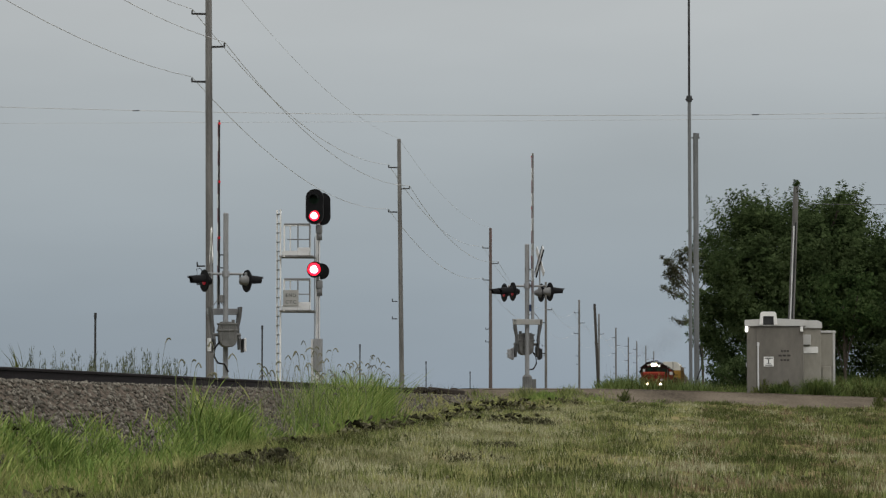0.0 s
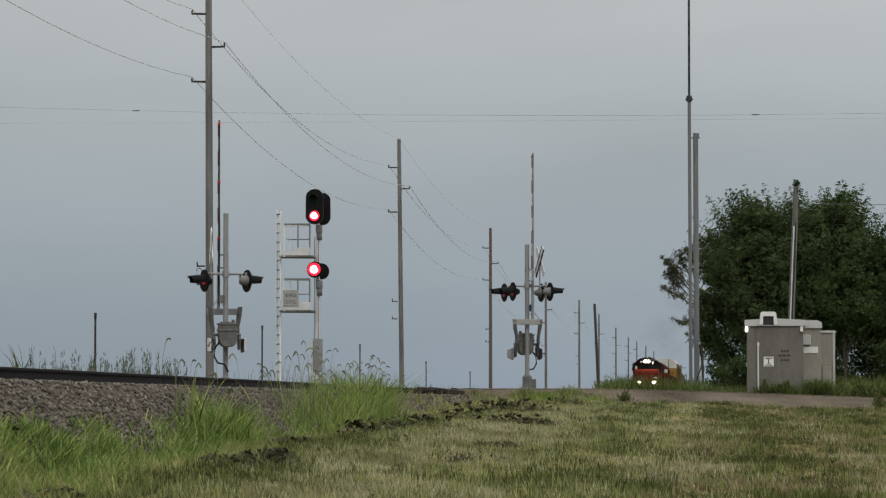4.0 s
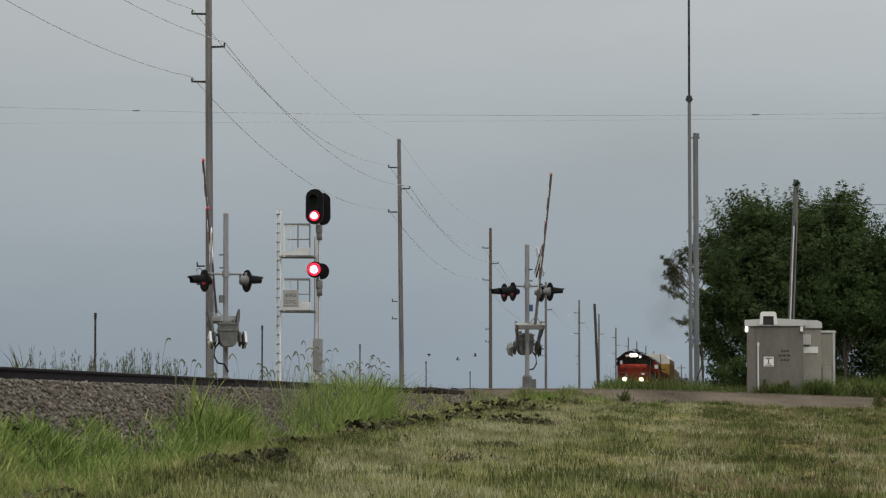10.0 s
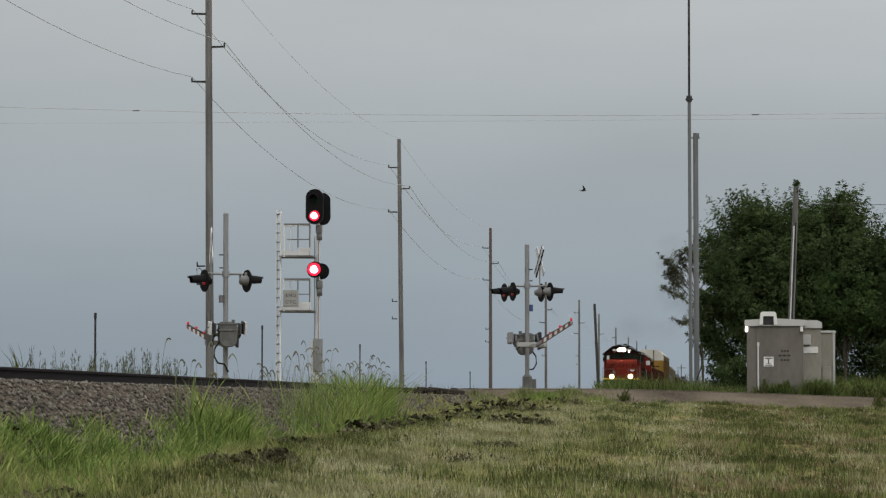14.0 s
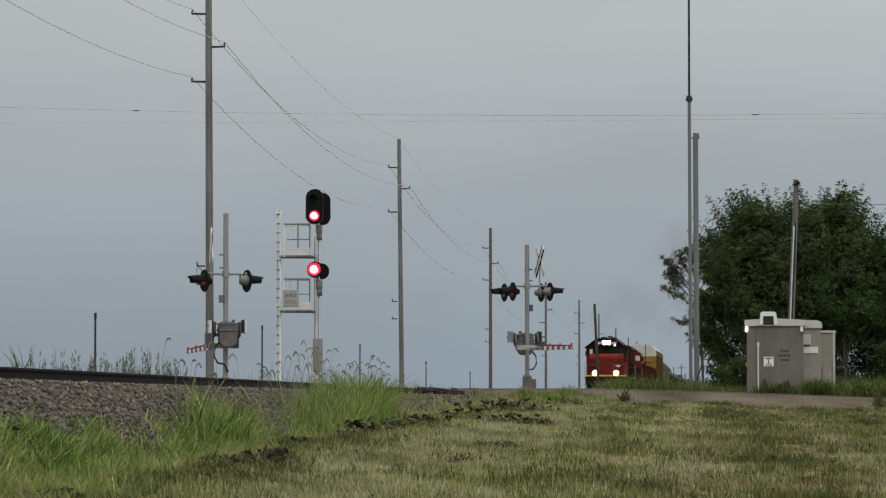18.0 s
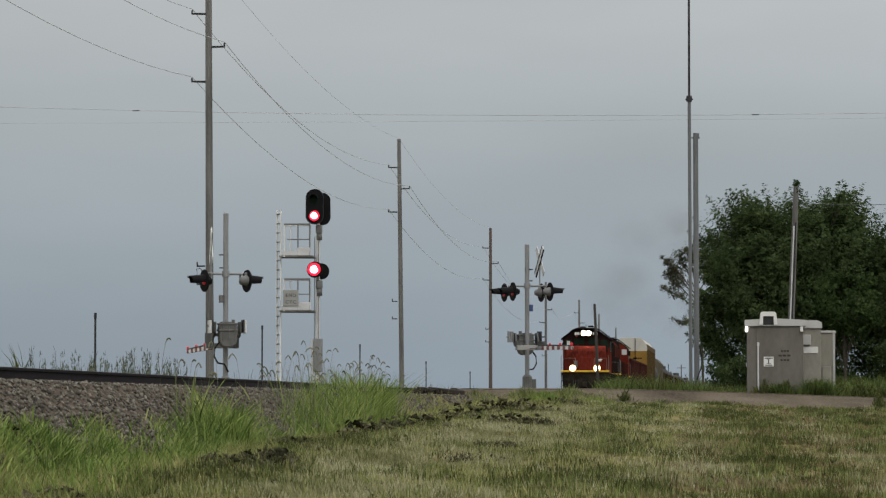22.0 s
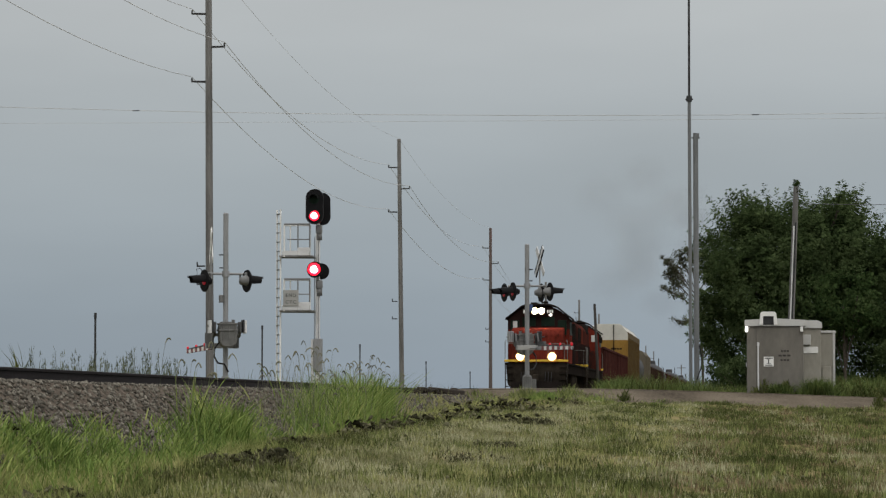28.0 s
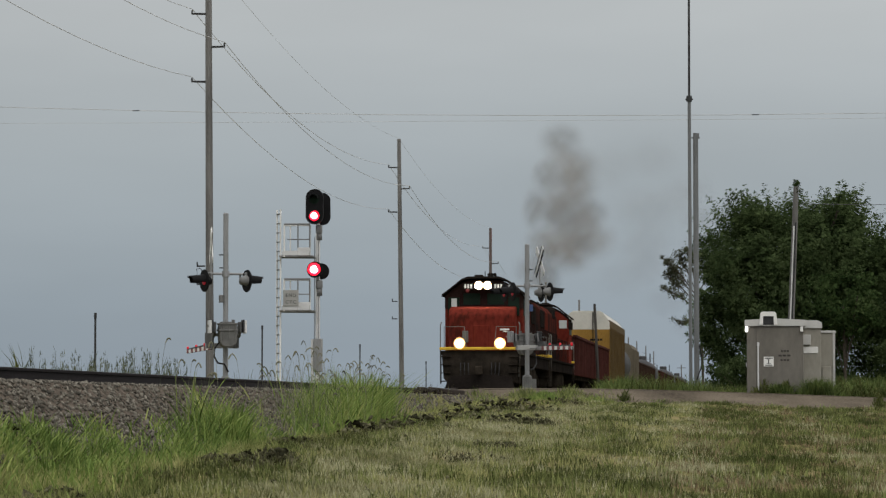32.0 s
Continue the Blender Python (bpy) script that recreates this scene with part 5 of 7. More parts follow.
p = thing("antenna_mast", "tall slender steel antenna mast with a collar", "antenna mast", pose(-1.75, 118.2, 1.35))
part("lower_tube", rod(B(), (0.03, 0, -0.3), (0, 0, 10.6), 0.062, 0.058, 14), M_STEELGREY, p)
part("collar", rod(rod(B(), (0, 0, 10.52), (0, 0, 10.72), 0.10, n=14), (-0.13, 0, 10.6), (0.13, 0, 10.6), 0.03), M_DARKMETAL, p, "dark clamp collar")
part("upper_tube", rod(B(), (0, 0, 10.7), (0, 0, 17.5), 0.042, 0.035, 12), M_DARKMETAL, p, "thinner upper tube")
p = thing("steel_pole", "plain galvanised steel pole beside the antenna mast", "pole", pose(-1.49, 116.3, 1.35))
part("shaft", rod(B(), (0, 0, -0.3), (-0.02, 0, 9.15), 0.095, 0.088, 16), M_STEELGREY, p)
part("cap", rod(box(B(), (-0.16, -0.05, 9.08), (0.12, 0.05, 9.13)), (0, 0, 9.1), (0, 0, 9.26), 0.105, n=16), M_STEELGREY, p)
bm = B()
tube(bm, [(0.09, -0.05, 2.0), (0.16, -0.06, 1.6), (0.14, -0.06, 1.2), (0.03, -0.10, 0.9), (-0.1, -0.05, 0.5)], 0.022, 6)
part("cable", bm, M_CABLE, p)

p = thing("utility_pole", "old leaning wooden utility pole with pale conduits", "utility pole", pose(1.76, 128.6, 1.2))
part("shaft", rod(B(), (0, 0, -0.4), (0.36, 0, 8.35), 0.135, 0.10, 12), M_WOODPOLE, p)
part("conduit", rod(B(), (-0.02, -0.15, 0.2), (0.27, -0.14, 6.85), 0.027), M_ALU, p, "pale conduit")
part("cable_guard", rod(B(), (0.06, -0.15, 0.2), (0.34, -0.13, 7.0), 0.026), M_DARKMETAL, p, "dark cable guard")
OLD_POLE = p
SERVICE = wire((2.2, 128.5, 8.89), (12.0, 168.0, 11.2), 0.05, 0.011, "dark service wire from the old utility pole")
SERVICE.data.materials[0] = M_CABLE

# ---------------------------------------------------------------- signal cases by the road
GC = 1.45
h = thing("equipment_house", "grey aluminium railway equipment house with pale roof", "equipment cabinet", pose(1.14, 113.5, GC))
bm = B()
box(bm, (-1.0, -0.95, -0.4), (1.0, 0.95, 0.12), 0.02)
part("base", bm, M_CONC, h)
bm = B()
box(bm, (-0.93, -0.9, 0.1), (0.93, 0.9, 2.5), 0.012)
part("body", bm, M_CASE, h)
bm = B()
prism(bm, [(-1.0, 2.46), (1.0, 2.46), (1.0, 2.66), (0.0, 2.71), (-1.0, 2.66)], "y", -0.98, 0.98)
part("roof", bm, M_CASE_LIGHT, h, "pale overhanging roof")
bm = B()
prism(bm, [(-0.52, 2.50), (-0.48, 2.88), (-0.42, 2.93), (-0.02, 2.93), (0.04, 2.88), (0.08, 2.50), (-0.04, 2.50), (-0.05, 2.78), (-0.39, 2.78), (-0.40, 2.50)], "y", -1.06, -0.62)
vent = part("vent_hood", bm, M_WHITE, h, "white roof vent hood")
part("vent_opening", box(B(), (-0.40, -1.0, 2.5), (-0.04, -0.7, 2.79)), M_DARKMETAL, vent, "dark louvred opening")
d = part("door", box(B(), (-0.62, -0.925, 0.2), (0.86, -0.9, 2.42), 0.006), M_CASE, h)
bm = B()
box(bm, (-0.585, -0.96, 0.35), (-0.535, -0.925, 1.83), 0.008)
box(bm, (-0.60, -0.97, 1.80), (-0.52, -0.925, 1.92), 0.008)
part("latch_bar", bm, M_ALU, d, "long pale latch bar")
sg = part("notice", box(B(), (-0.38, -0.935, 1.12), (-0.05, -0.926, 1.44), 0.003), M_WHITE, d, "white notice plate with dark marks")
for x0, z0, x1, z1 in ((-0.23, 1.22, -0.20, 1.36), (-0.28, 1.20, -0.15, 1.22), (-0.35, 1.38, -0.08, 1.41), (-0.34, 1.15, -0.09, 1.17), (-0.28, 1.355, -0.15, 1.37)):
    part("mark", box(B(), (x0, -0.939, z0), (x1, -0.934, z1)), M_DARKMETAL, sg)
for k, (x0, x1) in enumerate(((0.18, 0.46), (0.10, 0.52), (0.16, 0.48))):
    for q in range(3):
        w = (x1 - x0) / 3
        part("lettering_bar", box(B(), (x0 + q * w + 0.01, -0.931, 1.60 - 0.15 * k), (x0 + (q + 1) * w - 0.015, -0.9245, 1.66 - 0.15 * k)), M_OLDPOST, d)
for sx in (-0.94, 0.87):
    bm = B()
    box(bm, (sx - 0.05, -1.03, 2.26), (sx + 0.05, -0.9, 2.44), 0.02)
    part("corner_lamp", bm, G_CASE if sx < 0 else M_WHITE, h, "small white lamp")
part("hinge", box(B(), (-0.965, -0.9, 1.1), (-0.93, -0.82, 1.25), 0.01), M_GALV, h)

c = thing("relay_cabinet", "grey relay cabinet standing behind the equipment house", "equipment cabinet", pose(2.36, 114.6, GC))
part("body", box(B(), (-0.30, -0.5, -0.1), (0.32, 0.7, 2.45), 0.012), M_CASE_BEIGE, c)
part("roof", prism(B(), [(-0.34, 2.42), (0.36, 2.42), (0.36, 2.60), (0.22, 2.68), (-0.34, 2.68)], "y", -0.56, 0.76), M_CASE_LIGHT, c)
part("plate", box(B(), (-0.26, -0.52, 1.58), (0.22, -0.5, 1.80), 0.004), M_WHITE, c, "pale blank plate")
part("meter_box", box(B(), (-0.29, -0.60, 1.86), (-0.02, -0.5, 2.2), 0.012), M_CASE_LIGHT, c)
c = thing("meter_cabinet", "low grey meter cabinet with pale edge", "equipment cabinet", pose(2.90, 115.6, GC))
part("body", box(B(), (-0.27, -0.4, -0.1), (0.27, 0.6, 2.30), 0.012), M_CASE_BEIGE, c)
part("edge_post", box(B(), (0.20, -0.43, 0.5), (0.28, -0.39, 2.32), 0.006), M_CASE_LIGHT, c, "pale edge")
part("roof", box(B(), (-0.30, -0.44, 2.28), (0.31, 0.64, 2.36), 0.01), M_CASE_LIGHT, c)
part("meter", box(B(), (-0.17, -0.47, 0.45), (0.14, -0.4, 1.15), 0.03), M_CASE_BEIGE, c)

# ---------------------------------------------------------------- trees


def leaves(cent, spread, count, size, face=None):
    """Small leaf quads scattered round clump centres; face: the way the leaves of each clump mostly look."""
    n = len(cent) * count
    c = np.repeat(cent, count, 0) + np.clip(rng.normal(0, 1, (n, 3)), -1.7, 1.7) * np.repeat(spread, count)[:, None] * np.array([1, 1, 0.75])
    up = rng.normal(0, 1, (n, 3))
    if face is not None:
        up = np.repeat(face, count, 0) + 0.45 * up
    a = np.cross(up, rng.normal(0, 1, (n, 3)))
    a /= np.linalg.norm(a, axis=1)[:, None]
    b = np.cross(a, up)
    b /= np.linalg.norm(b, axis=1)[:, None]
    s = size * rng.uniform(0.6, 1.3, (n, 1))
    v = np.stack([c - a * s, c - b * s * 0.5, c + a * s, c + b * s * 0.5], 1).reshape(-1, 3)
    q = np.arange(4 * n).reshape(n, 4)
    return v, q


def tree(name, label, base, crown, radii, clumps, per, size, spread, seed, limbs=9, shoots=0, group="", leaf=None):
    r = np.random.default_rng(seed)
    t = thing(name, label, "tree", Matrix.Translation(base), group)
    d = r.normal(0, 1, (clumps, 3))
    d /= np.linalg.norm(d, axis=1)[:, None]
    # uneven outline: lobes push some directions out and others in
    d /= ((np.abs(d) ** 2.5).sum(1) ** (1 / 2.5))[:, None]
    lobe = 0.97 + 0.10 * np.sin(3.1 * d[:, 0] + 4.3 * d[:, 2] + seed) + 0.08 * np.sin(7.3 * d[:, 1] - 6.1 * d[:, 0]) + r.normal(0, 0.05, clumps)
    rad = (0.35 + 0.65 * r.random(clumps) ** 0.45) * lobe
    cent = np.array(crown) + d * rad[:, None] * np.array(radii)
    sp = spread * r.uniform(0.6, 1.3, clumps)
    # shoots that stand out of the crown
    out = cent[(rad > 0.86) & (d[:, 2] > -0.15)][:shoots]
    for k in range(5):
        way = (out - np.array(crown)) * 0.028 + np.array([0, 0, 0.13])
        cent = np.vstack([cent, out + way * (k + 1) * r.uniform(0.6, 1.3, (len(out), 1))])
        sp = np.concatenate([sp, np.full(len(out), 0.26 - 0.04 * k)])
    v, q = leaves(cent, sp, per if not shoots else int(per * 0.8), size)
    soup("crown", v, q, leaf or M_LEAF, "", "", t, "")
    bm = B()
    top = Vector(crown)
    tube(bm, [(0, 0, -0.4), (0.05, 0, top.z * 0.3), (top.x * 0.5, top.y * 0.5, top.z * 0.65), top], radii[0] * 0.045, 8)
    for k in range(limbs):
        e = Vector(cent[k * (clumps // limbs)])
        s0 = Vector((0.05, 0, top.z * (0.25 + 0.4 * k / limbs)))
        tube(bm, [s0, s0.lerp(e, 0.5) + Vector((0, 0, 0.2)), e], radii[0] * 0.014, 5)
    part("trunk", bm, M_BARK, t)
    return t




def dome_tree(label, base, half, deep, high, clumps, per, size, spread, seed, shoots):
    """A broad tree whose crown reaches almost to the ground: clumps fill a blunt dome with a ragged top."""
    r = np.random.default_rng(seed)
    t = thing("broadleaf_tree", label, "tree", Matrix.Translation(base))
    u, v = r.uniform(-1, 1, clumps * 2), r.uniform(-1, 1, clumps * 2)
    k = (np.abs(u) ** 2.4 + np.abs(v) ** 2.4) < 1
    u, v = u[k][:clumps], v[k][:clumps]
    w = (np.abs(u) ** 2.4 + np.abs(v) ** 2.4) ** (1 / 2.4)
    top = high * (1 - w ** 7.0) ** 0.34 * (0.95 + 0.018 * np.sin(u * 7.1 + seed + 2.2) + 0.045 * np.sin(u * 15 + v * 7)) * (1 - 0.34 * np.clip(u - 0.50, 0, 1))
    z = top * (0.10 + 0.90 * r.random(len(u)) ** 0.55)
    pinch = 1 + 0.05 * np.sin(z * 1.7 + 5 * v) - 0.34 * np.clip(1 - z / 4.2, 0, 1) * (u < 0)
    under = 1 - 0.55 * np.clip(1.15 - z / 3.6, 0, 1)
    cent = np.stack([u * half * pinch, v * deep * pinch * under, z], -1)
    sp = spread * r.uniform(0.6, 1.3, len(u))
    vv, q = leaves(cent, sp, int(per * 0.5), size, np.stack([0.8 * u, 0.8 * v, -0.25 + 1.1 * z / top], -1))
    # leafy sprays fan out and up all over the crown, longest along its rim
    edge = z / top + 0.55 * w + r.normal(0, 0.10, len(u))
    order = np.argsort(edge)[::-1]
    pick = np.concatenate([order[:shoots // 3], order[r.integers(0, len(u), shoots)]])
    rim = np.arange(len(pick)) < shoots // 3
    out = np.stack([0.95 * u[pick] + r.normal(0, 0.22, len(pick)), 0.6 * v[pick] + r.normal(0, 0.2, len(pick)), 0.42 + 0.65 * (z / top)[pick] + r.normal(0, 0.10, len(pick))], -1)
    out /= np.linalg.norm(out, axis=1)[:, None]
    reach = np.where(rim, r.uniform(0.5, 1.6, len(pick)), r.uniform(0.7, 1.5, len(pick)))
    start = cent[pick] + r.normal(0, 0.22, (len(pick), 3)) - out * np.where(rim, 0.15, 0.5)[:, None]
    for k in range(7):
        f = (k + 0.5) / 7
        bow = np.stack([np.zeros(len(pick)), np.zeros(len(pick)), 0.22 * reach * f * (1 - f) - 0.10 * f * f * (1 - rim)], -1)
        v2, q2 = leaves(start + out * (reach * f)[:, None] + bow, (0.15 - 0.105 * f) * r.uniform(0.7, 1.3, len(pick)), int(13 - 7 * f), size * 1.05, out + np.stack([0 * reach, 0 * reach - 0.15, -0.55 + 0.9 * (z / top)[pick]], -1))
        q = np.vstack([q, q2 + len(vv)])
        vv = np.vstack([vv, v2])
    soup("crown", vv, q, M_LEAF, "", "", t, "")
    bm = B()
    tube(bm, [(0, 0, -0.4), (0.05, 0, high * 0.2), (0.1, 0.1, high * 0.5), (0.0, 0, high * 0.8)], 0.24, 8)
    for k in range(12):
        e = Vector(cent[k * (len(cent) // 13)])
        s0 = Vector((0.05, 0, high * (0.15 + 0.035 * k)))
        tube(bm, [s0, s0.lerp(e, 0.5) + Vector((0, 0, 0.2)), e], 0.07, 5)
    part("trunk", bm, M_BARK, t)


v, q = leaves(np.array([(0.36, 0, 8.30), (0.33, 0, 8.42), (0.42, 0, 8.44), (0.37, 0.05, 8.55), (0.48, 0, 8.15)]), np.array([0.09, 0.06, 0.06, 0.05, 0.08]), 40, 0.050)
soup("vine", v, q, M_LEAF, "", "", OLD_POLE, "")
dome_tree("large dark green broadleaf tree in full leaf", (2.85, 161, 1.1), 4.95, 4.0, 9.9, 880, 215, 0.080, 0.40, 3, 1500)
dome_tree("dark green broadleaf tree beside the larger tree", (9.6, 165, 1.0), 4.0, 3.6, 8.2, 300, 130, 0.09, 0.45, 6, 400)


def layered_tree(m, seed):
    """A thin half-bare tree: level branches with flat sprays of dull leaves and gaps between them."""
    r = np.random.default_rng(seed)
    t = thing("young_tree", "thin half-bare tree with level branches and dull leaves", "tree", m)
    part("trunk", tube(B(), [(0.25, 0, -0.4), (0.15, 0, 2.0), (0.05, 0, 5.0), (-0.2, 0, 7.0), (-0.3, 0, 8.3)], 0.070, 7), M_BARK, t)
    cent, sp = [], []
    for z0, reach, lift, cnt in ((4.5, 1.15, 0.45, 10), (5.6, 1.95, 1.15, 16), (5.9, 1.9, 1.5, 18), (6.1, 1.6, 1.75, 18), (6.4, 1.85, 1.9, 18), (6.6, 1.2, 2.0, 18), (6.8, 0.7, 2.05, 16), (6.9, 0.2, 1.8, 12), (6.4, -0.9, 1.3, 10), (7.2, -0.8, 1.2, 9)):
        e = Vector((-reach, r.uniform(-0.7, 0.7), z0 + lift + r.normal(0, 0.08)))
        s0 = Vector((0.05 - 0.04 * z0, 0, z0))
        mid = s0.lerp(e, 0.55) + Vector((0, 0, 0.22))
        part("branch", tube(B(), [s0, mid, e], 0.030, 5), M_BARK, t)
        for k in range(int(cnt * 1.6)):
            f = 0.45 + 0.6 * r.random() ** 0.7
            p = s0.lerp(e, f) + Vector((r.normal(0, 0.17), r.normal(0, 0.25), 0.16 + r.normal(0, 0.10)))
            cent.append(p)
            sp.append(r.uniform(0.06, 0.15))
            part("twig", tube(B(), [s0.lerp(e, f - 0.14) + Vector((0, 0, 0.08)), p], 0.010, 4), M_BARK, t)
    v, q = leaves(np.array(cent), np.array(sp), 30, 0.052)
    soup("crown", v, q, M_DRYLEAF, "", "", t, "")
    return t


layered_tree(pose(-2.25, 190, 1.0), 8)
tree("bush", "low dense green bush under the trees", (2.6, 159, 1.0), (0, 0, 0.8), (3.2, 1.6, 1.3), 90, 90, 0.11, 0.35, 11, 4)
tree("bush", "low dense green bush under the trees", (8.2, 160, 1.0), (0, 0, 0.9), (3.0, 1.6, 1.4), 90, 90, 0.11, 0.35, 12, 4)
tree("broadleaf_sapling", "young tree with broad paler green leaves before the large tree", (4.75, 157, 1.0), (0, 0, 4.9), (1.7, 1.2, 1.7), 46, 110, 0.10, 0.30, 21, 7, leaf=M_BROADLEAF)
tree("bush", "shadowy bush at the foot of the large tree", (0.3, 158, 1.0), (0, 0, 1.3), (1.3, 1.2, 1.7), 60, 110, 0.075, 0.30, 15, 5)
p = thing("power_pole", "distant weathered wooden power pole", "power pole", pose(-13.2, 760, 0.8), "line of power poles")
part("shaft", rod(B(), (0, 0, -0.3), (0, 0, 9.5), 0.16, 0.12), M_WOODPOLE, p)
part("crossarm", box(B(), (-1.0, -0.06, 8.7), (1.0, 0.06, 8.85)), M_WOODPOLE, p)
far = rng.normal(0, 1, (200, 3)) * np.array([1.9, 10, 1.6]) + np.array([-18.6, 900, 4.2])
far[:, 2] = np.abs(far[:, 2] - 1) + 0.6
far = np.vstack([far, np.stack([rng.uniform(-14, 26, 260), rng.uniform(890, 930, 260), rng.uniform(0.8, 6.0, 260)], -1)])
v, q = leaves(far, np.full(len(far), 1.3), 16, 0.9)
soup("far_woods", v, q, M_FARWOOD, "distant dark line of trees", "trees")
# ---------------------------------------------------------------- train


def front_y(t):
    """Where the leading engine's lamps stand along the track."""
    return 393.45 - 7.230 * t - 0.03053 * t * t


WHEEL_R = 0.51
ROLLING = []


def wheelset(parent, y, roll=False):
    bm = B()
    for s in (-1, 1):
        lathe(bm, [(0.12, 0.655), (0.40, 0.66), (0.42, 0.70), (0.49, 0.70), (WHEEL_R, 0.76), (WHEEL_R + 0.025, 0.80), (0.42, 0.81), (0.10, 0.80)], 20, Matrix.Rotation(radians(90 * s), 4, "Y"))
    rod(bm, (-0.8, 0, 0), (0.8, 0, 0), 0.09)
    for a in range(3):
        rod(bm, (0.69, 0.25 * math.cos(2.1 * a), 0.25 * math.sin(2.1 * a)), (0.83, 0.25 * math.cos(2.1 * a), 0.25 * math.sin(2.1 * a)), 0.05, n=6)
    w = part("wheelset", bm, M_LOCO_UNDER, parent, "steel wheels on an axle")
    w.matrix_basis = Matrix.Translation((0, y, WHEEL_R))
    if roll:
        ROLLING.append(w)
    return w


def truck(parent, y, wheels, gap, roll=False):
    half = gap * (wheels - 1) / 2
    for s in (-1, 1):
        bm = B()
        prism(bm, [(y - half - 0.45, 0.45), (y - half - 0.3, 0.78), (y - half * 0.5, 0.92), (y + half * 0.5, 0.92), (y + half + 0.3, 0.78), (y + half + 0.45, 0.45), (y + half + 0.2, 0.36), (y + half * 0.4, 0.5), (y - half * 0.4, 0.5), (y - half - 0.2, 0.36)], "x", s * 0.98, s * 1.12)
        for k in range(wheels):
            box(bm, (s * 1.0 - 0.1, y - half + k * gap - 0.18, 0.36), (s * 1.14 + 0.05 * s, y - half + k * gap + 0.18, 0.68), 0.03)
        part("truck_frame", bm, M_LOCO_UNDER, parent, "cast truck side frame")
    part("bolster", box(B(), (-1.0, y - 0.3, 0.55), (1.0, y + 0.3, 0.95), 0.03), M_LOCO_UNDER, parent)
    for k in range(wheels):
        wheelset(parent, y - half + k * gap, roll)


def coupler(parent, y, s):
    bm = B()
    box(bm, (-0.10, min(y, y + s * 0.55), 0.72), (0.10, max(y, y + s * 0.55), 0.98), 0.02)
    box(bm, (-0.16, min(y + s * 0.45, y + s * 0.72), 0.68), (0.14, max(y + s * 0.45, y + s * 0.72), 1.02), 0.05)
    part("coupler", bm, M_LOCO_UNDER, parent, "knuckle coupler")


def locomotive(label, roll):
    e = thing("locomotive", label, "locomotive", None, "train")
    L = 20.6
    # frame, walkways, pilot
    part("underframe", box(B(), (-1.5, 0.35, 1.05), (1.5, L - 0.2, 1.50), 0.03), M_LOCO_BLACK, e)
    bm = B()
    box(bm, (-1.56, 0.1, 1.50), (1.56, L, 1.60), 0.015)
    part("walkway", bm, M_LOCO_BLACK, e, "black walkway deck")
    for y in (0.0, L + 0.02):
        bm = B()
        box(bm, (-1.57, y - 0.08, 1.645), (1.57, y + 0.10, 1.755), 0.02)
        part("end_sill_stripe", bm, M_YELLOW, e, "yellow stripe along the end sill")
    for s, y in ((-1, 0.1), (1, L - 0.1)):
        bm = B()
        prism(bm, [(-1.5, 1.62), (1.5, 1.62), (1.42, 0.55), (1.1, 0.20), (0.35, 0.14), (-0.35, 0.14), (-1.1, 0.20), (-1.42, 0.55)], "y", y - 0.06, y + 0.06)
        part("pilot", bm, M_LOCO_UNDER, e, "black pilot plate with plough")
        bm = B()
        prism(bm, [(-1.35, 0.16), (0.0, 0.10), (1.35, 0.16), (1.2, 0.62), (0.0, 0.72), (-1.2, 0.62)], "y", y + s * 0.10, y + s * 0.30)
        part("plough", bm, M_LOCO_BLACK, e)
        coupler(e, y, s)
        for sx in (-1, 1):
            bm = B()
            for k in range(4):
                box(bm, (min(sx * 1.12, sx * 1.52), y - 0.15 - 0.0 * k, 0.42 + 0.32 * k), (max(sx * 1.12, sx * 1.52), y + 0.18, 0.46 + 0.32 * k), 0.008)
            box(bm, (min(sx * 1.52, sx * 1.55), y - 0.16, 0.35), (max(sx * 1.52, sx * 1.55), y + 0.2, 1.62))
            part("steps", bm, M_LOCO_UNDER, e, "corner steps")
            bm = B()
            tube(bm, [(sx * 1.52, y + s * 0.12, 0.6), (sx * 1.54, y + s * 0.12, 1.6), (sx * 1.54, y + s * 0.10, 2.62), (sx * 1.50, y, 2.72)], 0.022, 6)
            part("grab_rail", bm, M_HANDRAIL, e, "pale corner grab rail")
        for sx in (-1, 1):
            part("end_handrail", tube(B(), [(sx * 1.40, y, 1.7), (sx * 1.40, y, 2.55), (sx * 0.62, y, 2.55), (sx * 0.55, y, 1.75)], 0.018, 6), M_HANDRAIL, e)
        for px in (-0.75, -0.6, -0.45, 0.45, 0.6, 0.75):
            part("air_hose", tube(B(), [(px, y + s * 0.10, 1.15), (px, y + s * 0.22, 0.85), (px * 0.95, y + s * 0.22, 0.55)], 0.022, 6), M_CABLE, e)
    # ditch lamps
    for sx in (-1, 1):
        mm = Matrix.Translation((sx * 0.785, -0.10, 1.90)) @ Matrix.Rotation(radians(90), 4, "X")
        bm = B()
        lathe(bm, [(0.10, -0.2), (0.16, -0.15), (0.18, 0.04), (0.165, 0.05)], 18, mm)
        dl = part("ditch_light", bm, M_LOCO_BLACK, e, "round ditch light")
        bm = B()
        lathe(bm, [(0.02, 0.075), (0.10, 0.068), (0.180, 0.051)], 18, mm)
        part("lens", bm, G_HEAD, dl, "glaring white lens")
        # emitting ring outside the lens, added to paint the lamp's glow
        bm = B()
        lathe(bm, [(0.182, 0.056), (0.225, 0.052), (0.225, 0.046), (0.182, 0.046)], 20, mm)
        part("reflector_bowl", bm, G_GLOWRING, dl, "warm emitting ring painting the glow round the lens")
    # nose and cab
    bm = B()
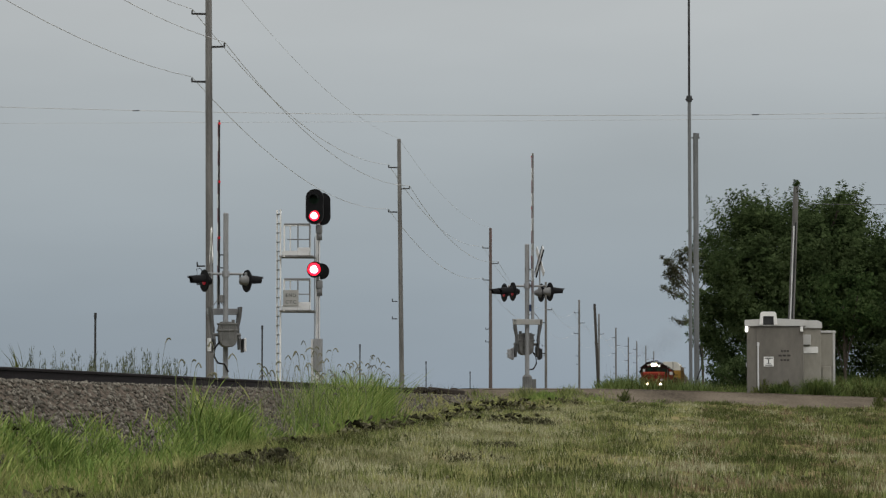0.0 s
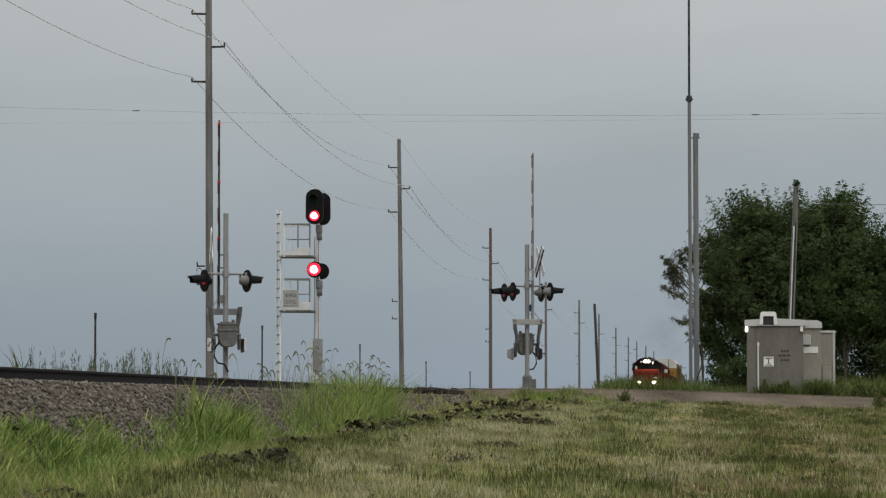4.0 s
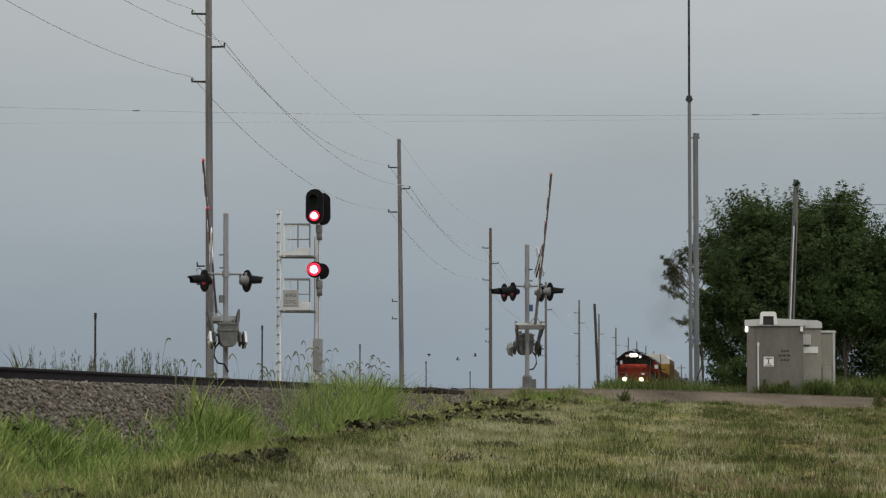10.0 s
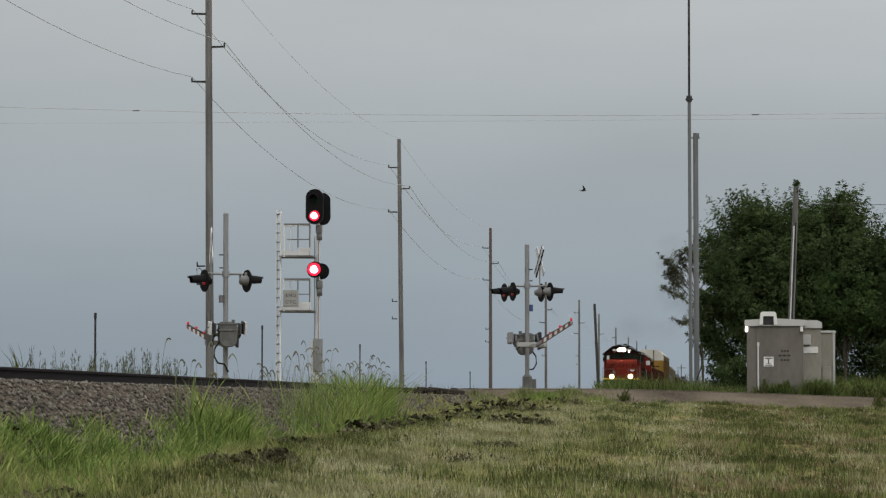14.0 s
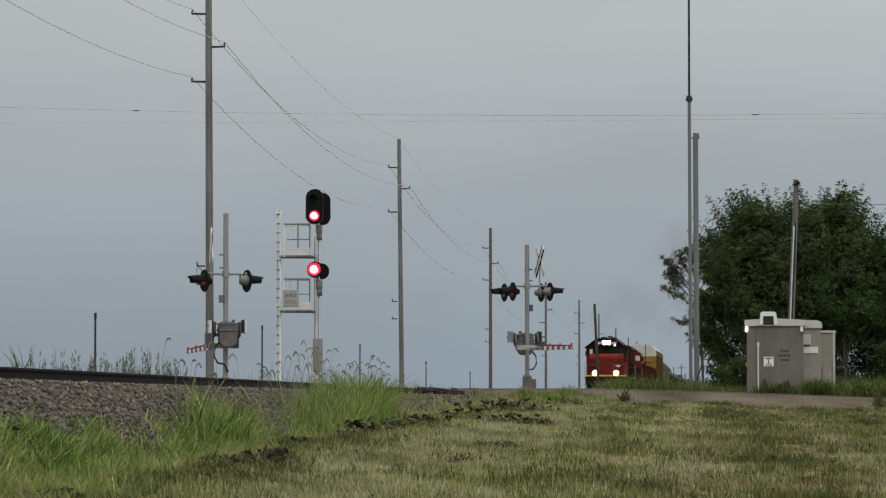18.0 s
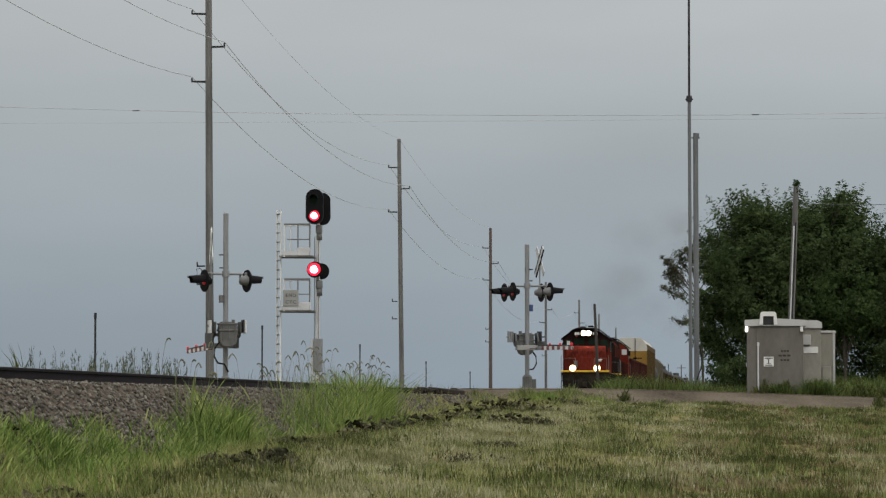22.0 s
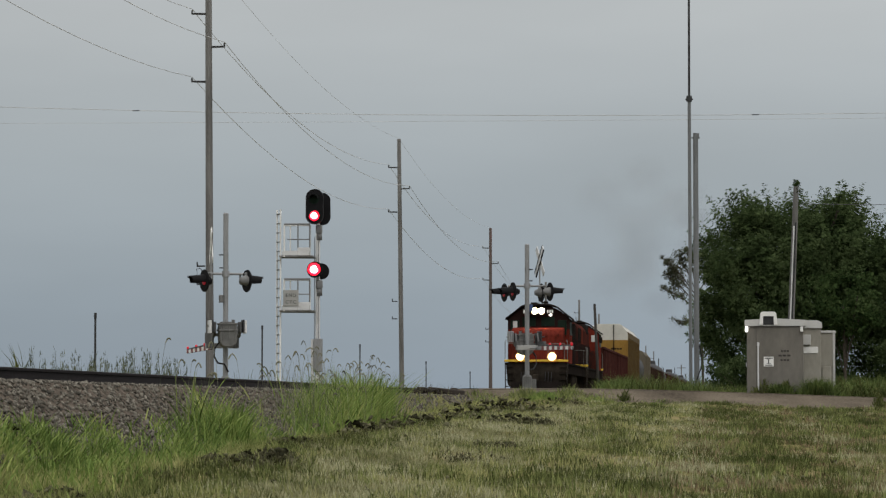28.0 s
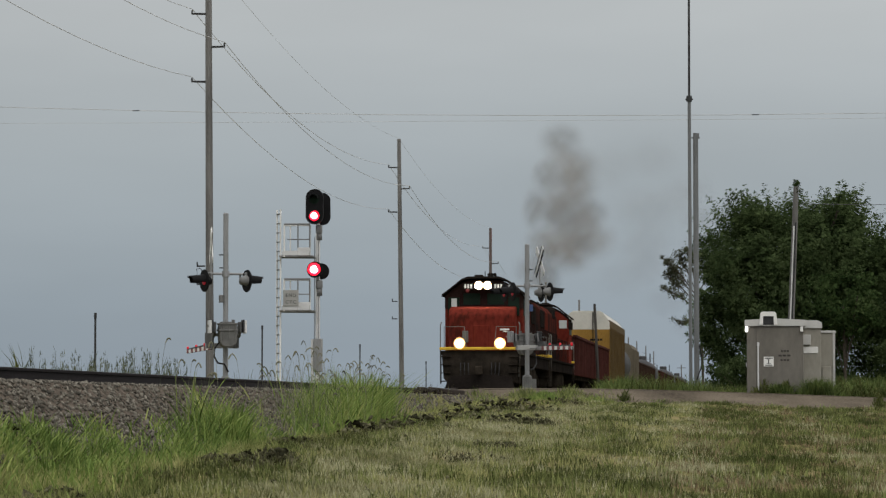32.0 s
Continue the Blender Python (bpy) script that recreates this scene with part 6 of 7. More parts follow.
    prism(bm, [(0.75, 1.60), (0.85, 3.02), (1.05, 3.28), (2.05, 3.40), (2.05, 1.60)], "x", -1.30, 1.30, 0.07)
    nose = part("nose", bm, M_LOCO_RED, e, "wide faded red nose")
    part("nose_door", box(B(), (-0.32, 0.74, 1.72), (0.32, 0.80, 2.62), 0.02), M_LOCO_RED, nose)
    part("emblem", box(B(), (0.72, 0.765, 2.42), (1.08, 0.80, 2.49), 0.004), M_WHITE, nose, "small pale emblem")
    part("emblem", box(B(), (0.84, 0.765, 2.36), (1.0, 0.80, 2.40), 0.004), M_WHITE, nose)
    bm = B()
    box(bm, (-0.75, 0.70, 1.95), (-0.52, 0.80, 2.40), 0.02)
    part("locker", bm, M_HANDRAIL, nose, "pale grab plate")
    bm = B()
    box(bm, (-1.53, 2.0, 1.55), (1.53, 4.9, 3.32), 0.03)
    cab = part("cab", bm, M_LOCO_RED, e, "full-width red cab")
    bm = B()
    prism(bm, [(-1.535, 3.30), (-1.535, 3.80), (-1.30, 4.02), (-0.85, 4.34), (-0.60, 4.42), (0.60, 4.42), (0.85, 4.34), (1.30, 4.02), (1.535, 3.80), (1.535, 3.30)], "y", 1.96, 4.93)
    part("cab_top", bm, M_LOCO_TOP, cab, "dark maroon upper cab")
    bm = B()
    prism(bm, [(-1.50, 1.62), (-1.50, 3.74), (-1.22, 3.98), (-0.96, 4.16), (0.96, 4.16), (1.22, 3.98), (1.50, 3.74), (1.50, 1.62)], "y", 4.925, 4.945)
    part("rear_wall", bm, M_LOCO_RED, cab, "red rear wall of the cab")
    bm = B()
    pts = [(-1.66, 3.78), (-1.30, 4.06), (-0.86, 4.40), (-0.60, 4.48), (0.60, 4.48), (0.86, 4.40), (1.30, 4.06), (1.66, 3.78), (1.62, 3.88), (1.28, 4.13), (0.86, 4.47), (0.60, 4.56), (-0.60, 4.56), (-0.86, 4.47), (-1.28, 4.13), (-1.62, 3.88)]
    prism(bm, pts, "y", 1.72, 5.0)
    part("cab_roof", bm, M_LOCO_BLACK, cab, "black overhanging cab roof")
    for sx in (-1, 1):
        a, b = sorted((sx * 0.14, sx * 0.80))
        part("windshield", box(B(), (a, 1.93, 3.46), (b, 1.96, 3.90), 0.01), M_GLASS, cab, "dark windshield")
        a, b = sorted((sx * 0.96, sx * 1.40))
        wn_ = part("corner_window", box(B(), (a, 1.90, 3.02), (b, 1.99, 3.74), 0.02), M_GLASS, cab, "dark corner window")
        # thin pale pane on the glass paints a patch of reflected sky
        a, b = sorted((sx * 1.06, sx * 1.27))
        part("sky_reflection_pane", box(B(), (a, 1.893, 3.30 if sx < 0 else 3.1), (b, 1.903, 3.70 if sx < 0 else 3.14)), M_PALEGLASS, wn_, "pale pane painting the sky's reflection on the glass")
        for y0, y1 in ((2.4, 3.4), (3.55, 4.5)):
            a, b = sorted((sx * 1.52, sx * 1.55))
            part("side_window", box(B(), (a, y0, 3.02), (b, y1, 3.68), 0.01), M_GLASS, cab, "dark side window")
        # one rear window gets the pale colour in place of sky light
        a, b = sorted((sx * 1.06, sx * 1.44))
        part("rear_window", box(B(), (a, 4.92, 3.32), (b, 4.96, 3.72), 0.01), M_PALEGLASS if sx < 0 else M_GLASS, cab, "rear cab window coloured pale for sky light" if sx < 0 else "dark rear cab window")
        a, b = sorted((sx * 0.38, sx * 0.80))
        nb = part("number_board", box(B(), (a, 1.62, 4.05), (b, 1.74, 4.29), 0.01), M_LOCO_BLACK, cab, "black number board with pale bars")
        for q in range(3):
            xx = min(a, b) + 0.06 + q * 0.115
            part("number_bar", box(B(), (xx, 1.612, 4.09), (xx + 0.075, 1.622, 4.25)), M_WHITE, nb)
        mm = Matrix.Translation((sx * 0.62, 1.66, 4.0)) @ Matrix.Rotation(radians(90), 4, "X")
        bm = B()
        lathe(bm, [(0.06, -0.05), (0.07, 0.04), (0.05, 0.055), (0.02, 0.06)], 12, mm)
        if sx > 0:
            part("class_lamp", bm, G_CLASS, cab, "small white lamp")
        else:
            part("class_lamp", bm, M_RED, cab, "small red lamp")
    for sx in (-1, 1):
        part("mirror", box(B(), (min(sx * 1.54, sx * 1.72), 4.6, 3.25), (max(sx * 1.54, sx * 1.72), 4.66, 3.62), 0.01), M_LOCO_BLACK, cab, "black cab side mirror")
    bm = B()
    box(bm, (-0.37, 1.60, 4.02), (0.37, 1.85, 4.38), 0.04)
    hl = part("headlight", bm, M_LOCO_BLACK, e, "twin headlight casing over the windshield")
    for sx in (-0.15, 0.15):
        bm = B()
        lathe(bm, [(0.02, 0.045), (0.09, 0.04), (0.138, 0.02), (0.14, 0.0)], 18, Matrix.Translation((sx * 1.12, 1.60, 4.20)) @ Matrix.Rotation(radians(90), 4, "X"))
        part("lens", bm, G_HEAD, hl, "glaring white lens")
        # same added glow round each headlight lens
        bm = B()
        lathe(bm, [(0.141, 0.012), (0.165, 0.010), (0.165, 0.002), (0.141, 0.002)], 20, Matrix.Translation((sx * 1.12, 1.598, 4.20)) @ Matrix.Rotation(radians(90), 4, "X"))
        part("reflector_bowl", bm, G_GLOWRING, hl, "warm emitting ring painting the glow round the lens")
    bm = B()
    box(bm, (-0.42, 2.6, 4.56), (-0.1, 3.2, 4.66), 0.02)
    for k, px in enumerate((0.15, 0.27, 0.39)):
        rod(bm, (px, 3.2, 4.64), (px, 2.7 - 0.1 * k, 4.66), 0.03, 0.07)
    part("horn", bm, M_LOCO_BLACK, e, "roof horns")
    bm = B()
    rod(bm, (-0.1, 4.0, 4.56), (-0.1, 4.0, 4.85), 0.02)
    part("antenna", bm, M_DARKMETAL, e)
    # long hood
    bm = B()
    prism(bm, [(-0.95, 1.58), (-0.95, 3.85), (-0.70, 4.16), (0.70, 4.16), (0.95, 3.85), (0.95, 1.58)], "y", 4.9, 19.6, 0.03)
    hood = part("long_hood", bm, M_LOCO_HOOD, e, "sooty red and black long hood")
    for sx in (-1, 1):
        a, b = sorted((sx * 0.945, sx * 0.975))
        part("hood_stripe", box(B(), (a, 4.95, 1.62), (b, 19.5, 3.02), 0.004), M_LOCO_TOP, hood, "dark maroon band along the hood")
        for k in range(9):
            part("hood_door", box(B(), (min(sx * 0.945, sx * 0.956), 7.0 + 0.9 * k, 2.8), (max(sx * 0.945, sx * 0.956), 7.88 + 0.9 * k, 3.7), 0.003), M_LOCO_HOOD, hood)
        a, b = sorted((sx * 0.94, sx * 1.0))
        part("radiator_grille", box(B(), (a, 16.4, 3.06), (b, 19.2, 3.85), 0.01), M_LOCO_BLACK, hood)
        a, b = sorted((sx * 0.95, sx * 1.45))
        part("blower_duct", box(B(), (a, 4.9, 1.6), (b, 6.2, 2.7), 0.05), M_LOCO_HOOD, e)
    for y in (13.6, 15.2, 16.8, 18.2):
        bm = B()
        lathe(bm, [(0.58, 4.14), (0.60, 4.30), (0.52, 4.34), (0.2, 4.33), (0.05, 4.38)], 18, Matrix.Translation((0, y, 0)))
        part("roof_fan", bm, M_LOCO_BLACK, hood, "round roof fan")
    part("exhaust_stack", box(B(), (-0.38, 10.0, 4.12), (0.38, 10.5, 4.45), 0.03), M_LOCO_BLACK, hood, "sooty exhaust stack")
    part("dynamic_brake", box(B(), (-0.98, 7.2, 3.7), (0.98, 9.4, 4.26), 0.06), M_LOCO_BLACK, hood)
    # rails along the walkway
    for sx in (-1, 1):
        bm = B()
        tube(bm, [(sx * 1.52, 5.2 + 1.3 * k, 2.62) for k in range(12)], 0.014, 6)
        for k in range(12):
            rod(bm, (sx * 1.52, 5.2 + 1.3 * k, 1.58), (sx * 1.52, 5.2 + 1.3 * k, 2.62), 0.014, n=6)
        part("side_handrail", bm, M_LOCO_BLACK, e)
    part("fuel_tank", box(B(), (-1.42, 7.6, 0.30), (1.42, 12.6, 1.10), 0.18), M_LOCO_UNDER, e, "grimy fuel tank")
    truck(e, 3.7, 3, 1.72, roll)
    truck(e, 16.6, 3, 1.72, False)
    return e


def car_base(name, label, length, cat="freight car"):
    c = thing(name, label, cat, None, "train")
    part("underframe", box(B(), (-1.3, 0.4, 0.85), (1.3, length - 0.4, 1.12), 0.03), M_LOCO_UNDER, c)
    for y in (2.3, length - 2.3):
        truck(c, y, 2, 1.75)
    coupler(c, 0.3, -1)
    coupler(c, length - 0.3, 1)
    return c


def gondola(length, paint, label):
    c = car_base("gondola_car", label, length)
    for s in (-1, 1):
        a, b = sorted((s * 1.42, s * 1.50))
        part("side", box(B(), (a, 0.3, 1.05), (b, length - 0.3, 3.05), 0.01), paint, c)
        n = int(length / 1.3)
        for k in range(n):
            a, b = sorted((s * 1.49, s * 1.58))
            y = 0.5 + (length - 1.0) * k / (n - 1)
            part("rib", box(B(), (a, y - 0.06, 1.05), (b, y + 0.06, 3.02), 0.01), paint, c)
        a, b = sorted((s * 1.40, s * 1.60))
        part("top_rail", box(B(), (a, 0.25, 3.0), (b, length - 0.25, 3.14), 0.02), paint, c)
    for y in (0.3, length - 0.38):
        part("end", box(B(), (-1.48, y, 1.05), (1.48, y + 0.08, 3.10), 0.01), paint, c)
        for k in range(4):
            part("end_rib", box(B(), (-1.4, y - 0.05, 1.3 + 0.45 * k), (1.4, y + 0.12, 1.42 + 0.45 * k), 0.02), paint, c)
    part("floor", box(B(), (-1.45, 0.3, 1.1), (1.45, length - 0.3, 1.16)), M_LOCO_UNDER, c)
    return c


def autorack(length):
    c = car_base("autorack_car", "tall yellow autorack car with white roof", length)
    for s in (-1, 1):
        n = 18
        for k in range(n):
            y0 = 0.15 + (length - 0.3) * k / n
            y1 = 0.15 + (length - 0.3) * (k + 1) / n
            a, b = sorted((s * 1.50, s * 1.55))
            part("side_panel", box(B(), (a, y0 + 0.04, 1.15), (b, y1 - 0.04, 4.55), 0.006), M_RACK_SIDE, c)
            a, b = sorted((s * 1.50, s * 1.60))
            part("side_post", box(B(), (a, y0 - 0.05, 1.05), (b, y0 + 0.05, 4.6), 0.008), M_RACK_SIDE, c)
        a, b = sorted((s * 1.45, s * 1.60))
        part("sill", box(B(), (a, 0.1, 0.85), (b, length - 0.1, 1.2), 0.02), M_RACK_YEL, c)
        a, b = sorted((s * 1.40, s * 1.56))
        part("roof_side", box(B(), (a, 0.1, 4.5), (b, length - 0.1, 5.05), 0.01), M_RACK_SIDE, c)
    for y in (0.05, length - 0.13):
        part("end_door", box(B(), (-1.52, y, 1.0), (1.52, y + 0.08, 4.45), 0.01), M_RACK_YEL, c, "yellow end door")
        for px in (-1.5, -0.05, 1.42):
            part("end_post", box(B(), (px, y - 0.05, 1.0), (px + 0.09, y + 0.1, 4.4), 0.01), M_RACK_YEL, c)
        bm = B()
        prism(bm, [(-1.53, 4.45), (-1.53, 4.92), (-1.05, 5.50), (-0.85, 5.60), (0.85, 5.60), (1.05, 5.50), (1.53, 4.92), (1.53, 4.45)], "y", y, y + 0.08)
        part("end_gable", bm, M_RACK_TOP, c, "white upper end panel")
        for a, b in ((-1.25, -0.75), (0.25, 1.1)):
            for q in range(4):
                w = (b - a) / 4
                part("lettering_bar", box(B(), (a + q * w, y - 0.012, 3.72), (a + q * w + w * 0.8, y + 0.09, 3.84)), M_LOCO_BLACK, c)
        part("end_rod", rod(B(), (0.45, y - 0.1, 1.0), (0.45, y - 0.1, 5.6), 0.035), M_LOCO_BLACK, c)
    bm = B()
    prism(bm, [(-1.55, 4.95), (-1.06, 5.55), (-0.85, 5.65), (0.85, 5.65), (1.06, 5.55), (1.55, 4.95), (1.5, 4.92), (1.04, 5.48), (0.85, 5.58), (-0.85, 5.58), (-1.04, 5.48), (-1.5, 4.92)], "y", 0.1, length - 0.1)
    part("roof", bm, M_RACK_TOP, c, "white corrugated roof")
    for k in range(12):
        y = 0.8 + (length - 1.6) * k / 11
        bm = B()
        prism(bm, [(-1.06, 5.53), (-0.85, 5.64), (0.85, 5.64), (1.06, 5.53), (1.06, 5.58), (0.85, 5.69), (-0.85, 5.69), (-1.06, 5.58)], "y", y - 0.04, y + 0.04)
        part("roof_rib", bm, M_RACK_TOP, c)
    return c


def tank_car(length):
    c = car_base("tank_car", "dark grey cylindrical tank car", length)
    bm = B()
    R = 1.48
    lathe(bm, [(0.2, 0.35), (0.8, 0.42), (1.25, 0.62), (R, 1.0), (R, length - 1.0), (1.25, length - 0.62), (0.8, length - 0.42), (0.2, length - 0.35)], 28, Matrix.Translation((0, 0, 2.62)) @ Matrix.Rotation(radians(-90), 4, "X"))
    part("tank", bm, M_TANK, c, "", True)
    bm = B()
    lathe(bm, [(0.45, 4.0), (0.45, 4.45), (0.40, 4.52), (0.1, 4.54)], 18, Matrix.Translation((0, length / 2, 0)))
    part("dome", bm, M_TANK, c)
    bm = B()
    for s in (-1, 1):
        tube(bm, [(s * 0.8, length / 2 - 1.4, 4.75), (s * 0.8, length / 2 + 1.4, 4.75)], 0.025, 6)
        for k in (-1.4, 0, 1.4):
            rod(bm, (s * 0.8, length / 2 + k, 3.9), (s * 0.8, length / 2 + k, 4.75), 0.022, n=6)
    part("railing", bm, M_DARKMETAL, c)
    for y in (2.0, length - 2.0):
        part("saddle", box(B(), (-1.2, y - 0.3, 1.0), (1.2, y + 0.3, 1.6), 0.05), M_LOCO_UNDER, c)
    return c


def hopper(length, paint, label):
    c = car_base("covered_hopper", label, length)
    bm = B()
    prism(bm, [(-1.2, 1.2), (-1.5, 1.7), (-1.54, 3.9), (-1.25, 4.35), (-0.6, 4.55), (0.6, 4.55), (1.25, 4.35), (1.54, 3.9), (1.5, 1.7), (1.2, 1.2)], "y", 1.1, length - 1.1, 0.02)
    part("body", bm, paint, c)
    for s in (-1, 1):
        for k in range(11):
            y = 1.3 + (length - 2.6) * k / 10
            a, b = sorted((s * 1.50, s * 1.59))
            part("side_post", box(B(), (a, y - 0.05, 1.4), (b, y + 0.05, 3.95), 0.01), paint, c)
    for k in range(3):
        y = length * (0.25 + 0.25 * k)
        bm = B()
        prism(bm, [(y - 1.5, 1.25), (y + 1.5, 1.25), (y + 0.4, 0.42), (y - 0.4, 0.42)], "x", -0.9, 0.9)
        part("chute", bm, M_LOCO_UNDER, c)
    bm = B()
    box(bm, (-0.5, 1.0, 4.56), (0.5, length - 1.0, 4.66), 0.02)
    part("roof_hatch", bm, paint, c)
    for y in (0.5, length - 0.5):
        bm = B()
        for px in (-0.9, 0.9):
            rod(bm, (px, y, 1.1), (px, y, 4.3), 0.03, n=6)
        for k in range(8):
            rod(bm, (-0.9, y, 1.4 + 0.38 * k), (-0.5, y, 1.4 + 0.38 * k), 0.02, n=6)
        part("end_ladder", bm, M_LOCO_UNDER, c)
    return c


TRAIN = []          # (thing, place behind the leading lamps, reversed)
lead = locomotive("red and black diesel locomotive with lit headlights leading the train", True)
TRAIN.append((lead, 0.0, False))
TRAIN.append((copy_thing(lead, Matrix()), 42.6, True))
tagged(TRAIN[1][0], "red and black diesel locomotive running backwards behind the leader")
for o in TRAIN[1][0].children:
    for q in o.children:
        if q.name.startswith(("lens", "reflector_bowl")):
            q.data = q.data.copy()
            q.data.materials[0] = M_GLASS
            q["label"] = "unlit lamp lens"
        elif q.name.startswith("class_lamp"):
            q.data = q.data.copy()
            q.data.materials[0] = M_RED
            q["label"] = "unlit red lamp"
g1 = gondola(22.0, M_OXIDE, "oxide-red open gondola car with ribbed sides")
TRAIN.append((g1, 44.2, False))
TRAIN.append((copy_thing(g1, Matrix()), 67.2, False))
TRAIN.append((autorack(28.6), 90.6, False))
tk = tank_car(16.0)
TRAIN.append((tk, 120.2, False))
hp = hopper(17.0, M_CREAM, "dusty cream covered hopper car")
TRAIN.append((hp, 137.2, False))
g2 = gondola(17.0, M_BROWN, "dark brown open gondola car with ribbed sides")
TRAIN.append((g2, 155.2, False))
at = 173.2
for k in range(13):
    src, ln = ((g2, 17.0), (g2, 17.0), (tk, 16.0), (g1, 22.0), (g2, 17.0))[k % 5]
    TRAIN.append((copy_thing(src, Matrix()), at, False))
    at += ln + 1.0

# ---------------------------------------------------------------- exhaust smoke in rigid drifting puffs
PUFFS = []
STACK_BACK = 42.6 - 10.25


def puff_mesh(long, high, seed):
    """One bent round wisp of soot that thins out to its rim."""
    r = np.random.default_rng(seed)
    rings, segs = 6, 18
    rad = np.repeat(np.linspace(0.02, 1, rings), segs)
    ang = np.tile(np.arange(segs) * 2 * np.pi / segs, rings)
    gu, gv = rad * np.cos(ang), rad * np.sin(ang)
    ids = np.arange(rings * segs).reshape(rings, segs)
    nxt = np.roll(ids, -1, axis=1)
    quad = np.stack([ids[:-1], ids[1:], nxt[1:], nxt[:-1]], -1).reshape(-1, 4)
    bend = 0.14 * np.sin(2.2 * gu + r.uniform(0, 6)) + 0.12 * np.cos(2.6 * gv + r.uniform(0, 6)) + r.uniform(-0.2, 0.2) * gv
    return np.stack([bend, long * gu, high * gv], -1), quad, np.stack([gu / 2 + 0.5, gv / 2 + 0.5], -1)


def smoke():
    kinds = []
    for i, (long, high) in enumerate(((1.75, 1.45), (1.6, 1.50), (1.45, 1.30), (3.4, 2.3), (3.0, 2.4))):
        v, f, uv = puff_mesh(long, high, 40 + i)
        ob = soup("smoke_puff", v, f, M_SOOT if i < 3 else M_HAZE, "drifting puff of thin brown-grey exhaust smoke", "smoke")
        ob.data.uv_layers.new(name="wisp").data.foreach_set("uv", uv[f.ravel()].astype(np.float32).ravel())
        ob.data.polygons.foreach_set("use_smooth", np.ones(len(f), dtype=bool))
        tagged(ob, group="exhaust smoke")
        kinds.append(ob)
    first = set()
    thin, thick = random.Random(5), random.Random(9)
    births = [(-2 + 1.0 * i, 3 + i % 2) for i in range(26)] + [(28.1 + 0.19 * i, i % 3) for i in range(20)]
    for i, (te, k) in enumerate(births):
        if k not in first:
            ob = kinds[k]
            first.add(k)
        else:
            ob = kinds[k].copy()
            scene.collection.objects.link(ob)
        r = thick if k < 3 else thin
        even = (i * 0.618034) % 1.0
        rise = 0.40 + 0.68 * even if k < 3 else 0.3 + 0.65 * even
        side = (((i * 0.381966) % 1.0 - 0.5) * 2.9 + 0.75) * rise if k < 3 else r.gauss(1.2, 2.3)
        tilt = r.uniform(-18, 18) if k < 3 else r.uniform(-8, 8)
        PUFFS.append((ob, te, side, r.gauss(0, 0.6), rise, r.choice((0, 180)) + tilt, r.choice((-1, 1)) * r.uniform(62, 88)))


smoke()

# ---------------------------------------------------------------- birds
BIRDS = []


def bird(label, flight):
    b = thing("bird", label, "bird", None, "flying birds")
    bm = B()
    lathe(bm, [(0.004, -0.09), (0.016, -0.075), (0.026, -0.03), (0.024, 0.02), (0.012, 0.06), (0.004, 0.075)], 10, Matrix.Rotation(radians(90), 4, "Y"))
    part("body", bm, M_BIRD, b, "", True)
    wings = []
    for s in (-1, 1):
        bm = B()
        prism(bm, [(0.035, 0.0), (0.045, s * 0.06), (0.0, s * 0.17), (-0.035, s * 0.19), (-0.012, s * 0.08), (-0.03, 0.0)], "z", -0.002, 0.002)
        w = part("wing", bm, M_BIRD, b, "pointed dark wing")
        wings.append((w, s))
    bm = B()
    prism(bm, [(-0.06, -0.01), (-0.06, 0.01), (-0.14, 0.035), (-0.10, 0.0), (-0.14, -0.035)], "z", -0.002, 0.002)
    part("tail", bm, M_BIRD, b, "forked tail")
    for o in b.children:
        o.data.transform(Matrix.Scale(1.4, 4))
    BIRDS.append((b, wings, flight))


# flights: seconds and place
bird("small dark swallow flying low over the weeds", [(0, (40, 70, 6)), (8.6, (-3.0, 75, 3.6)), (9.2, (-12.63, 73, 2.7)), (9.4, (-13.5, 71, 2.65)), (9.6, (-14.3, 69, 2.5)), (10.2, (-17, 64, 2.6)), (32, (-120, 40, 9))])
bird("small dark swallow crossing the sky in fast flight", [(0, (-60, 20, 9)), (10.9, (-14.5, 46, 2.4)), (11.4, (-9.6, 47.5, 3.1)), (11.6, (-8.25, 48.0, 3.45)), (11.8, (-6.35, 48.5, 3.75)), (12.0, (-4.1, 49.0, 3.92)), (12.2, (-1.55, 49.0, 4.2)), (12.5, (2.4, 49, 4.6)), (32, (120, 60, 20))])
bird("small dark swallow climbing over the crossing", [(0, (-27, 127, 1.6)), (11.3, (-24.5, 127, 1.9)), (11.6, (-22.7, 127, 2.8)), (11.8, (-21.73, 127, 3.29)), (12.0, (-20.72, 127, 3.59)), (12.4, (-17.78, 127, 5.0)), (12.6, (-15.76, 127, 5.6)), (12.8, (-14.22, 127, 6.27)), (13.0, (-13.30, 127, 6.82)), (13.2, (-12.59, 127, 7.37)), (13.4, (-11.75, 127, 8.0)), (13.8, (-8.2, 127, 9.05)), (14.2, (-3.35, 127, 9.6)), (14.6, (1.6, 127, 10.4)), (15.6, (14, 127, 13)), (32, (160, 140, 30))])
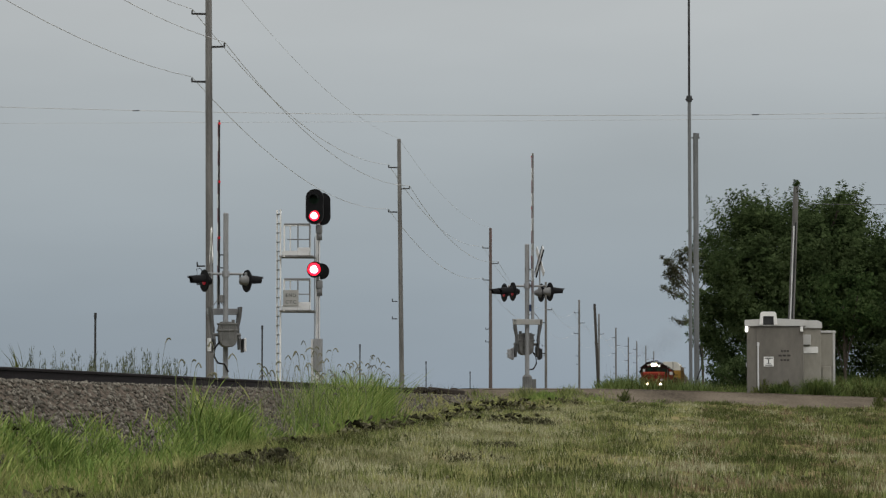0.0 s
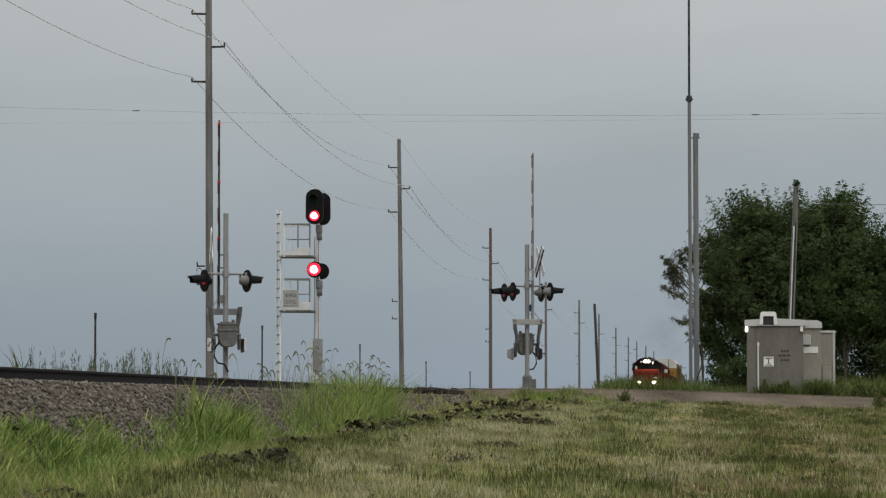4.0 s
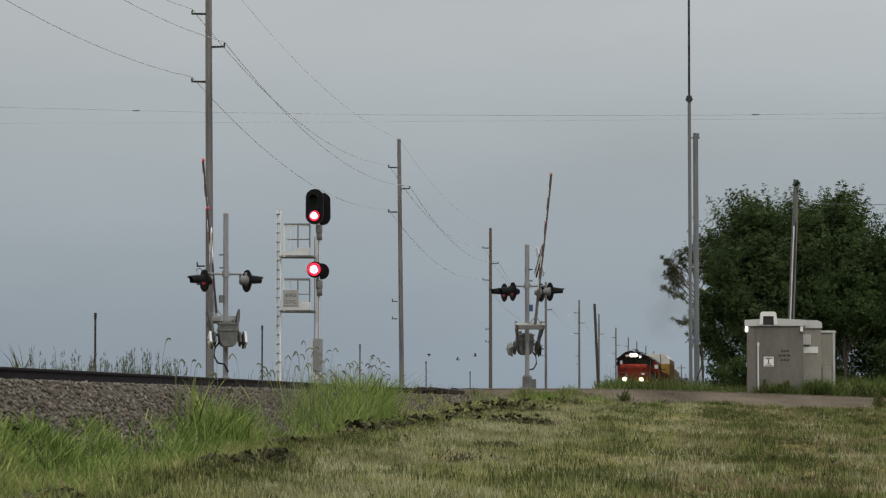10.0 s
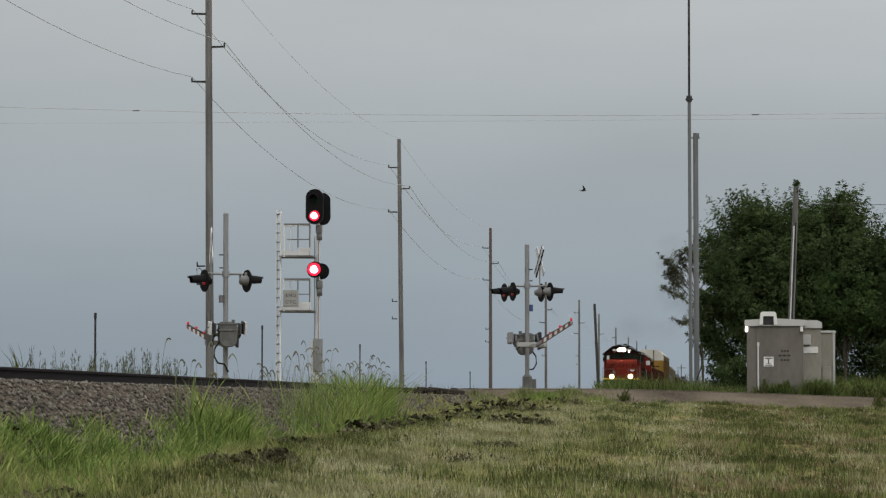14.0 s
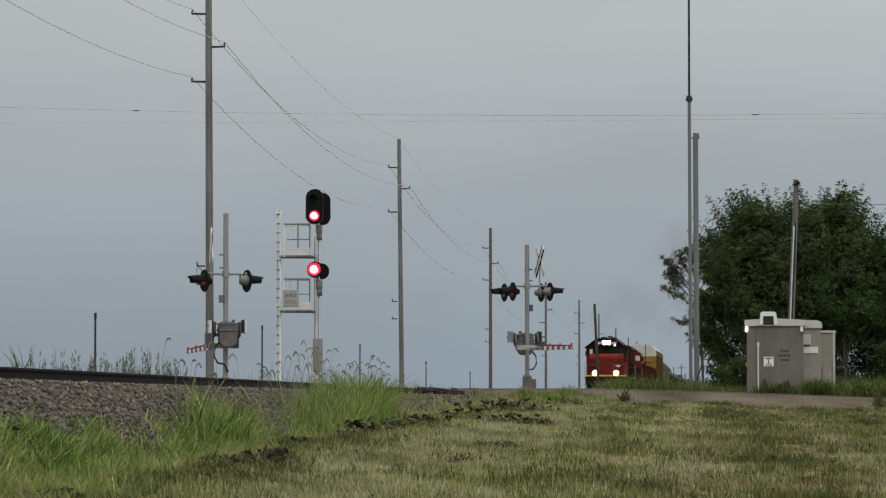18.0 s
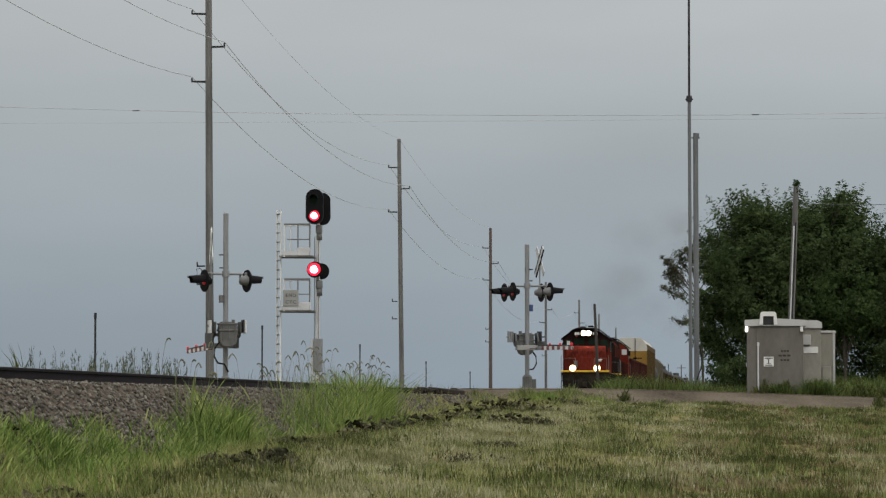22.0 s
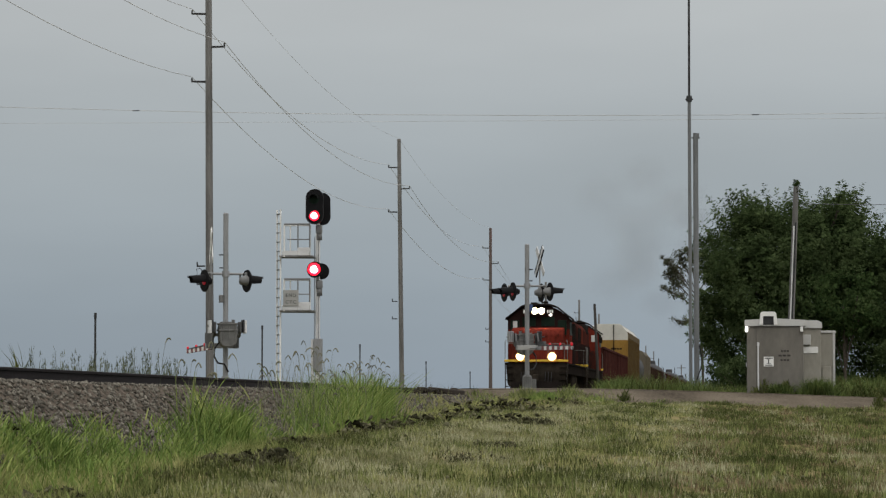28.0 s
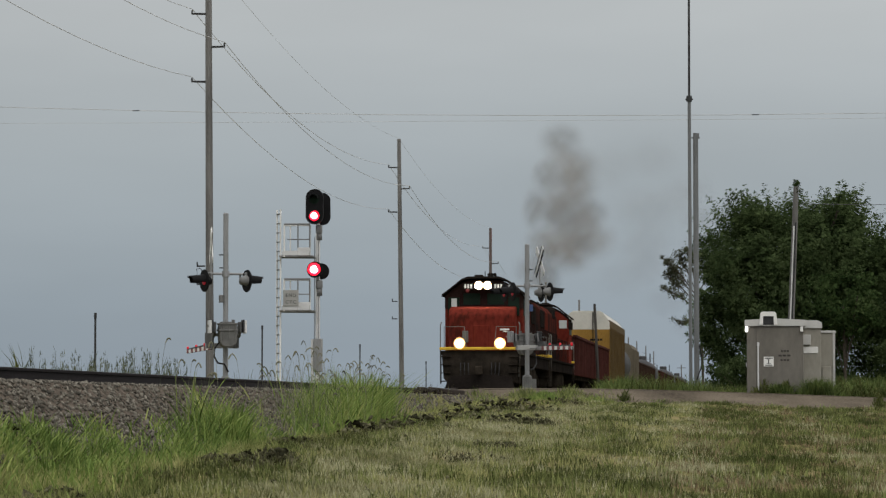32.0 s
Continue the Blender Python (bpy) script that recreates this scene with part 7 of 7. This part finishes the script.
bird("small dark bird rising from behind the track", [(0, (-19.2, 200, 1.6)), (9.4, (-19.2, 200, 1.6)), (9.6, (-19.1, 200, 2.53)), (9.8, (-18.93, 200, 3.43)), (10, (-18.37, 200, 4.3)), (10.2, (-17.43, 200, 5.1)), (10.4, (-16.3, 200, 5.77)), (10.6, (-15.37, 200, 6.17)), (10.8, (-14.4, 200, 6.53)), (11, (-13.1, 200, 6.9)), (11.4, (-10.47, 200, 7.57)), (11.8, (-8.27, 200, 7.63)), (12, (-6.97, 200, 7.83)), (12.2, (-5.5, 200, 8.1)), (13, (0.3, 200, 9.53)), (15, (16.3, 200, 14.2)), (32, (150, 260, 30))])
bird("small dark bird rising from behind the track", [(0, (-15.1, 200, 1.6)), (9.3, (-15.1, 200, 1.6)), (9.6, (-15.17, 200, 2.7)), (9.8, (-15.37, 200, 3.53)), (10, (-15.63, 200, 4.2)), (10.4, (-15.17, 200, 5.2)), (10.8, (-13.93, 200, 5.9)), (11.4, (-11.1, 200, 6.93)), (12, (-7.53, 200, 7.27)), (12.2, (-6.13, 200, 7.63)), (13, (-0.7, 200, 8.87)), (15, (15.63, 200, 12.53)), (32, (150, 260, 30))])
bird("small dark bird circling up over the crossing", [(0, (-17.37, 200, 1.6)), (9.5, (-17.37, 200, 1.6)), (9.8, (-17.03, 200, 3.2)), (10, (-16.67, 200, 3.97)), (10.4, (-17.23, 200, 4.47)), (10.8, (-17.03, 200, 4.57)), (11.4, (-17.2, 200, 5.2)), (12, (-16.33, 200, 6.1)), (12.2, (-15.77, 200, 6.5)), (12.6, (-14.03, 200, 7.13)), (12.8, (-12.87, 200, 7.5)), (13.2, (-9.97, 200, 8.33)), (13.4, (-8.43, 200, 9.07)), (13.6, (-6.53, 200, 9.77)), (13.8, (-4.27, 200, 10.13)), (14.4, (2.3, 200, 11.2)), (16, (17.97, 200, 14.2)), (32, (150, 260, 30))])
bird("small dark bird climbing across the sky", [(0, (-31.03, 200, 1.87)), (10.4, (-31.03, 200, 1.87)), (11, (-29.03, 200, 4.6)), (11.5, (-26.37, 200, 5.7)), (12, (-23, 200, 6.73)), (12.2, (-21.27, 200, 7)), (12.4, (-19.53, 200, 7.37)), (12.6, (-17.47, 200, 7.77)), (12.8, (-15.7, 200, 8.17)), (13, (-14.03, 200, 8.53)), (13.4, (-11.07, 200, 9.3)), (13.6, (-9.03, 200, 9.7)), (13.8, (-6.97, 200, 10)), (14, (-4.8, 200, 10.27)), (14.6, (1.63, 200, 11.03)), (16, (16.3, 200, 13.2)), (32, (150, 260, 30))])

# ---------------------------------------------------------------- what moves
GATE_ROWS = [(0, 90), (8.2, 90), (8.5, 87), (9.0, 77.5), (9.5, 69.2), (10.0, 61), (10.5, 53), (11.0, 45.3), (11.5, 37.8), (12.0, 30.3), (12.5, 23.3), (13.0, 16.5), (13.5, 10.9), (14.0, 6.3), (14.5, 2.4), (15.2, 0.1), (16.0, -0.8), (32.0, -0.8)]


def motions():
    for (g, arm), pz in ((GATE_SOUTH, 1.74), (GATE_NORTH, 1.55)):
        walk(arm, [(t, pose(0, 0, pz, a, 0, 0)) for t, a in GATE_ROWS])
    for ob, back, rev in TRAIN:
        rows = []
        for k in range(33):
            rows.append((k, pose(TRACK_X, front_y(k) + back, RAIL_Z, 0, 0, 180 if rev else 0)))
        walk(ob, rows)
    for w in ROLLING:
        y = w.matrix_basis.translation.y
        rows = []
        for k in range(0, 481):
            t = k / 15
            rows.append((t, pose(0, y, WHEEL_R, math.degrees((front_y(0) - front_y(t)) / WHEEL_R) % 360, 0, 0)))
        walk(w, rows)
    for ob, te, vx, vy, vz, spin, rate in PUFFS:
        rows = []
        for k in range(0, 65):
            t = k / 2
            back = front_y(min(t, te)) + STACK_BACK
            age = max(0.0, t - te)
            if te < 0:
                back = front_y(te) + STACK_BACK
            x = TRACK_X + vx * (1 - math.exp(-0.8 * age)) * 1.3 + 0.16 * age
            y = back + vy * (1 - math.exp(-0.8 * age)) * 1.3 - 2.0 * (1 - math.exp(-age))
            z = RAIL_Z + 2.45 + vz * (4.2 * (1 - math.exp(-1.6 * age)) + 13.8 * (1 - math.exp(-age / 6))) + 1.7 * (1 - math.exp(-6 * age))
            rows.append((t, pose(x, y, z, 0, 0, spin + rate * (1 - math.exp(-2.2 * age)))))
        walk(ob, rows)
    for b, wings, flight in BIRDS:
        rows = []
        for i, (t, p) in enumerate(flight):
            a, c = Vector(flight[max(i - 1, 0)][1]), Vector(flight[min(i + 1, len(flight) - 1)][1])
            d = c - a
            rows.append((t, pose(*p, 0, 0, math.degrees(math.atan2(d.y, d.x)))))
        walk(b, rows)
        t0, t1 = max(flight[1][0], 8.0), flight[-2][0]
        for w, s in wings:
            flap = [(0, pose(0, 0, 0, 20 * s))]
            k = 0
            while t0 + k * 0.1 < t1:
                flap.append((t0 + k * 0.1, pose(0, 0, 0, (42 if k % 2 else -28) * s)))
                k += 1
            flap.append((32, pose(0, 0, 0, 20 * s)))
            walk(w, flap)


motions()
